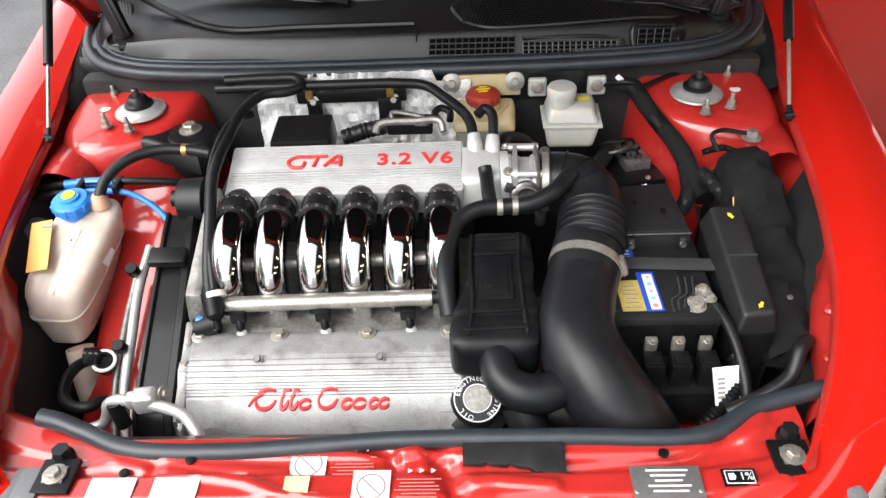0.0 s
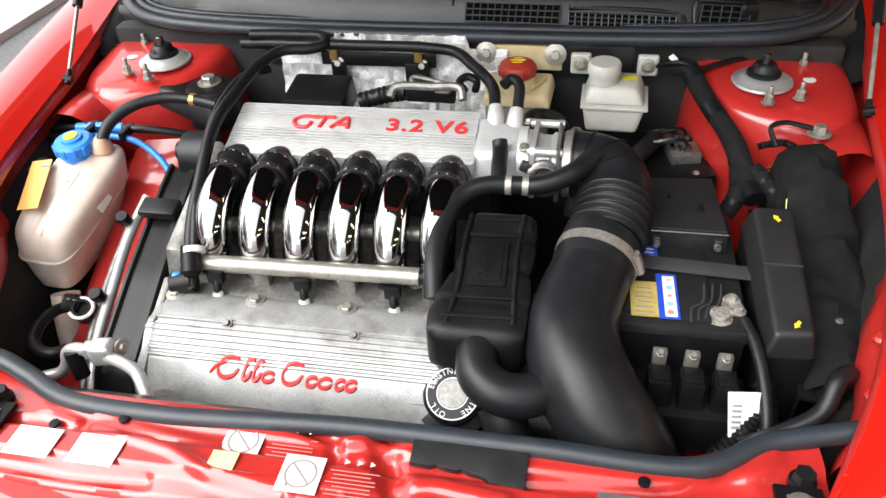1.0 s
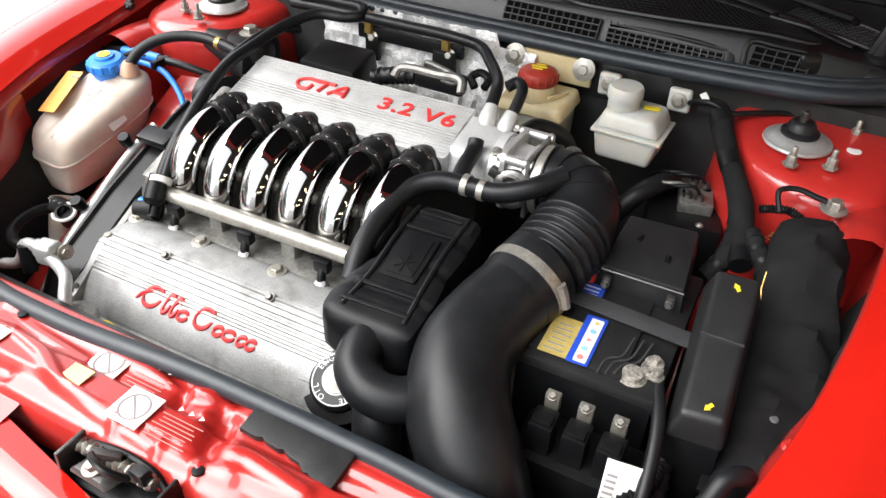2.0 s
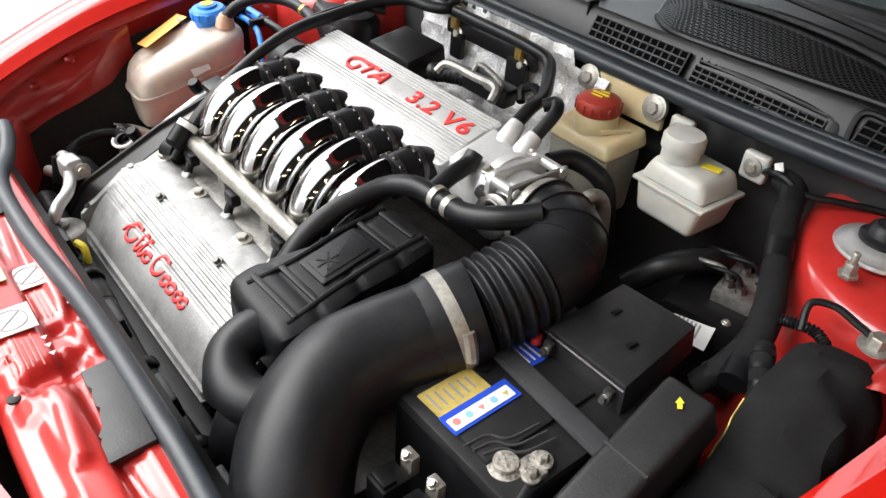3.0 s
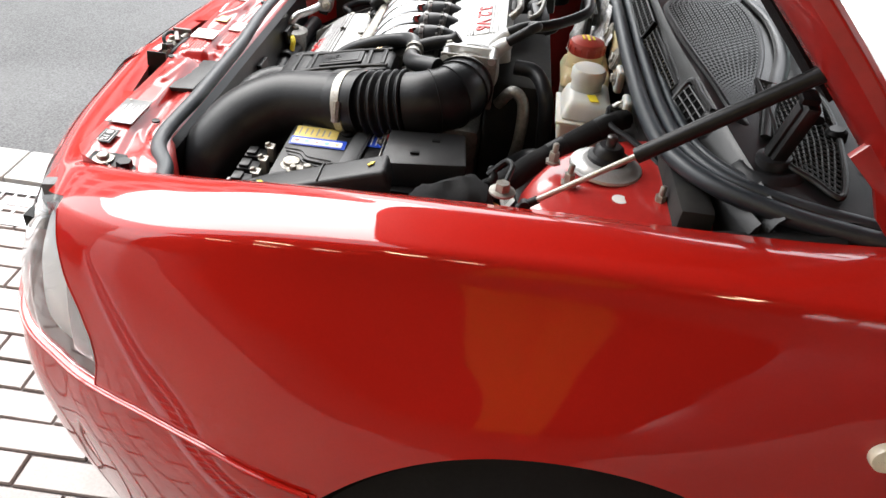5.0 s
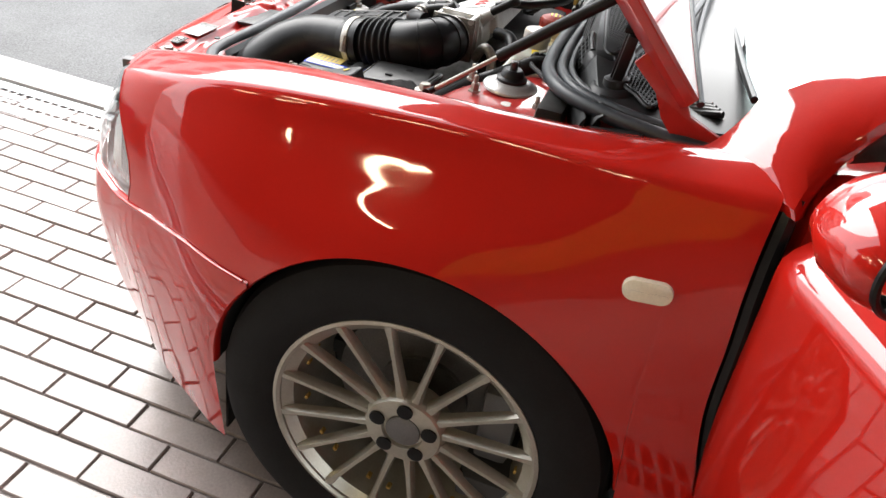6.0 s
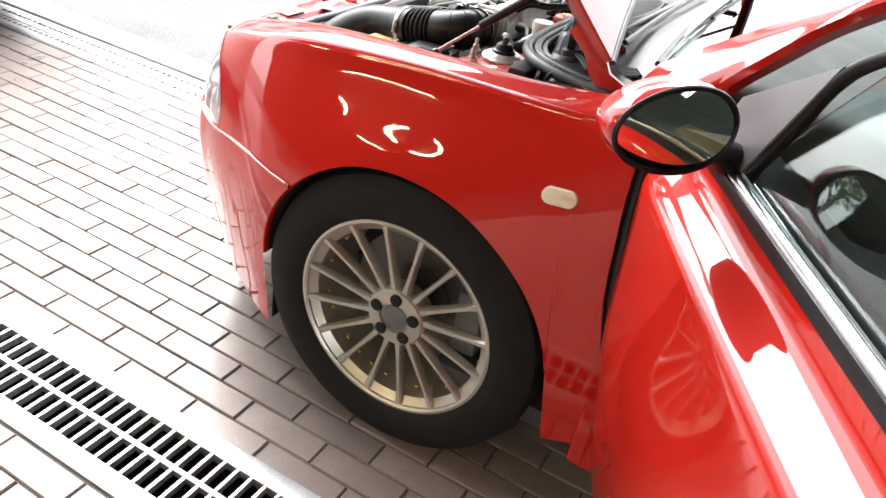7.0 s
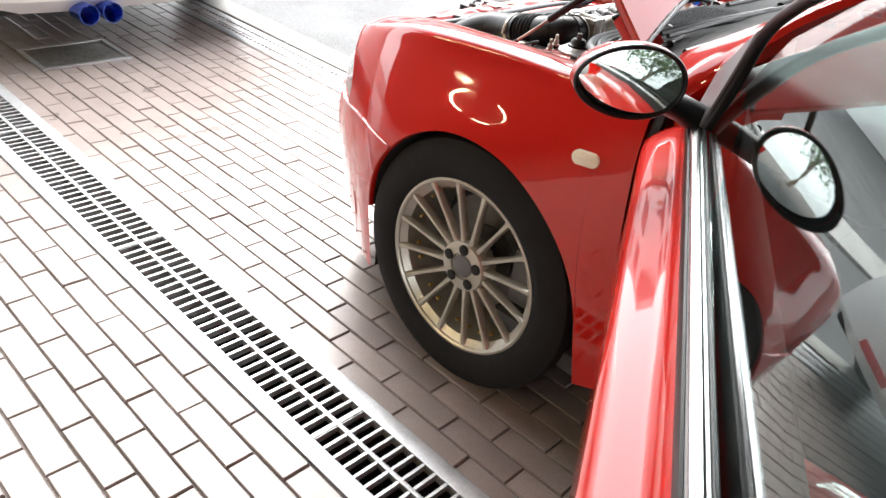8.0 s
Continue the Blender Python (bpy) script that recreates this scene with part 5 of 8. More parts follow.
ecu = thing("fuse_cover", (0.385, -0.21, 0.73), "flat black plastic relay cover lying over the battery", "relay box")
part("cover", hexa([(0.336, -0.270, 0.722), (0.440, -0.272, 0.722), (0.430, -0.150, 0.727), (0.338, -0.158, 0.727)], [(0.339, -0.268, 0.756), (0.436, -0.268, 0.756), (0.426, -0.153, 0.762), (0.341, -0.161, 0.763)], 0.004), WORN, ecu)
for x, y in ((0.366, -0.200), (0.405, -0.225)):
    part("latch_slot", box((x, y, 0.760), (0.006, 0.012, 0.004), 0.001), BLACK, ecu)
part("front_edge", tube([(0.340, -0.2715, 0.753), (0.437, -0.2715, 0.753)], 0.0014, 6, 6), CLAMP, ecu)
for x in (0.35, 0.425):
    part("clip", joined(box((x, -0.275, 0.742), (0.010, 0.007, 0.012), 0.002), bolt((x, -0.279, 0.738), (0, -1, 0.3), 0.004, 0.006, 1.3)), CLAMP, ecu)

fuse = thing("fuse_box", (0.49, -0.33, 0.62), "long black fuse box with yellow arrow marks", "fuse box")
part("base", hexa([(0.462, -0.432, 0.60), (0.522, -0.428, 0.60), (0.512, -0.245, 0.62), (0.452, -0.250, 0.62)], [(0.466, -0.430, 0.702), (0.520, -0.425, 0.705), (0.512, -0.245, 0.755), (0.455, -0.250, 0.755)], 0.006), BLACK, fuse)
part("lid", hexa([(0.464, -0.432, 0.700), (0.523, -0.427, 0.700), (0.516, -0.240, 0.752), (0.452, -0.246, 0.752)], [(0.474, -0.424, 0.733), (0.516, -0.420, 0.735), (0.508, -0.250, 0.787), (0.463, -0.252, 0.787)], 0.006, 3), WORN, fuse)
part("lid_joint", box((0.489, -0.335, 0.762), (0.044, 0.0014, 0.003), 0, rot(15, 0, 0)), STRAP, fuse)
for x, y, z, a in ((0.487, -0.270, 0.7825, 128), (0.4965, -0.412, 0.739, -125)):
    mk = plane_at((x, y, z), (0, -0.29, 0.96), (1, 0, 0)) @ rot(0, 0, a)
    part("arrow_mark", slab([(-0.0055, -0.0020), (0.0, -0.0020), (0.0, -0.0036), (0.0055, 0.0), (0.0, 0.0036), (0.0, 0.0020), (-0.0055, 0.0020)], 0, 0.0012, 0, mk), YELLOW, fuse, "yellow arrow mark")
for x in (0.352, 0.388, 0.424):
    relay = thing("fusible_link", (x, -0.46, 0.65), "small black fusible link with a brass terminal", "fuse", group="links in front of the battery")
    part("body", box((x, -0.463, 0.672), (0.026, 0.030, 0.045), 0.003), BLACK, relay)
    part("tab", box((x, -0.440, 0.697), (0.016, 0.010, 0.024), 0.002), STEEL, relay, "metal terminal tab")
    part("nut", bolt((x, -0.444, 0.707), (0, -0.4, 1), 0.0042, 0.006, 1.25), STEEL, relay)
    part("moulded_top", box((x, -0.468, 0.696), (0.020, 0.014, 0.006), 0.002), BLACK_SATIN, relay)
part("link_tray", box((0.39, -0.455, 0.625), (0.13, 0.07, 0.06), 0.005), BLACK, battery)

# felt cover over the washer filler and side
felt_rows = []
for i in range(56):
    t = i / 55
    y = -0.435 + 0.312 * t
    k = min(1, max(0, (t - 0.60) / 0.16))
    hump = k * k * (3 - 2 * k)
    top = 0.676 + 0.098 * t + 0.040 * hump - 0.016 * max(0, (t - 0.88) / 0.12) ** 2
    w = 0.604 + 0.024 * t - 0.030 * hump
    left = 0.516 - 0.012 * t
    row = []
    for q, d in ((0.0, -0.17), (0.01, -0.04), (0.06, -0.012), (0.16, -0.002), (0.30, 0.003), (0.45, 0.004), (0.60, 0.002), (0.75, -0.002), (0.88, -0.010), (0.97, -0.026), (1.02, -0.07), (1.04, -0.13)):
        x = left + (w - left) * q
        crease = 0.012 * noise.noise(Vector((x * 22, y * 16, 3.1))) + 0.010 * noise.noise(Vector((x * 50, y * 45, 8.0))) + 0.0025 * noise.noise(Vector((x * 130, y * 120, 1.0)))
        row.append(Vector((x + 0.4 * crease, y, top + d + crease * (1 if d > -0.1 else 0))))
    felt_rows.append(row)
end = felt_rows[-1]
felt_rows.append([Vector((p.x, p.y + 0.012, p.z - 0.03)) for p in end])
felt_rows.append([Vector((p.x, p.y + 0.02, p.z - 0.12)) for p in end])
felt = thing("felt_cover", (0.55, -0.3, 0.6), "black felt sound cover draped along the inner wing", "cover")
part("sheet", grid(felt_rows), FELT, felt)
for k in range(3):
    p = end[1].lerp(end[3], k / 5)
    part("loose_thread", tube([p, p + Vector((-0.006, 0.010, -0.004 - 0.004 * (k % 3))), p + Vector((-0.004 + 0.004 * (k % 2), 0.018, -0.014))], 0.0006, 8, 5), BRASS, felt)
part("edge_thread", tube([r[2] + Vector((-0.0010, 0.0, 0.0012 * math.sin(3.1 * i))) for i, r in enumerate(felt_rows[33:41])], 0.0008, 60, 5), BRASS, felt)
part("clip", lathe([(0.005, 0), (0.004, 0.002)], (0.560, -0.36, 0.704), (0.1, 0, 1), 16), GREY_TRIM, felt)
bk = thing("wing_bracket", (0.54, -0.41, 0.66), "small steel bolt on the black side bracket", "bracket")
part("plate", box((0.535, -0.42, 0.655), (0.05, 0.05, 0.006), 0.002, rot(10, 15, 0)), BLACK, bk)
part("bolt", bolt((0.538, -0.395, 0.660), (0.2, -0.3, 1), 0.008, 0.007), STEEL, bk)

# ---- reservoirs, coolant tank ----
brake = thing("brake_fluid_reservoir", (0.14, 0.0, 0.73), "yellowed cream brake fluid reservoir with a dark red cap", "reservoir")
part("upper_shell", joined(hexa([(0.088, -0.028, 0.788), (0.196, -0.030, 0.788), (0.200, 0.046, 0.795), (0.085, 0.046, 0.795)], [(0.096, -0.022, 0.808), (0.188, -0.024, 0.808), (0.194, 0.044, 0.818), (0.090, 0.044, 0.818)], 0.008, 3), box((0.142, 0.052, 0.838), (0.130, 0.008, 0.040), 0.003)), CREAM, brake)
part("lower_tank", hexa([(0.095, -0.018, 0.70), (0.190, -0.020, 0.70), (0.190, 0.04, 0.70), (0.095, 0.04, 0.70)], [(0.093, -0.022, 0.790), (0.193, -0.024, 0.790), (0.193, 0.042, 0.790), (0.093, 0.042, 0.790)], 0.006), SMOKY, brake)
part("neck", lathe([(0.028, 0), (0.028, 0.02), (0.026, 0.026)], (0.141, 0.006, 0.806), (0, 0, 1), 32), CREAM, brake)
cap = part("cap", lathe([(0.027, 0), (0.0285, 0.002), (0.0285, 0.012), (0.026, 0.018), (0.017, 0.022), (0.0, 0.023)], (0.141, 0.006, 0.830), (0, 0, 1), 32), REDCAP, brake, "dark red screw cap with yellow print")
for a in np.linspace(0, 6.28, 17)[:-1]:
    part("knurl", box((0.141 + 0.0288 * math.cos(a), 0.006 + 0.0288 * math.sin(a), 0.838), (0.002, 0.003, 0.012), 0.0006, rot(0, 0, math.degrees(a)), 1), REDCAP, cap)
part("cap_mark", joined(flat_label((0.141, 0.006, 0.8532), (0, 0, 1), (1, 0.1, 0), 0.024, 0.004), flat_label((0.141, -0.002, 0.8532), (0, 0, 1), (1, 0.1, 0), 0.016, 0.003), flat_label((0.141, 0.014, 0.8532), (0, 0, 1), (1, 0.1, 0), 0.014, 0.003)), YELLOW, brake)
for x in (0.088, 0.196):
    part("mount", joined(lathe([(0.017, 0), (0.017, 0.006), (0.012, 0.007)], (x, 0.048, 0.846), (0, -1, 0.25), 24), bolt((x, 0.042, 0.847), (0, -1, 0.25), 0.008, 0.006)), STEEL, brake)
part("fill_line", box((0.175, 0.004, 0.816), (0.003, 0.04, 0.006), 0.001, rot(0, 0, -30)), CREAM, brake)

clutch = thing("clutch_fluid_reservoir", (0.288, 0.0, 0.76), "white translucent plastic fluid reservoir with a screw cap", "reservoir")
part("lower_tank", hexa([(0.250, -0.030, 0.756), (0.326, -0.032, 0.756), (0.330, 0.036, 0.756), (0.250, 0.036, 0.756)], [(0.243, -0.033, 0.798), (0.335, -0.036, 0.798), (0.338, 0.038, 0.798), (0.244, 0.038, 0.798)], 0.008, 3), WHITE_PL, clutch)
part("seam", hexa([(0.240, -0.037, 0.797), (0.339, -0.040, 0.797), (0.342, 0.041, 0.797), (0.241, 0.041, 0.797)], [(0.240, -0.037, 0.802), (0.339, -0.040, 0.802), (0.342, 0.041, 0.802), (0.241, 0.041, 0.802)], 0.002), WHITE_PL, clutch)
part("upper_tank", hexa([(0.244, -0.033, 0.801), (0.335, -0.036, 0.801), (0.338, 0.038, 0.801), (0.244, 0.038, 0.801)], [(0.252, -0.024, 0.828), (0.322, -0.026, 0.826), (0.328, 0.034, 0.828), (0.252, 0.034, 0.830)], 0.010, 3), WHITE_PL, clutch)
part("neck", lathe([(0.022, 0), (0.022, 0.018)], (0.272, 0.000, 0.824), (0, 0, 1), 28), WHITE_PL, clutch)
part("cap", joined(lathe([(0.0225, 0), (0.0245, 0.001), (0.0245, 0.014), (0.022, 0.018), (0.0, 0.019)], (0.272, 0.000, 0.840), (0, 0, 1), 32)), WHITE_PL, clutch, "ribbed white screw cap")
part("warning_mark", flat_label((0.310, 0.008, 0.829), (0, 0, 1), (1, 0.2, 0), 0.022, 0.012), YELLOW, clutch, "yellow warning mark")
for x in (0.236, 0.338):
    br = part("mount_plate", box((x, 0.050, 0.832), (0.032, 0.012, 0.034), 0.006, None, 3), WHITE_PL, clutch)
    part("bolt", bolt((x, 0.0435, 0.833), (0, -1, 0), 0.0065, 0.006), STEEL, br)

tank = thing("coolant_tank", (-0.49, -0.27, 0.62), "translucent beige coolant expansion tank with a blue cap", "coolant tank")
low = [Vector(p) for p in ((-0.543, -0.364, 0.668), (-0.462, -0.364, 0.661), (-0.445, -0.187, 0.700), (-0.525, -0.187, 0.700))]
high = [Vector(p) for p in ((-0.545, -0.356, 0.730), (-0.453, -0.356, 0.720), (-0.418, -0.186, 0.787), (-0.510, -0.196, 0.801))]


def tank_at(u, v, f, swell=1.0, lift=0.0):
    """A place on the tank: u across, v along, f from its foot to its top."""
    u, v = u * swell, v * swell
    ends = []
    for q in (low, high):
        a, b = q[0].lerp(q[1], (u + 1) / 2), q[3].lerp(q[2], (u + 1) / 2)
        ends.append(a.lerp(b, (v + 1) / 2))
    return ends[0].lerp(ends[1], f) + Vector((0, 0, lift))


def tank_ring(f, swell, lift=0.0, n=56):
    out = []
    for k in range(n + 1):
        c, q = math.cos(2 * math.pi * k / n), math.sin(2 * math.pi * k / n)
        m = (abs(c) ** 4.5 + abs(q) ** 4.5) ** (-1 / 4.5)
        u, v = c * m, q * m
        # a lengthwise hollow parts the narrow lobe under the label from the body
        dip = 0.006 * math.exp(-((u * swell + 0.22) / 0.10) ** 2) if lift > 0 else 0.0
        out.append(tank_at(u, v, f, swell, lift - dip))
    return out


part("shell", grid([tank_ring(f, w, h) for f, w, h in ((0.44, 1.02, 0), (0.62, 1.025, 0), (0.84, 1.01, 0), (0.95, 0.975, 0.001), (1.0, 0.90, 0.004), (1.03, 0.78, 0.005), (1.05, 0.55, 0.006), (1.06, 0.28, 0.006), (1.06, 0.02, 0.006))]), TANK, tank)
part("lower_shell", grid([tank_ring(f, w) for f, w in ((0.42, 1.02), (0.2, 0.98), (-0.15, 0.93), (-0.5, 0.86), (-0.62, 0.6), (-0.62, 0.02))]), TANK, tank)
part("weld_seam", grid([tank_ring(f, w) for f, w in ((0.46, 1.015), (0.455, 1.055), (0.415, 1.055), (0.41, 1.015))]), TANK, tank)
part("rib", tube([tank_at(0.15, -0.93, 0.98, 1, 0.004), tank_at(0.15, -0.3, 1.05, 1, 0.005), tank_at(0.15, 0.2, 1.06, 1, 0.005)], 0.002, 16, 8), TANK, tank)
part("level_mark", tube([tank_at(u, -0.35, 1.045, 1, 0.0055) for u in (-0.05, 0.3, 0.62)], 0.0012, 10, 6), TANK, tank)
cap = part("cap", lathe([(0.024, -0.01), (0.026, 0.0), (0.0285, 0.002), (0.0285, 0.014), (0.025, 0.018), (0.016, 0.019), (0.015, 0.023), (0.0, 0.024)], (-0.489, -0.222, 0.793), (0, -0.1, 1), 28), BLUE_PL, tank, "ribbed blue pressure cap with a yellow centre")
for a in np.linspace(0, 6.28, 13)[:-1]:
    part("knurl", box((-0.489 + 0.0288 * math.cos(a), -0.222 + 0.0288 * math.sin(a), 0.800), (0.004, 0.006, 0.012), 0.001, rot(0, 0, math.degrees(a)), 1), BLUE_PL, cap)
part("cap_mark", lathe([(0.0, 0), (0.010, 0), (0.010, 0.0008)], (-0.489, -0.224, 0.8170), (0, -0.1, 1), 24), YELLOW, tank)
part("orange_label", flat_label((-0.519, -0.292, 0.7745), (-0.06, -0.40, 0.92), (1, 0.12, 0.1), 0.032, 0.084), ORANGE, tank, "orange paper label")
part("label_print", flat_label((-0.515, -0.264, 0.7885), (0.0, -0.385, 0.923), (1, 0, 0), 0.014, 0.004), GREYBAR, tank)
part("sticker", flat_label((-0.4395, -0.270, 0.738), (0.97, -0.17, 0.2), (0, 1, 0.3), 0.030, 0.024), PAPER, tank)
part("hose_nipple", lathe([(0.016, 0), (0.013, 0.012), (0.008, 0.02)], (-0.452, -0.213, 0.790), (0.1, 0, 1), 20), NIPPLE, tank)
part("return_hose", tube([(-0.450, -0.212, 0.804), (-0.442, -0.195, 0.822), (-0.415, -0.165, 0.838), (-0.37, -0.142, 0.842), (-0.325, -0.138, 0.838), (-0.288, -0.145, 0.835)], 0.0085, 40, 12), RUBBER, tank)
part("hose_end", lathe([(0.0095, -0.004), (0.0095, 0.004)], (-0.33, -0.137, 0.838), (1, 0, 0), 16), BRASS, tank)

filler = thing("washer_filler", (-0.555, -0.225, 0.74), "dark blue washer bottle cap beside the coolant tank", "filler cap")
part("neck", tube([(-0.566, -0.222, 0.62), (-0.566, -0.222, 0.745)], 0.017, 8, 16), BLACK, filler)
part("cap", lathe([(0.020, 0), (0.020, 0.016), (0.017, 0.019)], (-0.566, -0.222, 0.745), (0, 0, 1), 24), GREY_TRIM, filler)

# ---- pipes, wires ----


def line(name, pts, r, material, label, category, n=50, sides=10, **kw):
    return solo(name, tube(pts, r, n, sides, **kw), material, label, category)


line("blue_pipe", [(-0.53, -0.163, 0.780), (-0.47, -0.162, 0.782), (-0.42, -0.172, 0.780), (-0.37, -0.195, 0.755), (-0.34, -0.23, 0.70)], 0.0048, BLUE_PL, "blue plastic pipe behind the coolant tank", "pipe")
line("blue_pipe", [(-0.535, -0.148, 0.786), (-0.50, -0.146, 0.788), (-0.455, -0.147, 0.789)], 0.0078, BLUE_PL, "short blue plastic sleeve on a pipe behind the coolant tank", "pipe")
line("black_pipe", [(-0.61, -0.150, 0.765), (-0.575, -0.147, 0.78), (-0.52, -0.147, 0.787), (-0.455, -0.147, 0.789), (-0.40, -0.142, 0.785), (-0.36, -0.128, 0.772), (-0.335, -0.10, 0.75)], 0.0065, RUBBER, "thin black pipe behind the coolant tank", "pipe")
line("black_pipe", [(-0.61, -0.172, 0.758), (-0.58, -0.167, 0.772), (-0.55, -0.164, 0.779), (-0.525, -0.163, 0.780)], 0.0062, RUBBER, "thin black pipe behind the coolant tank", "pipe")
for x, y, z in ((-0.505, -0.155, 0.7885), (-0.445, -0.156, 0.788)):
    solo("pipe_clip", box((x, y, z), (0.010, 0.036, 0.014), 0.003), BLACK, "black plastic clip holding two pipes", "clip")
mount = thing("engine_mount", (-0.375, -0.03, 0.76), "black engine mount arm with a bright bolt", "engine mount")
part("arm", joined(hexa([(-0.46, -0.06, 0.79), (-0.33, -0.10, 0.76), (-0.31, -0.01, 0.76), (-0.46, 0.03, 0.79)], [(-0.45, -0.05, 0.815), (-0.335, -0.085, 0.80), (-0.32, -0.02, 0.80), (-0.45, 0.02, 0.825)], 0.008), lathe([(0.045, -0.05), (0.045, 0.0), (0.038, 0.012), (0.02, 0.016)], (-0.355, -0.035, 0.80), (0, 0, 1), 32)), BLACK_SATIN, mount)
part("bolt", bolt((-0.355, -0.035, 0.816), (0, 0, 1), 0.012, 0.012, 1.6), STEEL, mount)
part("lower_bush", joined(lathe([(0.035, -0.02), (0.038, 0.02)], (-0.325, -0.165, 0.76), (1, 0, 0), 24), lathe([(0.014, 0.0), (0.014, 0.024)], (-0.360, -0.165, 0.765), (1, 0, 0), 16)), RUBBER, mount)
line("wiring_loom", [(-0.245, -0.40, 0.70), (-0.258, -0.35, 0.75), (-0.262, -0.28, 0.80), (-0.268, -0.20, 0.835), (-0.262, -0.13, 0.85), (-0.25, -0.06, 0.862), (-0.225, -0.02, 0.868), (-0.185, -0.005, 0.866), (-0.165, 0.01, 0.868), (-0.175, 0.03, 0.872), (-0.22, 0.035, 0.872), (-0.30, 0.035, 0.87)], 0.0085, RUBBER, "black cable loom across the engine end", "cable", 90, 12)
line("wiring_loom", [(-0.245, -0.385, 0.72), (-0.255, -0.33, 0.77), (-0.270, -0.25, 0.81), (-0.275, -0.17, 0.842), (-0.262, -0.09, 0.858), (-0.24, -0.05, 0.850)], 0.006, RUBBER, "black cable loom across the engine end", "cable", 60, 10)
plug = thing("sensor_plug", (-0.245, -0.40, 0.71), "grey and black sensor plug on the fuel rail end", "connector")
part("body", joined(lathe([(0.013, -0.02), (0.013, 0.015), (0.009, 0.02)], (-0.245, -0.385, 0.735), (0.2, -0.7, -0.6), 16), lathe([(0.015, 0), (0.016, 0.03)], (-0.275, -0.395, 0.70), (1, 0.2, 0.2), 16)), BLACK, plug)
part("collar", lathe([(0.0145, 0), (0.0145, 0.008)], (-0.243, -0.372, 0.748), (0.2, -0.7, -0.6), 16), PAPER, plug)
part("valve", lathe([(0.006, 0), (0.0065, 0.010), (0.004, 0.012)], (-0.262, -0.392, 0.712), (-1, 0.1, 0), 16), BLUE_PL, plug)

# fuel regulator pipe along the firewall with brass clips
line("fuel_hose", [(-0.32, 0.04, 0.852), (-0.22, 0.022, 0.862), (-0.10, 0.014, 0.866), (0.0, 0.012, 0.866), (0.045, 0.008, 0.862), (0.075, -0.02, 0.855), (0.105, -0.06, 0.850), (0.118, -0.095, 0.848), (0.122, -0.118, 0.838)], 0.0085, RUBBER, "black hose along the firewall clips", "hose", 80, 12)
line("vacuum_hose", [(0.154, -0.118, 0.834), (0.152, -0.085, 0.858), (0.140, -0.075, 0.860), (0.130, -0.085, 0.855)], 0.008, RUBBER, "short black vacuum hose on the intake end", "hose", 30, 12)
holder = thing("hose_bracket", (-0.085, 0.04, 0.80), "black metal bracket with two brass clips on the firewall", "bracket")
part("plate", joined(box((-0.085, 0.026, 0.838), (0.19, 0.008, 0.022), 0.003), box((-0.02, 0.020, 0.812), (0.040, 0.010, 0.05), 0.004), box((-0.15, 0.020, 0.815), (0.026, 0.010, 0.04), 0.004)), BLACK_SATIN, holder)
for x in (-0.156, -0.017):
    part("clip", box((x, 0.018, 0.856), (0.013, 0.010, 0.034), 0.003), BRASS, holder, "brass hose clip")
    part("screw", bolt((x + 0.005, 0.020, 0.832), (0, -1, 0.3), 0.006, 0.006), STEEL, holder)
coil = thing("control_unit", (-0.15, -0.08, 0.81), "flat black plastic control box behind the plenum", "control box")
part("case", hexa([(-0.208, -0.108, 0.79), (-0.105, -0.108, 0.79), (-0.105, -0.035, 0.80), (-0.205, -0.035, 0.80)], [(-0.205, -0.105, 0.828), (-0.108, -0.105, 0.828), (-0.108, -0.040, 0.842), (-0.20, -0.040, 0.842)], 0.006), BLACK_SATIN, coil)
part("foot", box((-0.155, -0.112, 0.795), (0.13, 0.012, 0.02), 0.003), BLACK, coil)
conn = thing("wire_connector", (0.0, -0.06, 0.80), "black wiring connector with a grey clip behind the plenum", "connector")
part("body", joined(tube([(-0.09, -0.075, 0.815), (-0.05, -0.07, 0.825), (-0.02, -0.068, 0.83)], 0.013, 20, 12, ripple=(8, 0.08)), box((0.02, -0.068, 0.832), (0.075, 0.026, 0.026), 0.005, rot(0, 4, 6))), RUBBER, conn)
part("wire_clip", tube([(-0.005, -0.078, 0.842), (-0.008, -0.065, 0.852), (0.02, -0.066, 0.850), (0.045, -0.074, 0.846), (0.05, -0.084, 0.842), (0.03, -0.086, 0.843)], 0.004, 30, 8), ALU_DULL, conn)
line("grommet", [(0.07, -0.06, 0.83), (0.06, -0.05, 0.84), (0.07, -0.04, 0.845), (0.085, -0.045, 0.84), (0.085, -0.06, 0.832)], 0.006, BLACK, "small black cable loop behind the plenum", "cable", 24, 8)

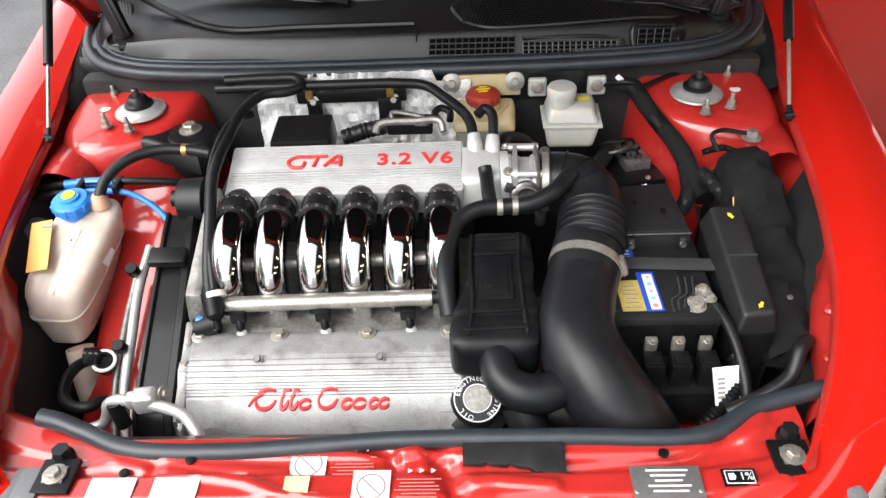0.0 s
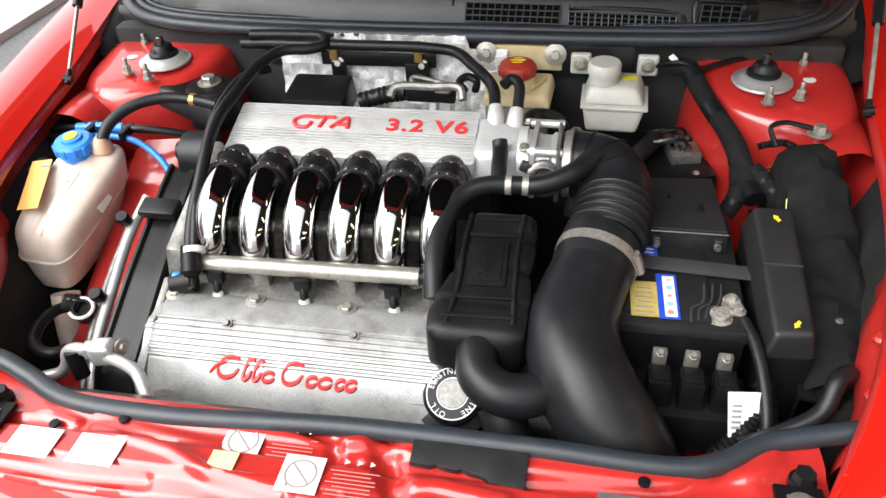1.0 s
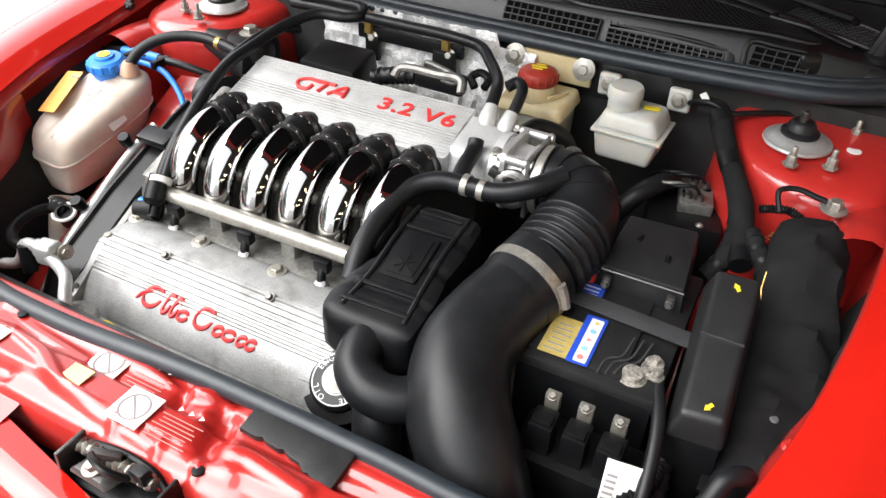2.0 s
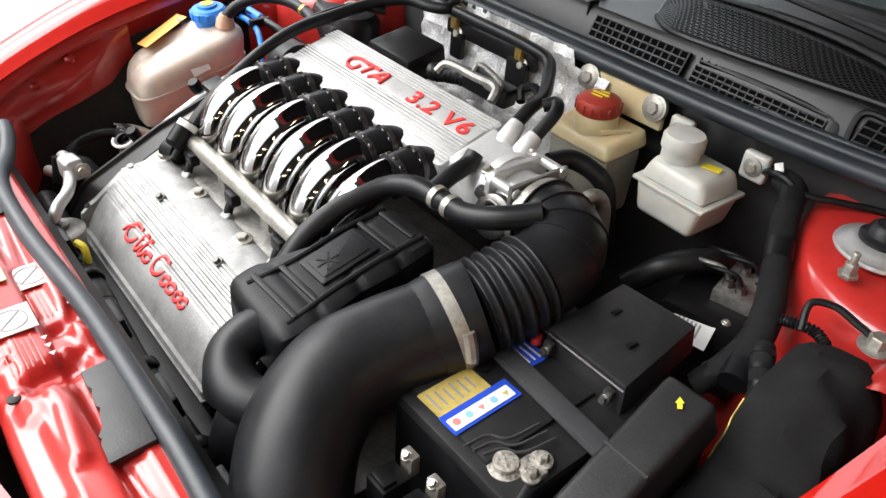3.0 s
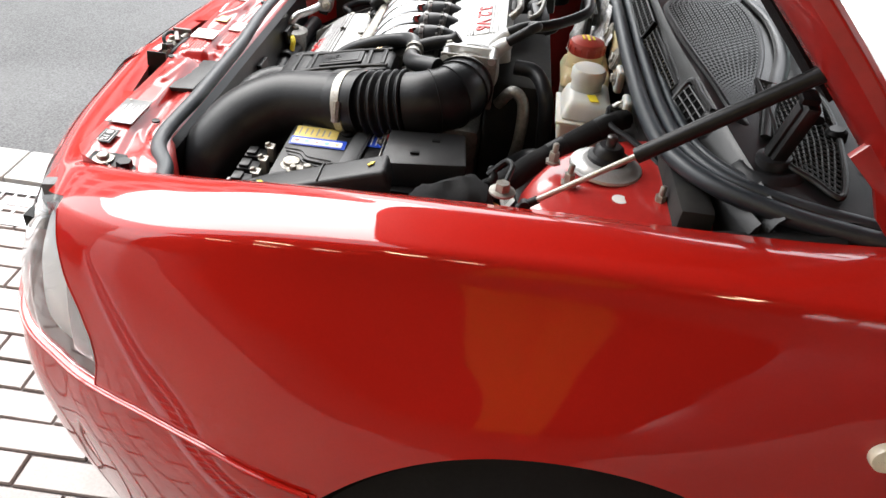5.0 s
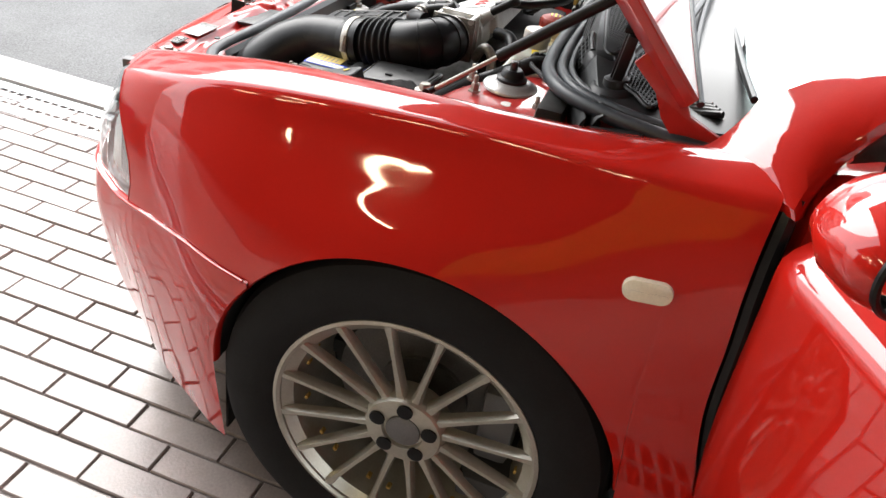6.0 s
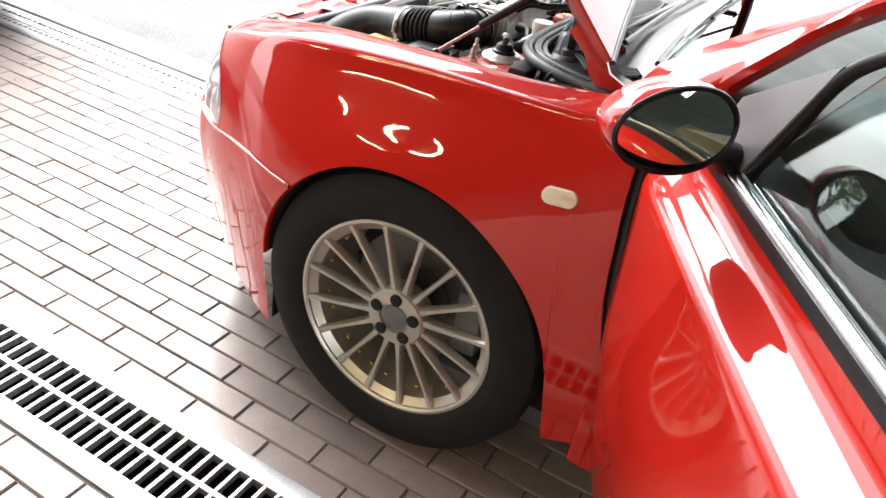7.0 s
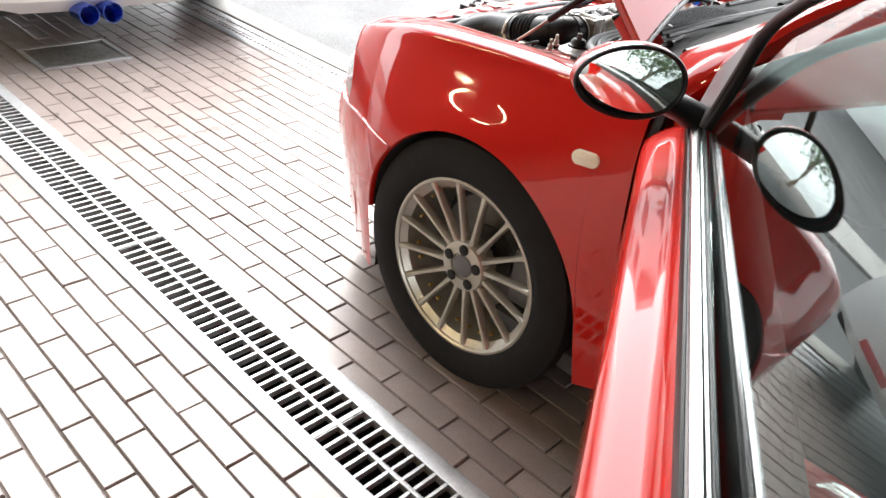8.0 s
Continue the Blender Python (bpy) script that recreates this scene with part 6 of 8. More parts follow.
# loom past the strut tower on the battery side
for path, rad in (([(0.375, 0.045, 0.835), (0.395, 0.028, 0.838), (0.412, -0.007, 0.822), (0.430, -0.039, 0.806), (0.450, -0.073, 0.789), (0.461, -0.091, 0.776), (0.469, -0.112, 0.762), (0.477, -0.146, 0.747), (0.486, -0.184, 0.732), (0.478, -0.20, 0.70)], 0.0142), ([(0.463, -0.100, 0.770), (0.466, -0.122, 0.752), (0.464, -0.150, 0.738), (0.450, -0.165, 0.71)], 0.0130), ([(0.483, -0.128, 0.765), (0.496, -0.150, 0.758), (0.508, -0.165, 0.748), (0.515, -0.175, 0.72)], 0.0115)):
    loom = thing("wrapped_loom", path[0], "thick tape-wrapped wiring loom beside the strut tower", "cable loom")
    part("core", tube(path, [rad * k for k in (0.92, 0.98, 1.0, 0.97, 1.02, 1.1, 1.08, 1.0)], 70, 14), FELT, loom)
    S = spline(path, 60)
    for i in (8, 20, 33, 47):
        part("tape_band", tube([Vector(S[i - 2]), Vector(S[i]), Vector(S[i + 2])], rad * 1.03, 6, 14), BLACK, loom)
line("corrugated_wire", [(0.483, -0.120, 0.795), (0.497, -0.12, 0.80), (0.515, -0.118, 0.802), (0.53, -0.125, 0.80)], 0.005, BLACK, "thin corrugated wire sleeve on the felt cover", "cable", 60, 10, ripple=(14, 0.2))
line("earth_wire", [(0.505, -0.125, 0.80), (0.498, -0.105, 0.818), (0.515, -0.098, 0.822), (0.54, -0.102, 0.82), (0.557, -0.105, 0.818)], 0.0035, BLACK, "short black earth wire on the strut tower", "cable", 40, 8)
solo("earth_bolt", bolt((0.56, -0.107, 0.813), (0, 0, 1), 0.009, 0.012), STEEL, "plated earth bolt on the strut tower", "bolt")
line("sensor_wire", [(0.35, 0.05, 0.83), (0.365, 0.03, 0.845), (0.385, 0.02, 0.850), (0.41, 0.022, 0.842), (0.44, 0.045, 0.840), (0.48, 0.075, 0.835), (0.52, 0.085, 0.82), (0.56, 0.085, 0.79)], 0.004, BLACK, "thin black sensor wire over the strut tower", "cable", 70, 8)
solo("loom_tag", box((0.372, 0.030, 0.853), (0.009, 0.013, 0.003), 0.001, rot(20, -25, 30)), PAPER, "small white paper tag on the wiring loom", "tag")
box_abs = thing("abs_unit", (0.40, -0.08, 0.68), "black hydraulic unit with bare steel pipe joints", "brake unit")
part("case", box((0.390, -0.036, 0.670), (0.100, 0.098, 0.094), 0.006, rot(0, 0, 12)), BLACK_SATIN, box_abs)
block = part("valve_block", box((0.398, -0.012, 0.724), (0.046, 0.070, 0.018), 0.003, rot(0, 0, 12)), ALU_DULL, box_abs, "bare aluminium valve block")
for k in range(4):
    x, y = 0.390 + 0.016 * (k % 2), -0.032 + 0.034 * (k // 2)
    part("pipe_joint", bolt((x, y, 0.732), (0, -0.2, 1), 0.0055, 0.010, 1.3), CLAMP, box_abs)
    part("brake_pipe", tube([(x, y, 0.738), (x - 0.008, y - 0.004, 0.752), (x - 0.030, y - 0.010, 0.752), (x - 0.056, y, 0.737), (x - 0.075, y + 0.02, 0.70)], 0.0028, 30, 8), ALU_DULL if k == 0 else BLACK, box_abs)
# ports are near-black discs, their inner shade painted on
for dx, dy in ((-0.012, -0.008), (0.012, 0.012), (-0.008, 0.026)):
    part("port", lathe([(0.006, 0), (0.006, 0.0012), (0.0, 0.0012)], (0.398 + dx, -0.012 + dy, 0.7325), (0, 0, 1), 14), OPENING_SHADE, block)
part("case_screw", bolt((0.418, -0.070, 0.716), (0, 0, 1), 0.004, 0.004, 1.3), STEEL, box_abs)
tag = part("bar_tag", flat_label((0.392, -0.0895, 0.700), (0.12, -0.85, 0.5), (1, 0.14, 0), 0.046, 0.030, 0.0012), PAPER, box_abs, "white barcode tag")
for k in range(6):
    part("bar", flat_label((0.376 + 0.0048 * k, -0.0922 + 0.00067 * k, 0.7005), (0.12, -0.85, 0.5), (1, 0.14, 0), 0.0024, 0.016, 0.0006, 0.0003), GREYBAR, tag)
line("coolant_pipe", [(0.22, -0.12, 0.76), (0.235, -0.10, 0.79), (0.24, -0.085, 0.78), (0.245, -0.08, 0.72), (0.235, -0.09, 0.64)], 0.009, ALU_DULL, "bare aluminium coolant pipe behind the throttle body", "pipe", 30, 12)
line("heater_hose", [(0.165, -0.10, 0.80), (0.175, -0.07, 0.80), (0.21, -0.05, 0.78), (0.225, -0.04, 0.70)], 0.012, RUBBER, "black heater hose under the brake reservoir", "hose", 30, 12)
line("servo_hose", [(0.30, -0.09, 0.70), (0.33, -0.06, 0.735), (0.355, -0.02, 0.74), (0.36, 0.02, 0.72)], 0.014, RUBBER, "black ribbed vacuum hose under the reservoirs", "hose", 40, 12)

# air conditioning pipes and plugs in the front corner
ac = thing("air_conditioning_pipe", (-0.33, -0.5, 0.62), "bare aluminium air conditioning pipe with a bolted block", "pipe")
part("pipe", tube([(-0.226, -0.575, 0.60), (-0.227, -0.574, 0.655), (-0.235, -0.560, 0.682), (-0.256, -0.539, 0.689), (-0.288, -0.526, 0.690), (-0.32, -0.518, 0.690), (-0.352, -0.514, 0.689), (-0.364, -0.515, 0.682), (-0.369, -0.518, 0.666), (-0.376, -0.524, 0.655), (-0.40, -0.530, 0.648)], 0.0078, 70, 14), ALU_BRUSHED, ac)
part("block", joined(box((-0.310, -0.517, 0.6925), (0.030, 0.025, 0.031), 0.007, rot(0, 0, 8), 3), box((-0.325, -0.516, 0.692), (0.022, 0.018, 0.022), 0.006, rot(0, 0, 8), 3)), ALU_BRUSHED, ac)
part("block_bolt", bolt((-0.289, -0.508, 0.695), (1, -0.25, 0.25), 0.006, 0.006), STEEL, ac)
part("clamp", tube([(-0.352, -0.520, 0.690), (-0.349, -0.524, 0.672), (-0.345, -0.528, 0.655)], 0.010, 10, 10), BLACK, ac)
part("long_pipe", tube([(-0.375, -0.50, 0.585), (-0.384, -0.45, 0.625), (-0.384, -0.38, 0.668), (-0.385, -0.31, 0.705), (-0.378, -0.25, 0.735)], 0.0075, 40, 12), ALU_BRUSHED, ac)
part("long_pipe", tube([(-0.395, -0.50, 0.57), (-0.404, -0.44, 0.615), (-0.402, -0.36, 0.665), (-0.395, -0.28, 0.71)], 0.0055, 40, 12), ALU_DULL, ac)
for x, y, z in ((-0.392, -0.295, 0.722), (-0.392, -0.40, 0.668)):
    part("service_cap", lathe([(0.009, 0), (0.010, 0.012), (0.008, 0.018)], (x, y, z), (0.1, -0.5, 1), 16), BLACK, ac)
head = thing("headlamp_plug", (-0.46, -0.44, 0.62), "black multi-pin headlamp plug with a pale ring", "connector")
part("body", joined(box((-0.439, -0.402, 0.655), (0.024, 0.030, 0.022), 0.004, rot(-35, 25, 20)), tube([(-0.442, -0.402, 0.648), (-0.452, -0.42, 0.655), (-0.458, -0.445, 0.655), (-0.452, -0.475, 0.65), (-0.433, -0.489, 0.648), (-0.412, -0.490, 0.648), (-0.400, -0.478, 0.645), (-0.38, -0.47, 0.63)], 0.008, 50, 10)), BLACK, head)
for i in range(4):
    for j in range(3):
        part("pin", lathe([(0.0026, 0), (0.0026, 0.0015), (0.0016, 0.0015)], Vector((-0.436, -0.408, 0.665)) + rot(-35, 25, 20).to_3x3() @ Vector((-0.0075 + 0.0075 * j, -0.010 + 0.0068 * i, 0.002)), rot(-35, 25, 20).to_3x3() @ Vector((0, 0, 1)), 8), ALU_DULL, head)
part("socket", lathe([(0.013, -0.03), (0.013, 0.001), (0.010, 0.001), (0.009, -0.01), (0.0, -0.01)], (-0.416, -0.414, 0.658), (0.35, -0.45, 1), 24), BLACK_SATIN, head)
part("ring", tube([(-0.416 + 0.0155 * math.cos(a), -0.414 + 0.0155 * math.sin(a), 0.658 + 0.004 * math.sin(a) - 0.003 * math.cos(a)) for a in np.linspace(-2.4, 2.3, 14)], 0.0026, 30, 8), PAPER, head)
part("filler_pipe", tube([(-0.475, -0.37, 0.64), (-0.47, -0.39, 0.60), (-0.46, -0.42, 0.52)], 0.02, 14, 14), TANK, head)

# front loom in the bay behind the seal
loom = thing("front_loom", (0.0, -0.548, 0.64), "black wiring conduit behind the front panel", "cable loom")
path = [(-0.36, -0.550, 0.625), (-0.2, -0.558, 0.622), (0.0, -0.562, 0.60), (0.2, -0.560, 0.60), (0.36, -0.555, 0.60)]
part("conduit", tube(path, 0.0165, 50, 14), RUBBER, loom)
for f in (0.18, 0.35, 0.55, 0.72, 0.88):
    S = spline(path, 100)
    i = int(f * 98) + 1
    part("tape_band", tube([Vector(S[i - 1]), Vector(S[i]), Vector(S[i + 1])], 0.0172, 4, 14), BLACK, loom)
line("corner_hose", [(0.44, -0.52, 0.655), (0.48, -0.515, 0.68), (0.515, -0.50, 0.70), (0.53, -0.475, 0.725), (0.545, -0.46, 0.72), (0.545, -0.45, 0.69), (0.54, -0.43, 0.64)], 0.0095, RUBBER, "black hose bent in the corner of the bay", "hose", 50, 12)
line("corner_loom", [(0.47, -0.44, 0.67), (0.475, -0.48, 0.64), (0.47, -0.53, 0.60), (0.46, -0.56, 0.54)], 0.013, RUBBER, "black ribbed conduit under the fuse box", "cable loom", 60, 12, ripple=(16, 0.08))
rad = thing("radiator", (0.0, -0.545, 0.45), "black radiator and fan shroud behind the front panel", "radiator")
part("shroud", box((0.0, -0.545, 0.50), (0.80, 0.03, 0.22), 0.006), BLACK, rad)
part("top_cover", thick(grid([[Vector((x, y - 0.02 * (abs(x) > 0.40), z)) for y, z in ((-0.586, 0.702), (-0.576, 0.694), (-0.572, 0.66), (-0.566, 0.60))] for x in np.linspace(-0.37, 0.41, 24)]), 0.003), BLACK_SATIN, rad, "black plastic cover behind the front panel")
for x in (-0.20, -0.02, 0.12, 0.26):
    part("cover_tab", box((x, -0.566, 0.655), (0.045, 0.010, 0.030), 0.003, rot(10, 0, 0)), BLACK, rad)
gear = thing("gearbox", (0.25, -0.3, 0.45), "dirty cast gearbox housing low in the bay", "gearbox")
part("housing", box((0.26, -0.30, 0.47), (0.24, 0.28, 0.16), 0.04, None, 3), ALU_DULL, gear)

drier = thing("receiver_drier", (-0.226, -0.562, 0.52), "grey metal canister under the air conditioning pipe with a yellow clip", "canister")
part("can", lathe([(0.024, -0.12), (0.025, -0.012), (0.028, -0.010), (0.028, -0.002), (0.024, 0.0), (0.010, 0.002), (0.010, 0.008)], (-0.226, -0.562, 0.658), (0, 0, 1), 28), ALU_DULL, drier)
part("clip", tube([(-0.190, -0.557, 0.655), (-0.180, -0.552, 0.652), (-0.172, -0.552, 0.64), (-0.172, -0.556, 0.62)], 0.005, 20, 8), YELLOW, drier)
part("riser", tube([(-0.226, -0.562, 0.655), (-0.226, -0.566, 0.664), (-0.226, -0.574, 0.668)], 0.006, 10, 12), ALU_DULL, drier)
for x in (-0.15, 0.02, 0.16, 0.30):
    clip = thing("conduit_clip", (x, -0.55, 0.62), "black plastic clip on the front wiring conduit", "clip", group="conduit clips")
    part("band", lathe([(0.0165, -0.008), (0.018, -0.006), (0.018, 0.006), (0.0165, 0.008)], (x, -0.560, 0.603 + 0.02 * (x < -0.1)), (1, 0, 0), 18), BLACK, clip)
    part("tab", box((x + 0.012, -0.570, 0.600), (0.04, 0.012, 0.03), 0.003), BLACK, clip)
line("cable_conduit", [(0.470, -0.44, 0.668), (0.466, -0.475, 0.672), (0.448, -0.500, 0.660), (0.42, -0.515, 0.63), (0.40, -0.52, 0.58)], 0.0095, BLACK, "black corrugated conduit looping from the fuse box", "cable", 110, 10, ripple=(26, 0.12))

# ---- cowl, windscreen, bonnet, cabin ----
SHIFT[0] = MID
rows = []
for x in np.linspace(-0.625, 0.625, 50):
    bow = 0.07 * (abs(x) / 0.625) ** 3
    dip = 0.035 * max(0.0, (abs(x) - 0.36) / 0.26) ** 1.5
    rows.append([Vector((x, y + bow, z - (dip if z > 0.875 else 0))) for y, z in ((0.066, 0.80), (0.068, 0.852), (0.074, 0.866), (0.078, 0.872), (0.081, 0.880), (0.093, 0.911), (0.099, 0.917), (0.15, 0.922), (0.19, 0.926), (0.23, 0.930), (0.29, 0.939), (0.335, 0.949))])
cowl = part("cowl", thick(grid(rows), 0.003), COWL, car, "black moulded plastic cowl under the windscreen")
for back, z, r in ((0.0, 0.868, 0.0105), (0.020, 0.873, 0.008), (0.034, 0.876, 0.005)):
    k = 1 - back
    half = [(0.0, 0.056 + back), (0.25, 0.054 + back), (0.42, 0.058 + back), (0.50, 0.070 + back), (0.565 - back * 0.4, 0.105 + back * 0.8), (0.612 - back * 0.8, 0.17 + back * 0.4), (0.640 - back, 0.25), (0.655 - back, 0.33)]
    pts = [(-x, y, z + 0.010 * (x / 0.6) ** 2) for x, y in half[:0:-1]] + [(x, y, z + 0.010 * (x / 0.6) ** 2) for x, y in half]
    part("cowl_seal", tube(pts, r, 160, 12), SEAL, car)
for pts in ([(-0.60, 0.33, 0.945), (-0.47, 0.22, 0.928), (-0.34, 0.135, 0.921), (-0.2, 0.130, 0.922), (0.0, 0.128, 0.922)], [(-0.58, 0.36, 0.955), (-0.2, 0.235, 0.930), (0.08, 0.225, 0.928), (0.12, 0.19, 0.924)]):
    part("cowl_ridge", tube(pts, 0.006, 60, 8), COWL, cowl)
part("cowl_joint", box((0.005, 0.10, 0.898), (0.003, 0.02, 0.05), 0.001), BLACK, cowl)
SHIFT[0] = 0.0
# air grilles: openings painted near-black as shade, with thin bars


def grille(c00, c10, c01, nx, ny, out):
    """A grille over the corner c00 and the corners c10 and c01 beside it."""
    o, u, v, n = Vector(c00), Vector(c10) - Vector(c00), Vector(c01) - Vector(c00), Vector(out).normalized()
    g = part("air_grille", hexa([tuple(o - n * 0.004), tuple(o + u - n * 0.004), tuple(o + u + v - n * 0.004), tuple(o + v - n * 0.004)], [tuple(o + n * 0.002), tuple(o + u + n * 0.002), tuple(o + u + v + n * 0.002), tuple(o + v + n * 0.002)], 0), OPENING_SHADE, cowl)
    for i in range(nx + 1):
        p = o + u * (i / nx) + n * 0.0035
        part("bar", tube([p, p + v], 0.0012, 2, 5), GRILLE, g)
    for j in range(ny + 1):
        p = o + v * (j / ny) + n * 0.0035
        part("bar", tube([p, p + u], 0.0013, 2, 5), GRILLE, g)


grille((0.050, 0.0765, 0.8845), (0.197, 0.0775, 0.8825), (0.052, 0.0875, 0.911), 13, 3, (0, -0.92, 0.38))
grille((0.212, 0.0775, 0.880), (0.375, 0.089, 0.872), (0.212, 0.088, 0.898), 16, 3, (0, -0.85, 0.5))
grille((0.212, 0.090, 0.9015), (0.372, 0.101, 0.8935), (0.212, 0.104, 0.9065), 16, 2, (0, -0.3, 0.95))
grille((0.408, 0.090, 0.876), (0.482, 0.106, 0.868), (0.412, 0.106, 0.907), 5, 4, (0.1, -0.9, 0.45))
part("grille_pod", hexa([(0.474, 0.104, 0.866), (0.512, 0.118, 0.862), (0.520, 0.166, 0.895), (0.478, 0.158, 0.897)], [(0.470, 0.108, 0.909), (0.498, 0.122, 0.904), (0.505, 0.160, 0.912), (0.472, 0.154, 0.917)], 0.010, 3), BLACK_SATIN, cowl)
part("grille_frame", tube([(0.404, 0.088, 0.874), (0.404, 0.106, 0.911), (0.44, 0.112, 0.911), (0.476, 0.120, 0.907)], 0.004, 30, 8), COWL, cowl)
part("grille_hood", joined(tube([(0.208, 0.096, 0.902), (0.27, 0.098, 0.902), (0.34, 0.102, 0.898), (0.378, 0.106, 0.893)], [0.0045, 0.005, 0.006, 0.007], 30, 10), hexa([(0.372, 0.084, 0.866), (0.400, 0.090, 0.864), (0.402, 0.108, 0.888), (0.374, 0.106, 0.888)], [(0.374, 0.098, 0.898), (0.396, 0.102, 0.894), (0.398, 0.114, 0.902), (0.376, 0.112, 0.905)], 0.009, 3)), BLACK_SATIN, cowl)


def cowl_top(x, y, up=0.0):
    """A place on the top of the cowl."""
    e = abs(x - MID)
    z = float(np.interp(y - 0.07 * (e / 0.625) ** 3, [0.093, 0.099, 0.15, 0.19, 0.23, 0.29, 0.335], [0.911, 0.917, 0.922, 0.926, 0.930, 0.939, 0.949]))
    return (x, y, z - 0.035 * max(0.0, (e - 0.36) / 0.26) ** 1.5 + up)


low = [cowl_top(x, y, 0.001) for x, y in ((0.112, 0.130), (0.150, 0.108), (0.230, 0.108), (0.33, 0.117), (0.42, 0.130), (0.478, 0.142))]
high = [cowl_top(x, y, 0.001) for x, y in ((0.092, 0.185), (0.125, 0.212), (0.217, 0.220), (0.32, 0.206), (0.42, 0.176), (0.486, 0.150))]
A, B = spline(low, 40), spline(high, 40)
# near-black sheet paints the shade below the mesh cells
screen = part("mesh_screen", joined(grid([[Vector(a) + Vector((0, 0, 0.002)), Vector(a).lerp(Vector(b), 0.5) + Vector((0, 0, 0.003)), Vector(b) + Vector((0, 0, 0.002))] for a, b in zip(A, B)])), OPENING_SHADE, cowl)
part("screen_rim", tube(low + high[::-1] + low[:1], 0.0042, 160, 8), COWL, cowl)
part("cowl_step", tube([cowl_top(x, y, 0.004) for x, y in ((0.10, 0.228), (0.22, 0.240), (0.34, 0.226), (0.45, 0.19), (0.53, 0.168))], [0.006, 0.009, 0.010, 0.009, 0.006], 60, 10, flat=0.5), COWL, cowl)
def corner(u, v, up):
    """A place on the air mesh in the corner of the cowl."""
    x = (0.415 + 0.160 * u) * (1 - v) + (0.450 + 0.172 * u) * v
    y = (0.178 + 0.004 * u) * (1 - v) + (0.238 - 0.014 * u) * v + 0.012 * math.sin(math.pi * u) * v
    return Vector(cowl_top(x, y, 0.003 + up))


# sheet coloured as the shade behind the corner bars
side_mesh = part("corner_grille", grid([[corner(u, v, 0.0) for v in (0, 0.5, 1)] for u in np.linspace(0, 1, 9)]), OPENING_SHADE, cowl)
part("corner_rim", tube([corner(u, v, 0.002) for u, v in ((0, 0), (0.5, 0), (1, 0), (1, 0.5), (1, 1), (0.5, 1), (0, 1), (0, 0.5), (0, 0))], 0.0035, 90, 8), COWL, cowl)
for k in range(1, 23):
    part("bar", tube([corner(k / 23, 0, 0.002), corner(k / 23, 0.5, 0.002), corner(k / 23, 1, 0.002)], 0.0011, 5, 5), GRILLE, side_mesh)
for k in range(1, 10):
    part("bar", tube([corner(u, k / 10, 0.002) for u in (0, 0.5, 1)], 0.0011, 6, 5), GRILLE, side_mesh)
verts, faces = [], []
for j in range(13):
    for i in range(46):
        u = min(1.0, (i + 0.5 * (j % 2)) / 45.5)
        a, b = Vector(A[int(u * 39)]).lerp(Vector(A[min(39, int(u * 39) + 1)]), u * 39 % 1), Vector(B[int(u * 39)]).lerp(Vector(B[min(39, int(u * 39) + 1)]), u * 39 % 1)
        p = a.lerp(b, (j + 0.5) / 13) + Vector((0, 0, 0.0046))
        n = len(verts)
        for r in (0.0050, 0.0032):
            for k in range(6):
                w = k * math.pi / 3 + 0.5
                verts.append(p + Vector((r * math.cos(w), r * 0.85 * math.sin(w), 0)))
        faces += [(n + k, n + (k + 1) % 6, n + 6 + (k + 1) % 6, n + 6 + k) for k in range(6)]
bm = bmesh.new()
vs = [bm.verts.new(v) for v in verts]
for f in faces:
    bm.faces.new([vs[k] for k in f])
tagged(part("mesh_cell", bm, GRILLE, screen), kind="stuff")
SHIFT[0] = 0.0
# wiper bases and washer jets
for x in (-0.10, 0.52):
    w = part("wiper_arm", joined(lathe([(0.022, 0), (0.022, 0.012), (0.014, 0.02)] if x < 0 else [(0.012, 0), (0.012, 0.012), (0.008, 0.016)], (x, 0.215 if x < 0 else 0.245, 0.91), (0, -0.2, 1), 20), tube([(x, 0.215, 0.932), (x - 0.12, 0.235, 0.945), (x - 0.42, 0.27, 0.958)], [0.011, 0.008, 0.006], 30, 8, flat=0.6)), BLACK_SATIN, car)
    part("blade", tube([(x - 0.52, 0.275, 0.955), (x - 0.2, 0.262, 0.95), (x + 0.05, 0.262, 0.945)], 0.005, 20, 6), RUBBER, w)
for x in (-0.24, -0.02):
    part("cowl_clip", lathe([(0.007, 0), (0.007, 0.003), (0.004, 0.005)], (x, 0.133, 0.899), (0, -0.3, 1), 16), BLACK, cowl)
SHIFT[0] = MID
part("relay_bump", box((-0.52, 0.165, 0.89), (0.06, 0.05, 0.02), 0.008, rot(0, 0, 20)), COWL, cowl)
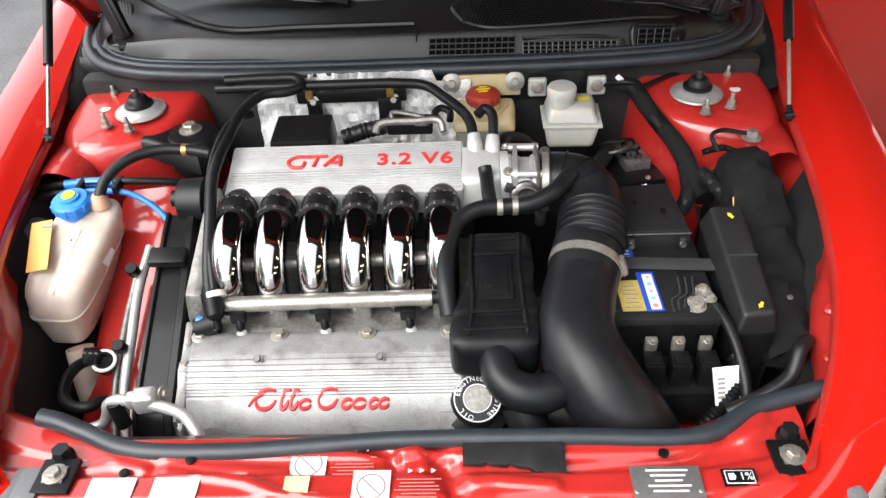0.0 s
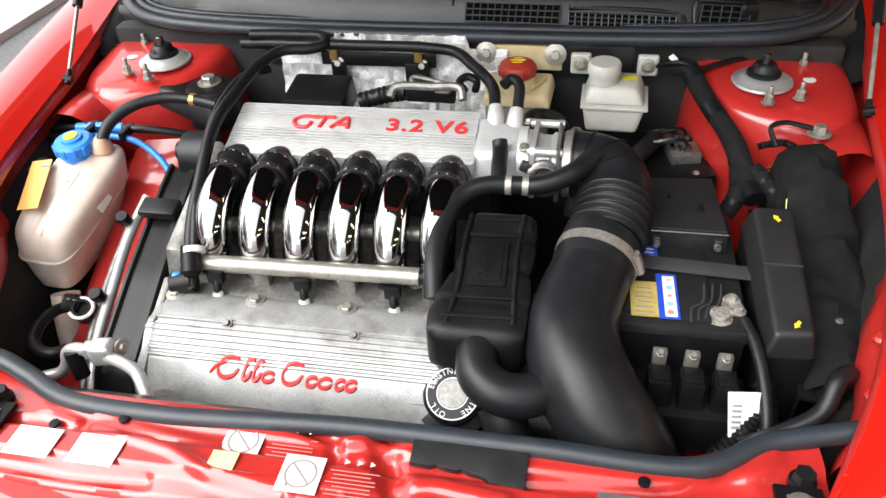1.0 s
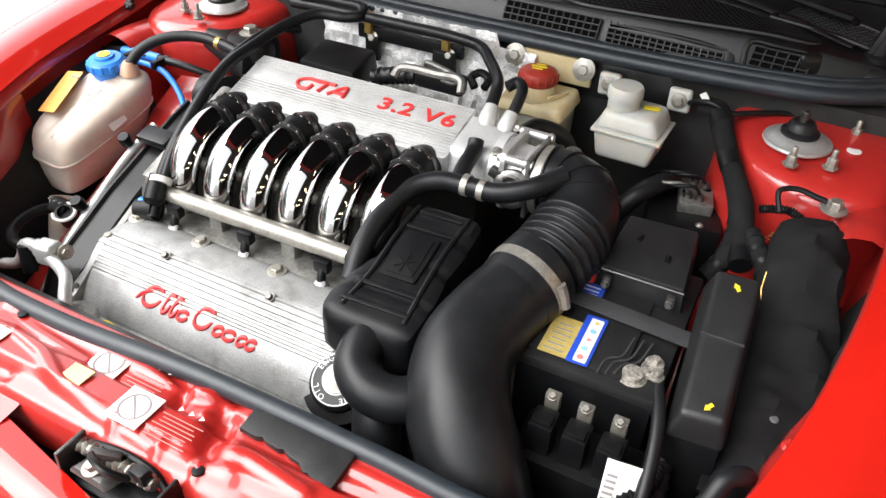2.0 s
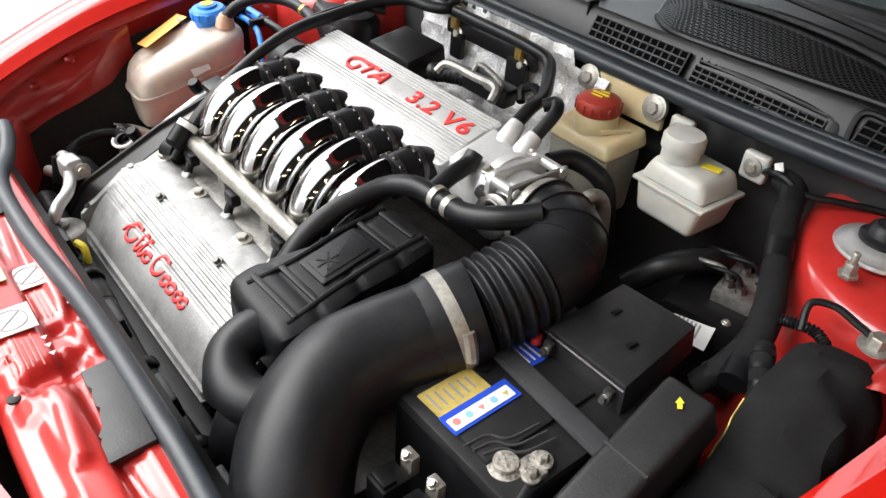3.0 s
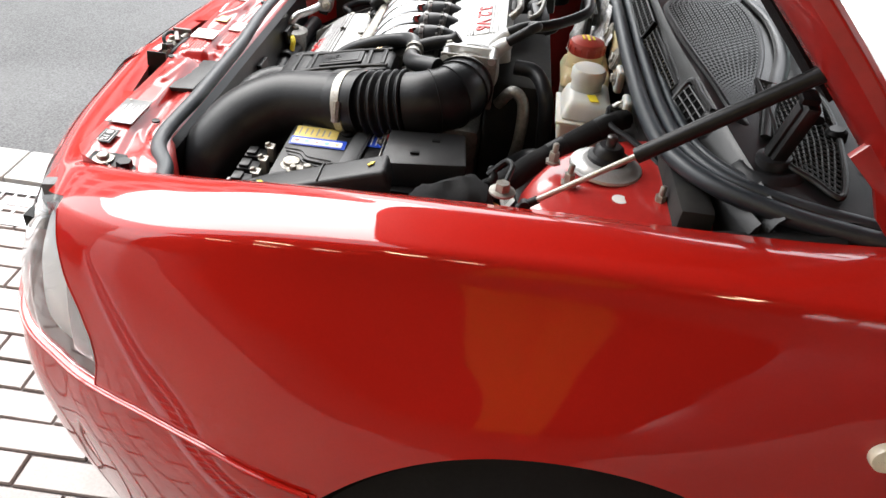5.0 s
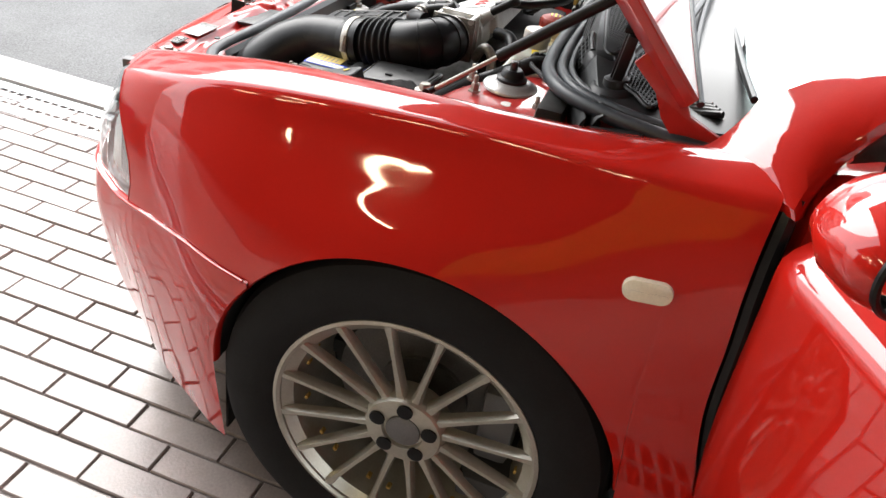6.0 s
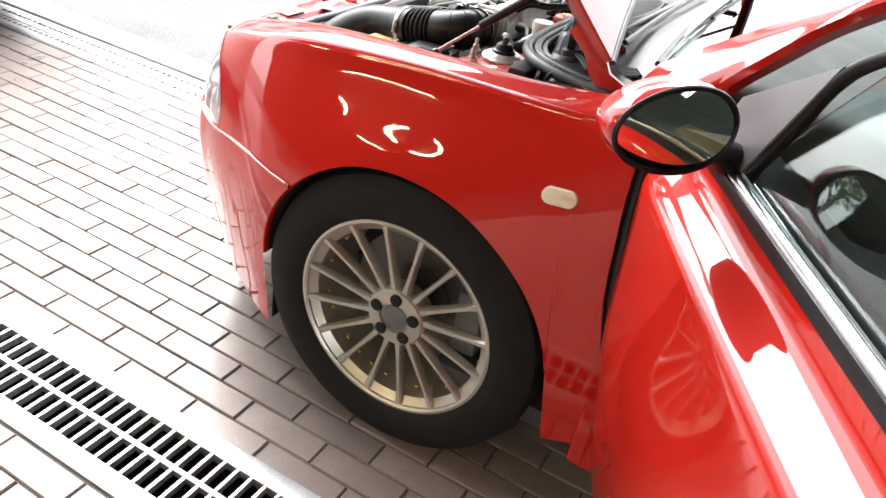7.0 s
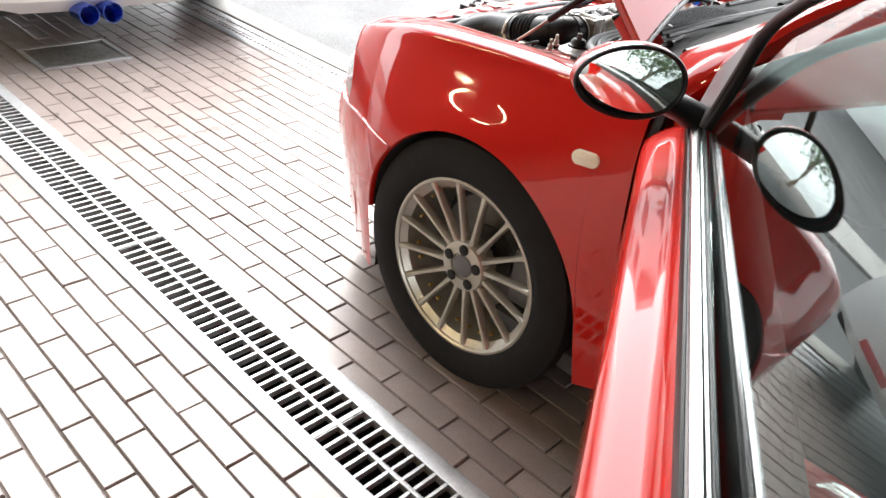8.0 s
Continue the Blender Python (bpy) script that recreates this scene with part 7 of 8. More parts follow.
for side in (1, -1):
    lump = []
    for y in np.linspace(0.045, 0.225, 16):
        t = (y - 0.045) / 0.18
        w, h = 0.040 * math.sin(math.pi * min(1, 0.18 + 0.7 * t)) ** 0.6, 0.836 + 0.040 * t - 0.016 * max(0, 1 - 5 * t) ** 2
        lump.append([Vector((side * (0.630 + 0.012 * t + w * c), y, h + d + 0.004 * noise.noise(Vector((c * 2, y * 40, side))))) for c, d in ((-1.05, -0.06), (-1.0, -0.022), (-0.8, -0.008), (-0.4, 0.0), (0.0, 0.003), (0.4, 0.0), (0.8, -0.008), (1.0, -0.022), (1.05, -0.06))])
    part("corner_felt", grid(lump), FELT, car, "black felt filler in the scuttle corner")
    boot = part("wiper_boot", lathe([(0.040, -0.012), (0.041, 0.0), (0.034, 0.008), (0.030, 0.009), (0.026, 0.004), (0.020, 0.004), (0.018, 0.016), (0.014, 0.018)], (side * 0.541, 0.172, 0.890), (0, -0.15, 1), 28), RUBBER, car)
    part("wiper_post", joined(box((side * 0.548, 0.174, 0.938), (0.029, 0.015, 0.082), 0.004, rot(-6, side * 14, 0)), box((side * 0.547, 0.166, 0.936), (0.013, 0.006, 0.074), 0.002, rot(-6, side * 14, 0))), COWL, boot)
    part("post_clip", box((side * 0.557, 0.173, 0.981), (0.020, 0.018, 0.008), 0.002, rot(0, 12, 0)), BLACK, boot)
    part("corner_tray", joined(*[tube([(side * (0.45 + 0.02 * k), 0.16 + 0.012 * k, 0.888), (side * (0.53 + 0.012 * k), 0.21 + 0.016 * k, 0.892), (side * (0.57 + 0.008 * k), 0.30 + 0.005 * k, 0.91)], 0.005, 24, 8) for k in range(4)]), COWL, car)
# windscreen and its frame
rows = []
for x in np.linspace(-0.62, 0.62, 24):
    k = (abs(x) / 0.62) ** 2
    rows.append([Vector((x * (1 - 0.16 * t), 0.315 + 0.030 * k + 0.70 * t, 0.938 + 0.010 * k + 0.50 * t - 0.05 * t * t)) for t in np.linspace(0, 1, 12)])
part("windscreen", thick(grid(rows), 0.005), GLASS, car, "laminated windscreen reflecting the white sky").visible_shadow = False
part("screen_gasket", tube([Vector(r[0]) + Vector((0, -0.004, -0.001)) for r in rows], 0.005, 60, 8), RUBBER, car)
for side in (1, -1):
    rows = []
    outer = spline([(0.775, 0.402, 0.890), (0.752, 0.410, 0.906), (0.722, 0.430, 0.935), (0.704, 0.460, 0.978), (0.697, 0.507, 1.03), (0.690, 0.56, 1.085), (0.672, 0.65, 1.15), (0.628, 0.85, 1.265), (0.575, 1.05, 1.345)], 60)
    for i in range(-8, 60):
        if i < 0:
            f = (i + 8) / 8
            e = Vector((0.668 - 0.040 * f**2, 0.290 + 0.055 * f, 0.888 + 0.060 * f**1.5))
            o = Vector((0.700 + 0.075 * f, 0.312 + 0.09 * f, 0.896 - 0.006 * f))
        else:
            t = i / 59
            e = Vector((0.626 * (1 - 0.16 * t), 0.345 + 0.70 * t, 0.950 + 0.50 * t - 0.05 * t * t))
            o = Vector(outer[i])
        n = Vector((0.55, -0.25, 0.5))
        row = [e + Vector((-0.004, 0.002, -0.006)), e]
        for q in (0.2, 0.4, 0.6, 0.8):
            row.append(e.lerp(o, q) + n * 0.020 * math.sin(math.pi * q) * (0.35 + 0.65 * min(1, max(0, (i + 8) / 20))))
        row += [o, o + Vector((0.002, 0.006, -0.012)), o + Vector((-0.03, 0.02, -0.02))]
        rows.append([Vector((side * p.x, p.y, p.z)) for p in row])
    part("windscreen_pillar", skin(rows, 1), RED, car)
    part("door_jamb", hexa([(side * 0.66, 0.40, 0.20), (side * 0.775, 0.425, 0.20), (side * 0.775, 0.50, 0.20), (side * 0.66, 0.50, 0.20)], [(side * 0.66, 0.42, 0.90), (side * 0.765, 0.425, 0.885), (side * 0.735, 0.48, 0.93), (side * 0.66, 0.50, 0.93)], 0.008), RED, car)
# cabin roof, rear screen and sides behind the door
rows = []
for x in np.linspace(-0.54, 0.54, 18):
    k = (x / 0.54) ** 2
    rows.append([Vector((x * (1 + 0.06 * math.sin(math.pi * t)), 1.03 + 1.30 * t, 1.385 + 0.05 * math.sin(math.pi * (0.15 + 0.75 * t)) - 0.035 * k)) for t in np.linspace(0, 1, 14)])
part("roof", thick(grid(rows), 0.02), RED, car)
rows = [[Vector((x * (1 + 0.06 * t), 2.33 + 0.62 * t, 1.395 - 0.035 * (x / 0.54) ** 2 - 0.36 * t - 0.05 * t * t)) for t in np.linspace(0, 1, 8)] for x in np.linspace(-0.50, 0.50, 12)]
part("rear_screen", thick(grid(rows), 0.005), GLASS, car)
rows = [[Vector((x, 2.95 + 0.12 * t - 0.10 * max(0, t - 0.6) - 0.10 * (x / 0.72) ** 4, 0.985 - 0.68 * t)) for t in np.linspace(0, 1, 12)] for x in np.linspace(-0.72, 0.72, 20)]
part("tailgate", thick(grid(rows), 0.02), RED, car)
for side in (1, -1):
    y0 = 1.62 if side == 1 else 0.47
    rows = []
    for y in np.linspace(y0, 3.0, 60):
        end = 0.085 * max(0, (y - 2.3) / 0.7) ** 2
        arch = math.sqrt(max(0, 0.345**2 - (y - 2.55) ** 2))
        foot = HUB_Z + arch if arch > 0 else 0.17
        rows.append([Vector((side * (x - end), y, max(z, foot + 0.02 * k))) for k, (x, z) in enumerate(((0.775, 0.17), (0.80, 0.32), (0.812, 0.48), (0.815, 0.62), (0.808, 0.74), (0.79, 0.84), (0.755, 0.925)))])
    part("rear_quarter" if side == 1 else "body_side", skin(rows, 1), RED, car)
    rows = [[Vector((side * (0.752 - 0.20 * t), y, 0.925 + (float(np.interp(y, [0.5, 1.0, 1.6, 2.4, 2.9], [0.96, 1.33, 1.385, 1.34, 0.99])) - 0.925) * t)) for t in (0, 0.35, 0.7, 1)] for y in np.linspace(y0, 2.86, 24)]
    part("side_glass", thick(grid(rows), 0.004), GLASS, car).visible_shadow = False
    part("roof_rail", tube([(side * 0.552, 1.03, 1.352), (side * 0.575, 1.6, 1.39), (side * 0.56, 2.3, 1.352), (side * 0.56, 2.62, 1.16), (side * 0.66, 2.92, 0.965)], [0.022, 0.026, 0.030, 0.036, 0.034], 40, 10), RED, car)
    if side == 1:
        part("centre_pillar", tube([(0.755, 1.64, 0.92), (0.66, 1.62, 1.18), (0.575, 1.60, 1.38)], 0.028, 14, 8), BLACK, car)
part("rear_bumper", box((0, 3.02, 0.38), (1.48, 0.14, 0.30), 0.05, None, 3), RED, car)
part("side_sill", box((0.758, 1.05, 0.30), (0.080, 1.15, 0.10), 0.02), RED, car)
part("floor_pan", box((0, 1.3, 0.24), (1.5, 2.4, 0.05), 0.01), CABIN, car)
part("dashboard", joined(box((0, 0.62, 0.86), (1.3, 0.36, 0.16), 0.05, rot(-8, 0, 0), 3), box((0, 0.55, 0.62), (1.3, 0.12, 0.4), 0.03)), CABIN, car)
wheel_s = part("steering_wheel", tube([(0.36 + 0.18 * math.cos(a), 0.86 + 0.07 * math.sin(a), 0.90 + 0.165 * math.sin(a)) for a in np.linspace(0, 2 * math.pi, 30)], 0.015, 80, 10), BLACK, car)
part("wheel_boss", box((0.36, 0.855, 0.89), (0.16, 0.05, 0.10), 0.02, rot(-20, 0, 0)), BLACK, wheel_s)
for x in (0.36, -0.36):
    seat = part("front_seat", joined(box((x, 1.25, 0.50), (0.48, 0.5, 0.16), 0.05, rot(8, 0, 0), 3), box((x, 1.53, 0.82), (0.46, 0.14, 0.62), 0.05, rot(-15, 0, 0), 3), box((x, 1.63, 1.20), (0.26, 0.09, 0.17), 0.03, rot(-15, 0, 0), 3)), CABIN, car)

# bonnet, hinged at the scuttle and raised
HINGE, LIFT, HALF = Vector((0, 0.276, 0.946)), radians(42), 0.664
rows, under = [], []
for x in np.linspace(-HALF, HALF, 34):
    r, q = [], []
    e2 = (x / HALF) ** 2
    for t in np.linspace(0, 1, 24):
        wx = x * (1.0 + 0.012 * math.sin(math.pi * min(1, t * 2)) - 0.18 * t**1.8)
        crown = 0.035 * (1 - e2) - 0.10 * t**3 + 0.02 * math.sin(math.pi * t)
        L = 0.14 * (1 - e2) + (0.86 - 0.08 * e2) * t
        for lst, dz in ((r, 0.0), (q, -0.03 * min(1, 6 * (1 - abs(x) / HALF)))):
            c, s = math.cos(LIFT), math.sin(LIFT)
            h = crown + dz
            lst.append(Vector((wx, HINGE.y - L * c + h * s * 0.9, HINGE.z + L * s + h * c)))
    rows.append(r)
    under.append(q)
bonnet = part("bonnet", thick(grid(rows), 0.006), RED, car, "raised glossy red bonnet")
part("inner_frame", thick(grid(under), 0.004), RED_BAY, bonnet)
pad = []
for i in range(2, 32):
    off = Vector((0, -0.018 * math.sin(LIFT), -0.018 * math.cos(LIFT)))
    pad.append([p + off for p in under[i][2:21]])
for k in (0, -1):
    sg = -1 if k == 0 else 1
    part("edge_flange", grid([[p, p + Vector((-sg * 0.004, -0.010, -0.014)), p + Vector((-sg * 0.024, -0.020, -0.026)), p + Vector((-sg * 0.050, -0.022, -0.030)), p + Vector((-sg * 0.072, -0.016, -0.022)), p + Vector((-sg * 0.088, -0.004, -0.006))] for p in rows[k]]), RED_BAY, bonnet, "red folded bonnet edge")
    x = rows[k][0].x - sg * 0.022
    plate = slab([(0.205, 0.985), (0.262, 0.938), (0.275, 0.915), (0.318, 0.897), (0.312, 0.880), (0.262, 0.882), (0.240, 0.905), (0.225, 0.935), (0.190, 0.965)], -0.004, 0.004, 0.001, Matrix(((0, 0, 1, x), (1, 0, 0, 0), (0, 1, 0, 0), (0, 0, 0, 1))))
    hinge = part("hinge_plate", plate, RED_BAY, bonnet, "red pressed steel bonnet hinge")
    for y, z in ((0.222, 0.958), (0.300, 0.889)):
        part("hinge_bolt", bolt((x - sg * 0.004, y, z), (-sg, 0, 0), 0.006, 0.006, 1.3), STEEL, hinge)
part("rear_seal", tube([r[0] + Vector((0, 0.004, -0.006)) for r in rows], 0.005, 80, 8), SEAL, bonnet)
part("insulation_pad", thick(grid(pad), 0.006), FELT, bonnet, "black felt pad under the bonnet")
SHIFT[0] = 0.0
for side in (1, -1):
    SHIFT[0] = MID - side * MID
    foot = Vector((side * 0.62, -0.084, 0.837))
    top = Vector((side * 0.650, 0.160, 1.042))
    mid = foot.lerp(top, 0.40)
    st = thing("gas_strut", tuple(foot), "slim black gas strut holding up the bonnet", "gas strut")
    part("rod", tube([foot, mid], 0.0031, 4, 12), STEEL, st)
    part("cylinder", tube([mid, top], 0.0080, 4, 16), BLACK_SATIN, st)
    part("ball_joint", joined(lathe([(0.0055, -0.007), (0.006, 0.007)], foot, (side, 0, 0.2), 16), lathe([(0.005, -0.008), (0.0045, 0.016)], foot, tuple(top - foot), 12)), BLACK, st)

SHIFT[0] = 0.0
# ---- open front door ----
DH = Vector((0.80, 0.452, 0.0))
DX, DN = Vector((0.882, 0.471, 0)), Vector((0.471, -0.882, 0))
door = thing("front_door", (0.80, 0.452, 0.2), "open glossy red front door with mirror and raised window", "car door")


def dp(s, out, z):
    """A place on the door: s along it from the hinge, out from its plane."""
    return DH + DX * s + DN * out + Vector((0, 0, z))


rows = []
for s in np.linspace(-0.006, 1.16, 42):
    belt = 0.915 + 0.03 * s
    e = 0.014 * math.exp(-(s + 0.006) / 0.016)
    rows.append([dp(s, 0.085 * w - e, z) for w, z in ((-0.25, 0.20), (-0.05, 0.26), (0.25, 0.40), (0.50, 0.52), (0.60, 0.60), (0.66, 0.70), (0.70, 0.78), (0.73, 0.824), (0.715, 0.838), (0.62, 0.849), (0.44, 0.860), (0.26, 0.870), (0.12, 0.880), (0.06, 0.889 + 0.012 * s), (0.045, belt))])
bm = grid(rows)
bmesh.ops.recalc_face_normals(bm, faces=bm.faces)
part("outer_panel", bm, RED, door)
rows = [[dp(s, -0.09 - 0.02 * k, z) for k, z in ((0, 0.2), (1, 0.5), (1, 0.8), (0, 0.93))] for s in np.linspace(0.0, 1.16, 10)]
part("inner_panel", grid(rows), CABIN, door)
part("front_edge", grid([[dp(0.0, o, z) for o in (-0.09, -0.04, 0.0)] for z in (0.2, 0.4, 0.6, 0.8, 0.92)]), RED, door)
part("rear_edge", grid([[dp(1.16, o, z) for o in (-0.09, -0.04, 0.03)] for z in (0.2, 0.4, 0.6, 0.8, 0.94)]), RED, door)
def strip(profile, s0=0.05, s1=1.16):
    """A strip along the window's lower edge: places across it and above its line."""
    return grid([[dp(s, o, 0.916 + 0.03 * s + dz) for o, dz in profile] for s in np.linspace(s0, s1, 24)])


part("belt_seal", strip(((0.0065, -0.016), (0.0072, -0.004), (0.0058, 0.001), (0.003, 0.0012), (0.0022, -0.004))), RUBBER, door)
trim = part("belt_trim", strip(((0.0028, -0.006), (0.0024, 0.003), (0.0002, 0.0068), (-0.0042, 0.0082), (-0.0088, 0.0072), (-0.0094, 0.0054), (-0.0102, 0.0054), (-0.0108, 0.0070), (-0.0142, 0.0056), (-0.0152, 0.001), (-0.0152, -0.006))), TRIM, door, "bright polished window strip")
part("groove", strip(((-0.0088, 0.00735), (-0.0098, 0.0058), (-0.0108, 0.00705))), BLACK_SATIN, trim)
part("belt_rubber", strip(((-0.0150, -0.006), (-0.0155, 0.0035), (-0.0172, 0.0048), (-0.0200, 0.0042), (-0.0225, 0.0), (-0.0235, -0.006))), RUBBER, door)
frame_pts = [dp(0.165, -0.022, 0.935), dp(0.20, -0.035, 1.02), dp(0.245, -0.045, 1.098), dp(0.42, -0.07, 1.195), dp(0.62, -0.095, 1.285), dp(0.85, -0.115, 1.345), dp(1.12, -0.115, 1.33)]
part("window_frame", tube(frame_pts, [0.010, 0.010, 0.009, 0.0075, 0.007, 0.007, 0.007], 80, 10), BLACK_SATIN, door)
rows = []
for s in np.linspace(0.175, 1.12, 28):
    ztop = float(np.interp(s, [0.165, 0.20, 0.245, 0.42, 0.62, 0.85, 1.12], [0.94, 1.02, 1.098, 1.195, 1.285, 1.345, 1.33]))
    rows.append([dp(s, -0.024 - 0.16 * ((z - 0.93) / 0.45) ** 1.1 if z > 0.93 else -0.024, z) for z in np.linspace(0.925, ztop, 12)])
part("window_glass", thick(grid(rows), 0.004), GLASS, door, "slightly green tinted window glass").visible_shadow = False
part("mirror_triangle", hexa([tuple(dp(0.045, -0.028, 0.93)), tuple(dp(0.162, -0.028, 0.93)), tuple(dp(0.238, -0.055, 1.10)), tuple(dp(0.062, -0.040, 0.995))], [tuple(dp(0.045, -0.008, 0.93)), tuple(dp(0.162, -0.008, 0.93)), tuple(dp(0.238, -0.035, 1.10)), tuple(dp(0.062, -0.020, 0.995))], 0.003), SAIL, door, "grey painted mirror sail panel")
# mirror: oval housing facing along the door
mc = Vector((1.037, 0.462, 0.992))
face_n = Vector((0.69, 0.72, 0.06)).normalized()
mx = Vector((-0.72, 0.69, 0.03)).normalized()
mm = plane_at(mc, face_n, mx)
rows = []
for a in np.linspace(0, 2 * math.pi, 41):
    c, s = math.cos(a), math.sin(a)
    ring = []
    for k, d in ((1.0, 0.0), (1.045, -0.008), (1.06, -0.022), (0.95, -0.055), (0.6, -0.085), (0.2, -0.095), (0.0, -0.096)):
        ring.append(mm @ Vector((0.082 * k * c * (1.0 if c < 0 else 0.94), 0.051 * k * s * (1 + 0.10 * c), d)))
    rows.append(ring)
mir = part("mirror_housing", grid(rows), RED, door, "red oval door mirror housing")
oval = [(0.082 * math.cos(a) * (1.0 if math.cos(a) < 0 else 0.94), 0.051 * math.sin(a) * (1 + 0.10 * math.cos(a))) for a in np.linspace(0, 2 * math.pi, 49)[:-1]]
part("mirror_rim", tube([mm @ Vector((x, y, 0.0)) for x, y in oval + oval[:1]], 0.0036, 120, 8, cap=False), BLACK_SATIN, mir)
# convex glass, swung towards the door inside its housing
glass_n = Vector((0.80, 0.585, 0.075)).normalized()
mg = plane_at(mc - face_n * 0.008, glass_n, mx)
part("mirror_glass", grid([[mg @ Vector((x * k, y * k, -(0.075 * k) ** 2 / 2.8)) for k in (0.94, 0.7, 0.45, 0.2, 0.001)] for x, y in oval + oval[:1]]), MIRROR, mir, "silvered mirror glass")
part("mirror_bezel", grid([[mm @ Vector((x * k, y * k, d)) for k, d in ((0.985, -0.001), (0.975, -0.012), (0.960, -0.030))] for x, y in oval + oval[:1]]), BLACK, mir)
part("mirror_arm", tube([mm @ Vector((0.06, -0.03, -0.03)), dp(0.14, 0.02, 0.945), dp(0.13, -0.01, 0.93)], [0.02, 0.022, 0.024], 16, 10), BLACK_SATIN, door)

# ---- small marks on the cross panel ----
for x, y in ((-0.078, -0.629), (-0.001, -0.666)):
    z = slam_z(x, y) + 0.0005
    st = thing("warning_sticker", (x, y, z), "white sticker with a grey prohibition sign on red steel", "sticker", group="stickers on the front panel")
    part("paper", box((x, y, z + 0.0025), (0.042, 0.042, 0.0012), 0), PAPER, st)
    part("sign", joined(lathe([(0.0165, 0), (0.0165, 0.0004), (0.0145, 0.0004), (0.0145, 0)], (x, y, z + 0.0033), (0, 0, 1), 36, ring=True), box((x, y, z + 0.0035), (0.028, 0.0018, 0.0005), 0, rot(0, 0, -45))), FAINT, st)
    for k in range(7):
        part("print_line", box((x + 0.053 - 0.002 * (k % 2), y - 0.017 + 0.0045 * k, slam_z(x + 0.053, y) + 0.0022), (0.050 - 0.006 * (k % 3), 0.0009, 0.0005), 0), FADED, st)
    for k in range(3):
        part("picture_sign", lathe([(0.0, 0), (0.0035, 0), (0.0035, 0.0005)], (x + 0.042 + 0.013 * k, y + 0.020, z + 0.0028), (0, 0, 1), 3), PAPER, st)
lab = thing("yellow_sticker", (-0.082, -0.664, 0.703), "small pale yellow paper sticker on red steel", "sticker")
part("paper", box((-0.085, -0.664, slam_z(-0.085, -0.664) + 0.0025), (0.028, 0.026, 0.001), 0), mat("pale_yellow", (0.75, 0.68, 0.3), 0.6), lab)
for x in (-0.295, -0.222):
    lab = thing("white_sticker", (x, -0.655, 0.70), "blank white sticker on red steel", "sticker", group="blank stickers")
    part("paper", box((x, -0.668, slam_z(x, -0.668) + 0.002), (0.052, 0.036, 0.0012), 0.0004), PAPER, lab)
dp_ = thing("data_plate", (0.31, -0.66, 0.70), "grey metal data plate riveted to red steel", "data plate")
part("plate", box((0.323, -0.664, 0.7175), (0.076, 0.040, 0.0015), 0.0004), PLATE, dp_)
for k in range(5):
    part("print_line", box((0.325, -0.650 - 0.0065 * k, 0.7186), (0.046 - 0.008 * (k % 3), 0.0022, 0.0004), 0), PAPER, dp_)
for sx in (-1, 1):
    part("rivet", lathe([(0.003, 0), (0.002, 0.0012)], (0.323 + sx * 0.034, -0.676, 0.7182), (0, 0, 1), 12), STEEL, dp_)
lt = thing("lamp_level_sticker", (0.395, -0.65, 0.70), "small black sticker with white lamp symbol", "sticker")
part("paper", box((0.402, -0.660, 0.7185), (0.037, 0.022, 0.001), 0), BLACK, lt)
part("print", joined(slab(rounded(0.031, 0.0165, 0.001, 3), 0, 0.0006, 0, Matrix.Translation((0.402, -0.660, 0.7190)))), LETTER_W, lt)
part("print_field", joined(slab(rounded(0.029, 0.0145, 0.001, 3), 0, 0.0006, 0, Matrix.Translation((0.402, -0.660, 0.7194)))), BLACK, lt)
part("numerals", letters("1%", 0.013, Matrix.Translation((0.409, -0.660, 0.7202)), 0.0002), LETTER_W, lt)
part("lamp_symbol", slab([(-0.004, -0.004), (0.002, -0.004), (0.004, 0), (0.002, 0.004), (-0.004, 0.004)], 0, 0.0006, 0, Matrix.Translation((0.394, -0.660, 0.7200))), LETTER_W, lt)
for x, y, bx, by in ((0.467, -0.634, 0.474, -0.602), (-0.364, -0.648, -0.369, -0.618)):
    sg = 1 if x > 0 else -1
    la = thing("lamp_bracket", (x, y, 0.69), "black headlamp bracket with a steel washer bolted to the front panel", "bracket", group="headlamp brackets")
    part("plate", box((x, y, 0.7165), (0.044, 0.046, 0.006), 0.002), BLACK, la)
    part("washer_plate", box((x, y, 0.7205), (0.024, 0.022, 0.003), 0.001), ALU_DULL, la)
    part("bolt", bolt((x, y, 0.7215), (0, 0, 1), 0.008, 0.008), STEEL, la)
    part("arm", joined(box((x + sg * 0.028, y - 0.012, 0.708), (0.03, 0.05, 0.022), 0.004), box((x + sg * 0.05, y - 0.02, 0.700), (0.02, 0.07, 0.03), 0.005, rot(0, 0, sg * 12))), GREY_TRIM, la)
    bf = thing("rubber_buffer", (bx, by, 0.70), "black rubber bonnet buffer", "buffer", group="bonnet buffers")
    part("foot", lathe([(0.013, 0), (0.013, 0.006), (0.009, 0.008)], (bx, by, 0.710), (0, 0, 1), 20), BLACK, bf)
    part("head", lathe([(0.011, 0), (0.010, 0.012)], (bx, by, 0.716), (0, 0, 1), 6), RUBBER, bf)
SHIFT[0] = 0.0
for x, y in ((-0.217, -0.623), (0.329, -0.622), (-0.29, -0.640), (0.10, -0.690)):
    solo("panel_hole", lathe([(0.006, 0), (0.006, 0.0025), (0.004, 0.003)], (x, y, 0.7095), (0, 0, 1), 14), BLACK, "small dark hole plug in red steel", "plug", group="plugs in the front panel")

# ---- surroundings ----
wc = thing("white_car", (0.2, -4.6, 0), "white parked car with dark twin exhaust tips", "car")
rows = []
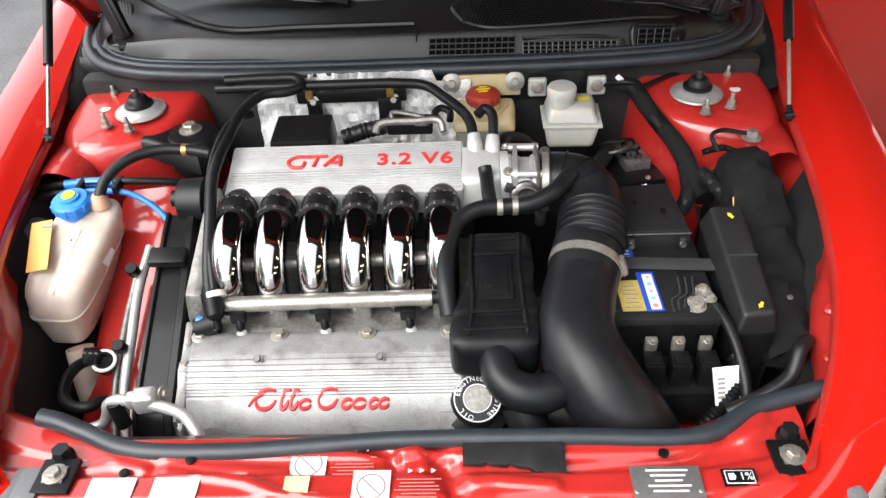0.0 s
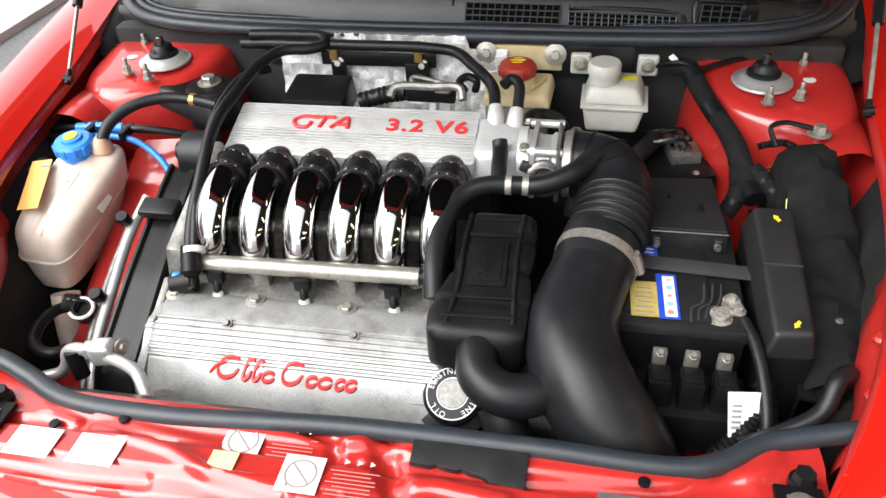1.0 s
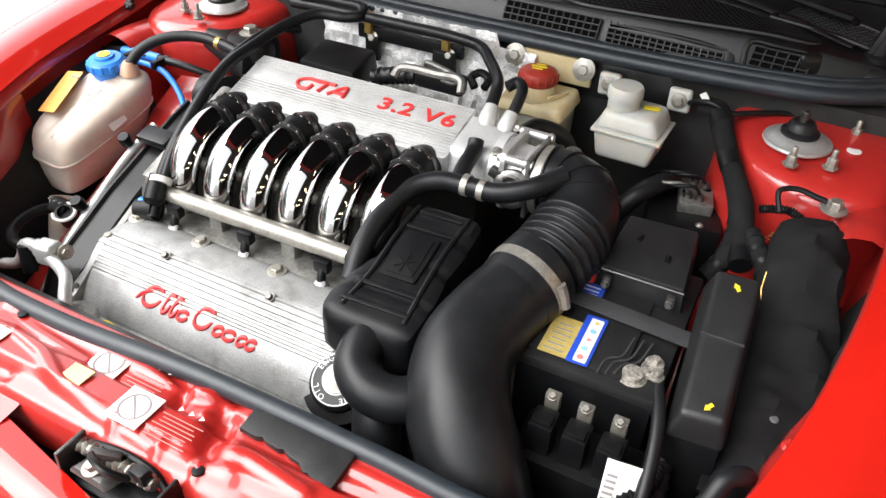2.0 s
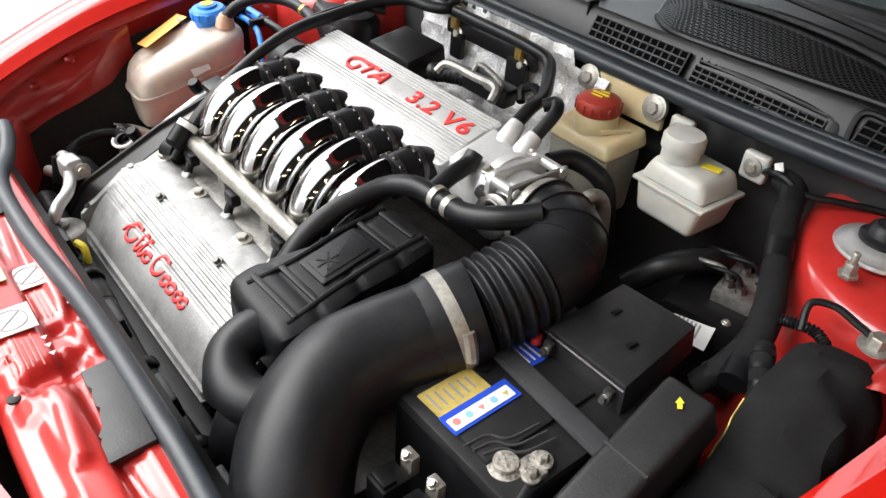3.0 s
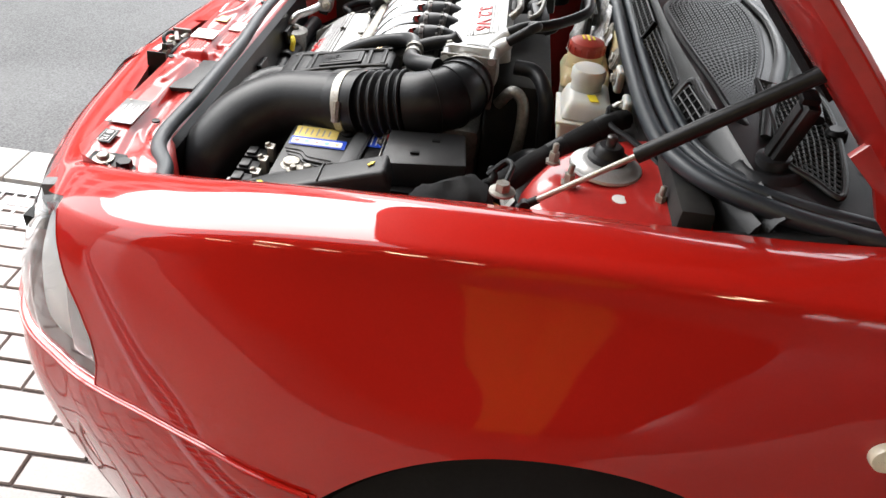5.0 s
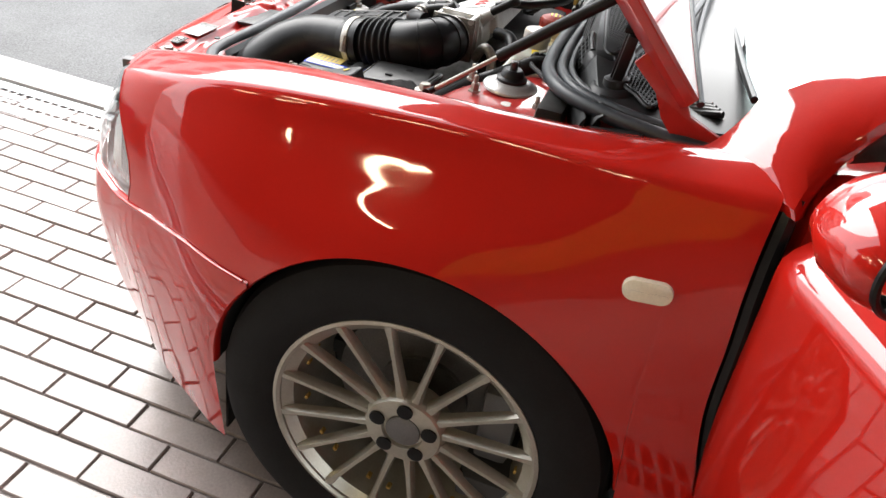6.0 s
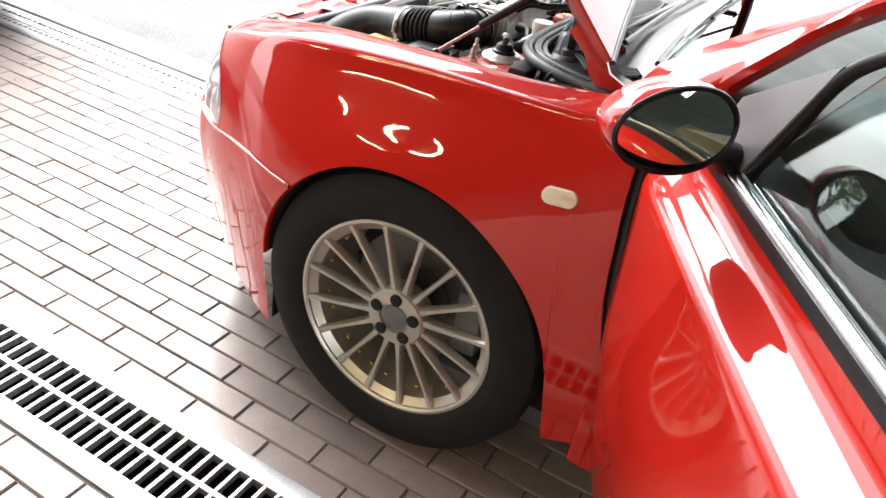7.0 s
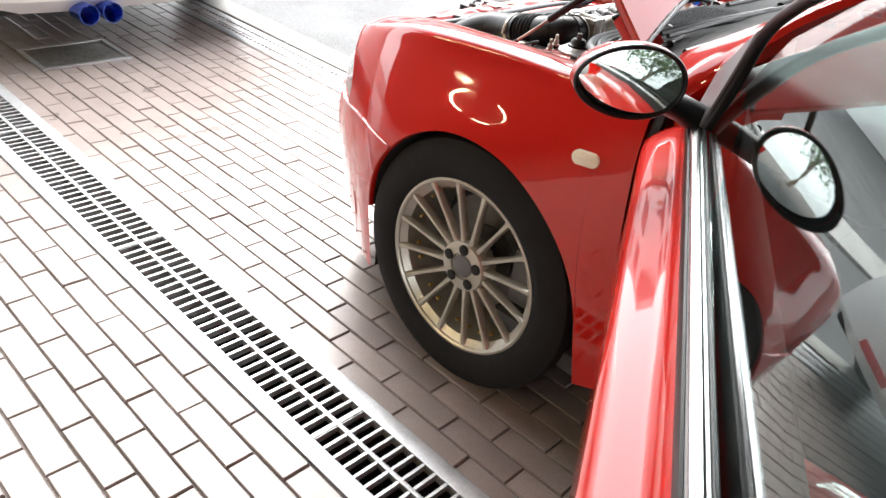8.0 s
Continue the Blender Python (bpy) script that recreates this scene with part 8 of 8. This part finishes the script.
for t in np.linspace(0, 1, 16):
    x = -0.65 + 1.7 * t
    b = 0.12 * (abs(t - 0.5) * 2) ** 4
    rows.append([Vector((x, -3.42 - b, 0.23)), Vector((x, -3.34 - b, 0.30)), Vector((x, -3.32 - b, 0.48)), Vector((x, -3.36 - b, 0.62)), Vector((x, -3.44 - b, 0.80)), Vector((x, -3.5 - b, 0.95)), Vector((x * 0.85 + 0.03, -3.95 - b, 1.40)), Vector((x * 0.85 + 0.03, -6.0, 1.42)), Vector((x, -6.8, 0.95)), Vector((x, -7.5, 0.75)), Vector((x, -7.6, 0.25))])
part("body", thick(grid(rows), 0.02), CAR_WHITE, wc)
part("underbody", box((0.2, -5.4, 0.30), (1.55, 3.9, 0.16), 0.03), DARK, wc)
for x in (0.58, 0.47):
    ex = part("exhaust_tip", lathe([(0.045, 0), (0.047, 0.12), (0.043, 0.12), (0.040, 0.02), (0.0, 0.02)], (x, -3.42, 0.235), (0, 1, 0.05), 28), BLUE_TIP, wc, "blued twin exhaust tip")
part("reflector", box((-0.15, -3.335, 0.33), (0.28, 0.02, 0.05), 0.008), TAILRED, wc)
for x in (-0.55, 0.95):
    part("tyre", lathe([(0.2, -0.1), (0.30, -0.09), (0.32, -0.05), (0.32, 0.05), (0.30, 0.09), (0.2, 0.1)], (x, -4.3, 0.32), (1, 0, 0), 40), TYRE, wc)
    part("tyre", lathe([(0.2, -0.1), (0.30, -0.09), (0.32, -0.05), (0.32, 0.05), (0.30, 0.09), (0.2, 0.1)], (x, -6.8, 0.32), (1, 0, 0), 40), TYRE, wc)
cover_t = thing("manhole_cover", (0.6, -2.75, 0.0), "worn rectangular steel cover set in the pavers", "manhole cover")
part("frame", joined(*[box((0.6 + dx, -2.75 + dy, 0.003), (w, h, 0.012), 0.002) for dx, dy, w, h in ((0, -0.15, 0.42, 0.02), (0, 0.15, 0.42, 0.02), (-0.2, 0, 0.02, 0.3), (0.2, 0, 0.02, 0.3))]), GRATE, cover_t)
part("plate", box((0.6, -2.75, 0.001), (0.38, 0.28, 0.010), 0.002), ALU_DULL, cover_t)

solo("far_pavement", joined(*[box((-2.95, y, -0.03), (0.85, 0.99, 0.12), 0.01) for y in np.arange(-14, 14, 1.0)]), CONCRETE, "pale concrete footway across the road", "pavement", "structure")
far_house = thing("white_building", (-14, -13, 0), "white office building with rows of windows across the road", "building")
part("wall", box((-14, -13, 4.5), (3, 17, 9), 0.03), BRIGHT, far_house)
for fl in range(3):
    for k in range(6):
        w = part("window", box((-12.49, -20 + 2.75 * k, 1.7 + 2.9 * fl), (0.06, 1.7, 1.5), 0.01), PANE, far_house)
        part("frame", box((-12.47, -20 + 2.75 * k, 0.92 + 2.9 * fl), (0.14, 1.9, 0.08), 0.01), BRIGHT, w)
rear_house = thing("white_building", (2, 22, 0), "white office building with rows of windows behind the forecourt", "building")
part("wall", box((2, 23, 4.0), (22, 3, 8), 0.03), BRIGHT, rear_house)
for fl in range(2):
    for k in range(7):
        w = part("window", box((-6 + 2.75 * k, 21.49, 1.9 + 2.9 * fl), (1.7, 0.06, 1.5), 0.01), PANE, rear_house)
        part("frame", box((-6 + 2.75 * k, 21.47, 1.12 + 2.9 * fl), (1.9, 0.14, 0.08), 0.01), BRIGHT, w)


def tree(x, y, h, seed):
    r = random.Random(seed)
    t = thing("street_tree", (x, y, 0), "leafy green street tree", "tree", group="street trees")
    limbs = [tube([(x, y, 0), (x + 0.05, y, h * 0.3), (x, y + 0.05, h * 0.6)], [0.12, 0.10, 0.06], 12, 10)]
    for k in range(6):
        a = k * 1.05 + r.uniform(-0.3, 0.3)
        limbs.append(tube([(x, y, h * (0.3 + 0.05 * k)), (x + 0.5 * math.cos(a), y + 0.5 * math.sin(a), h * (0.5 + 0.05 * k)), (x + 1.0 * math.cos(a), y + 1.0 * math.sin(a), h * (0.62 + 0.05 * k))], [0.05, 0.03, 0.012], 8, 6))
    part("trunk", joined(*limbs), BARK, t)
    verts, faces = [], []
    for k in range(1500):
        c = Vector((r.gauss(0, 0.62), r.gauss(0, 0.62), r.gauss(0, 0.55)))
        c = Vector((x, y, h * 0.74)) + c * 1.15
        m = Matrix.Translation(c) @ rot(r.uniform(0, 360), r.uniform(0, 360), r.uniform(0, 360))
        n = len(verts)
        verts += [m @ Vector(p) for p in ((-0.09, 0, 0), (0, -0.05, 0.015), (0.10, 0, 0), (0, 0.05, 0.015))]
        faces.append((n, n + 1, n + 2, n + 3))
    me = bpy.data.meshes.new("crown")
    me.from_pydata([v - Vector((x, y, 0)) for v in verts], [], faces)
    me.materials.append(LEAF)
    c = new("crown", me)
    c.parent = t


for k, (x, y) in enumerate(((-10.5, -7.5), (-10.8, -11.0), (12.6, 2.6), (13.6, 5.4), (11.6, 8.0), (3.6, 12.0), (-1.2, 13.0), (9.5, -10.0), (11.5, -13.0))):
    tree(x, y, 4.6 + 0.4 * (k % 2), 20 + k)

# covered forecourt, open to the road; deep dark workshop behind, unseen, blocks light
solo("ceiling", box((1.2, 1.925, 3.15), (4.8, 6.15, 0.2), 0.02), CEIL, "grey canopy ceiling over the forecourt", "ceiling", "structure")
# added dark floor, so the lower wing reflects less brightness
solo("reflection_floor", box((6.3, -2.0, -0.01), (6.4, 14.0, 0.03), 0), SHOP_FLOOR, "unseen dark workshop floor added to darken reflections in the wing", "floor", "structure")
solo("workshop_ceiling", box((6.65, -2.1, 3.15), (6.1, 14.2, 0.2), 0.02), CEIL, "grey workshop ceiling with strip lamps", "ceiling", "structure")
solo("wall_east", box((9.6, -3.85, 1.5), (0.2, 10.7, 3.1), 0), WALL_DARK, "unseen dark back wall added to keep light off the car", "wall", "structure")
solo("wall_south", box((6.6, -9.1, 1.5), (5.8, 0.2, 3.1), 0), WALL_DARK, "unseen dark side wall added to block light", "wall", "structure")
# unseen, closes the north side so that the pavers darken
solo("wall_north", box((2.4, 4.9, 1.5), (7.2, 0.2, 3.1), 0), WALL_DARK, "unseen dark side wall added to block light", "wall", "structure")
# unseen roof piece, covers the sky above the front pavers
solo("sky_block_canopy", box((2.75, -4.0, 3.15), (1.68, 5.6, 0.2), 0.02), CEIL, "unseen grey roof piece added to shade the forecourt", "ceiling", "structure")


def strip_lamp(x, y):
    lamp = thing("strip_lamp", (x, y, 3.04), "long warm ceiling strip lamp with two tubes", "strip lamp", group="ceiling strip lamps")
    part("housing", box((x, y, 3.03), (1.5, 0.16, 0.044), 0.006), WALL, lamp)
    for d in (-0.045, 0.045):
        part("tube", tube([(x - 0.7, y + d, 2.992), (x + 0.7, y + d, 2.992)], 0.016, 3, 10), TUBE, lamp)
    for d in (-0.72, 0.72):
        part("end_cap", box((x + d, y, 3.0), (0.03, 0.14, 0.03), 0.004), WALL, lamp)


for x in (4.6, 7.2):
    for y in (-6.5, -4.2, -1.9, 0.4):
        strip_lamp(x, y)
cab = thing("yellow_cabinet", (7.6, -0.9, 0), "tall yellow steel workshop cabinet against the dark wall", "cabinet")
part("body", box((7.6, -0.9, 1.0), (0.5, 1.1, 2.0), 0.01), AMBER, cab)
for y in (-1.17, -0.63):
    leaf = part("door", box((7.34, y, 1.02), (0.03, 0.52, 1.86), 0.006), AMBER, cab)
    part("handle", box((7.315, y + (0.2 if y < -0.9 else -0.2), 1.05), (0.02, 0.02, 0.16), 0.004), GREY_TRIM, leaf)

# ---- clay pavers ----
PX, PY = 0.0745, 0.213
near, far = [], []
for j in range(-17, 44):
    x = 0.922 + PX * j
    if j > 1:
        x = 1.297 + PX * (j - 5)
        if j < 5:
            continue
    for k in range(-30, 26):
        y = (-0.0675 if j % 2 else 0.039) + PY * k
        (near if (0.5 < x < 1.6 and -1.3 < y < 0.8) else far).append((x, y))
near.sort(key=lambda p: abs(p[0] - 1.0) + abs(p[1] + 0.3) * 0.6)
far += near[300:]
near = near[:300]


def paver_mesh():
    bm = bmesh.new()
    w, h, b = (PX - 0.0045) / 2, (PY - 0.0045) / 2, 0.0025
    lo = [bm.verts.new((sx * w, sy * h, -0.03)) for sx, sy in ((-1, -1), (1, -1), (1, 1), (-1, 1))]
    mid = [bm.verts.new((sx * w, sy * h, -0.004)) for sx, sy in ((-1, -1), (1, -1), (1, 1), (-1, 1))]
    top = [bm.verts.new((sx * (w - b), sy * (h - b), 0)) for sx, sy in ((-1, -1), (1, -1), (1, 1), (-1, 1))]
    bm.faces.new(top)
    for a, c in ((lo, mid), (mid, top)):
        for k in range(4):
            bm.faces.new((a[k], a[(k + 1) % 4], c[(k + 1) % 4], c[k]))
    return finish(bm, "paver", PAVER, (0, 0, 0), 20)


paving = thing("paving", (1.0, 0, 0), "pinkish clay pavers laid in running bond", "paving", "structure")
pm = paver_mesh()
rng = random.Random(8)
for x, y in near:
    ob = new("paver", pm)
    ob.parent = paving
    ob.matrix_local = Matrix.Translation((x - 1.0, y, rng.uniform(-0.002, 0.0015))) @ rot(rng.uniform(-0.4, 0.4), rng.uniform(-0.5, 0.5), rng.uniform(-0.5, 0.5))
verts, faces = [], []
src_v = [v.co.copy() for v in pm.vertices]
src_f = [tuple(p.vertices) for p in pm.polygons]
for x, y in far:
    m = Matrix.Translation((x - 1.0, y, rng.uniform(-0.002, 0.0015))) @ rot(rng.uniform(-0.4, 0.4), rng.uniform(-0.5, 0.5), rng.uniform(-0.5, 0.5))
    n = len(verts)
    verts += [m @ v for v in src_v]
    faces += [tuple(k + n for k in f) for f in src_f]
me = bpy.data.meshes.new("far_pavers")
me.from_pydata(verts, [], faces)
me.materials.append(PAVER)
fp = new("far_pavers", me)
fp.parent = paving
tagged(fp, kind="stuff")
wc.location.y += 0.74
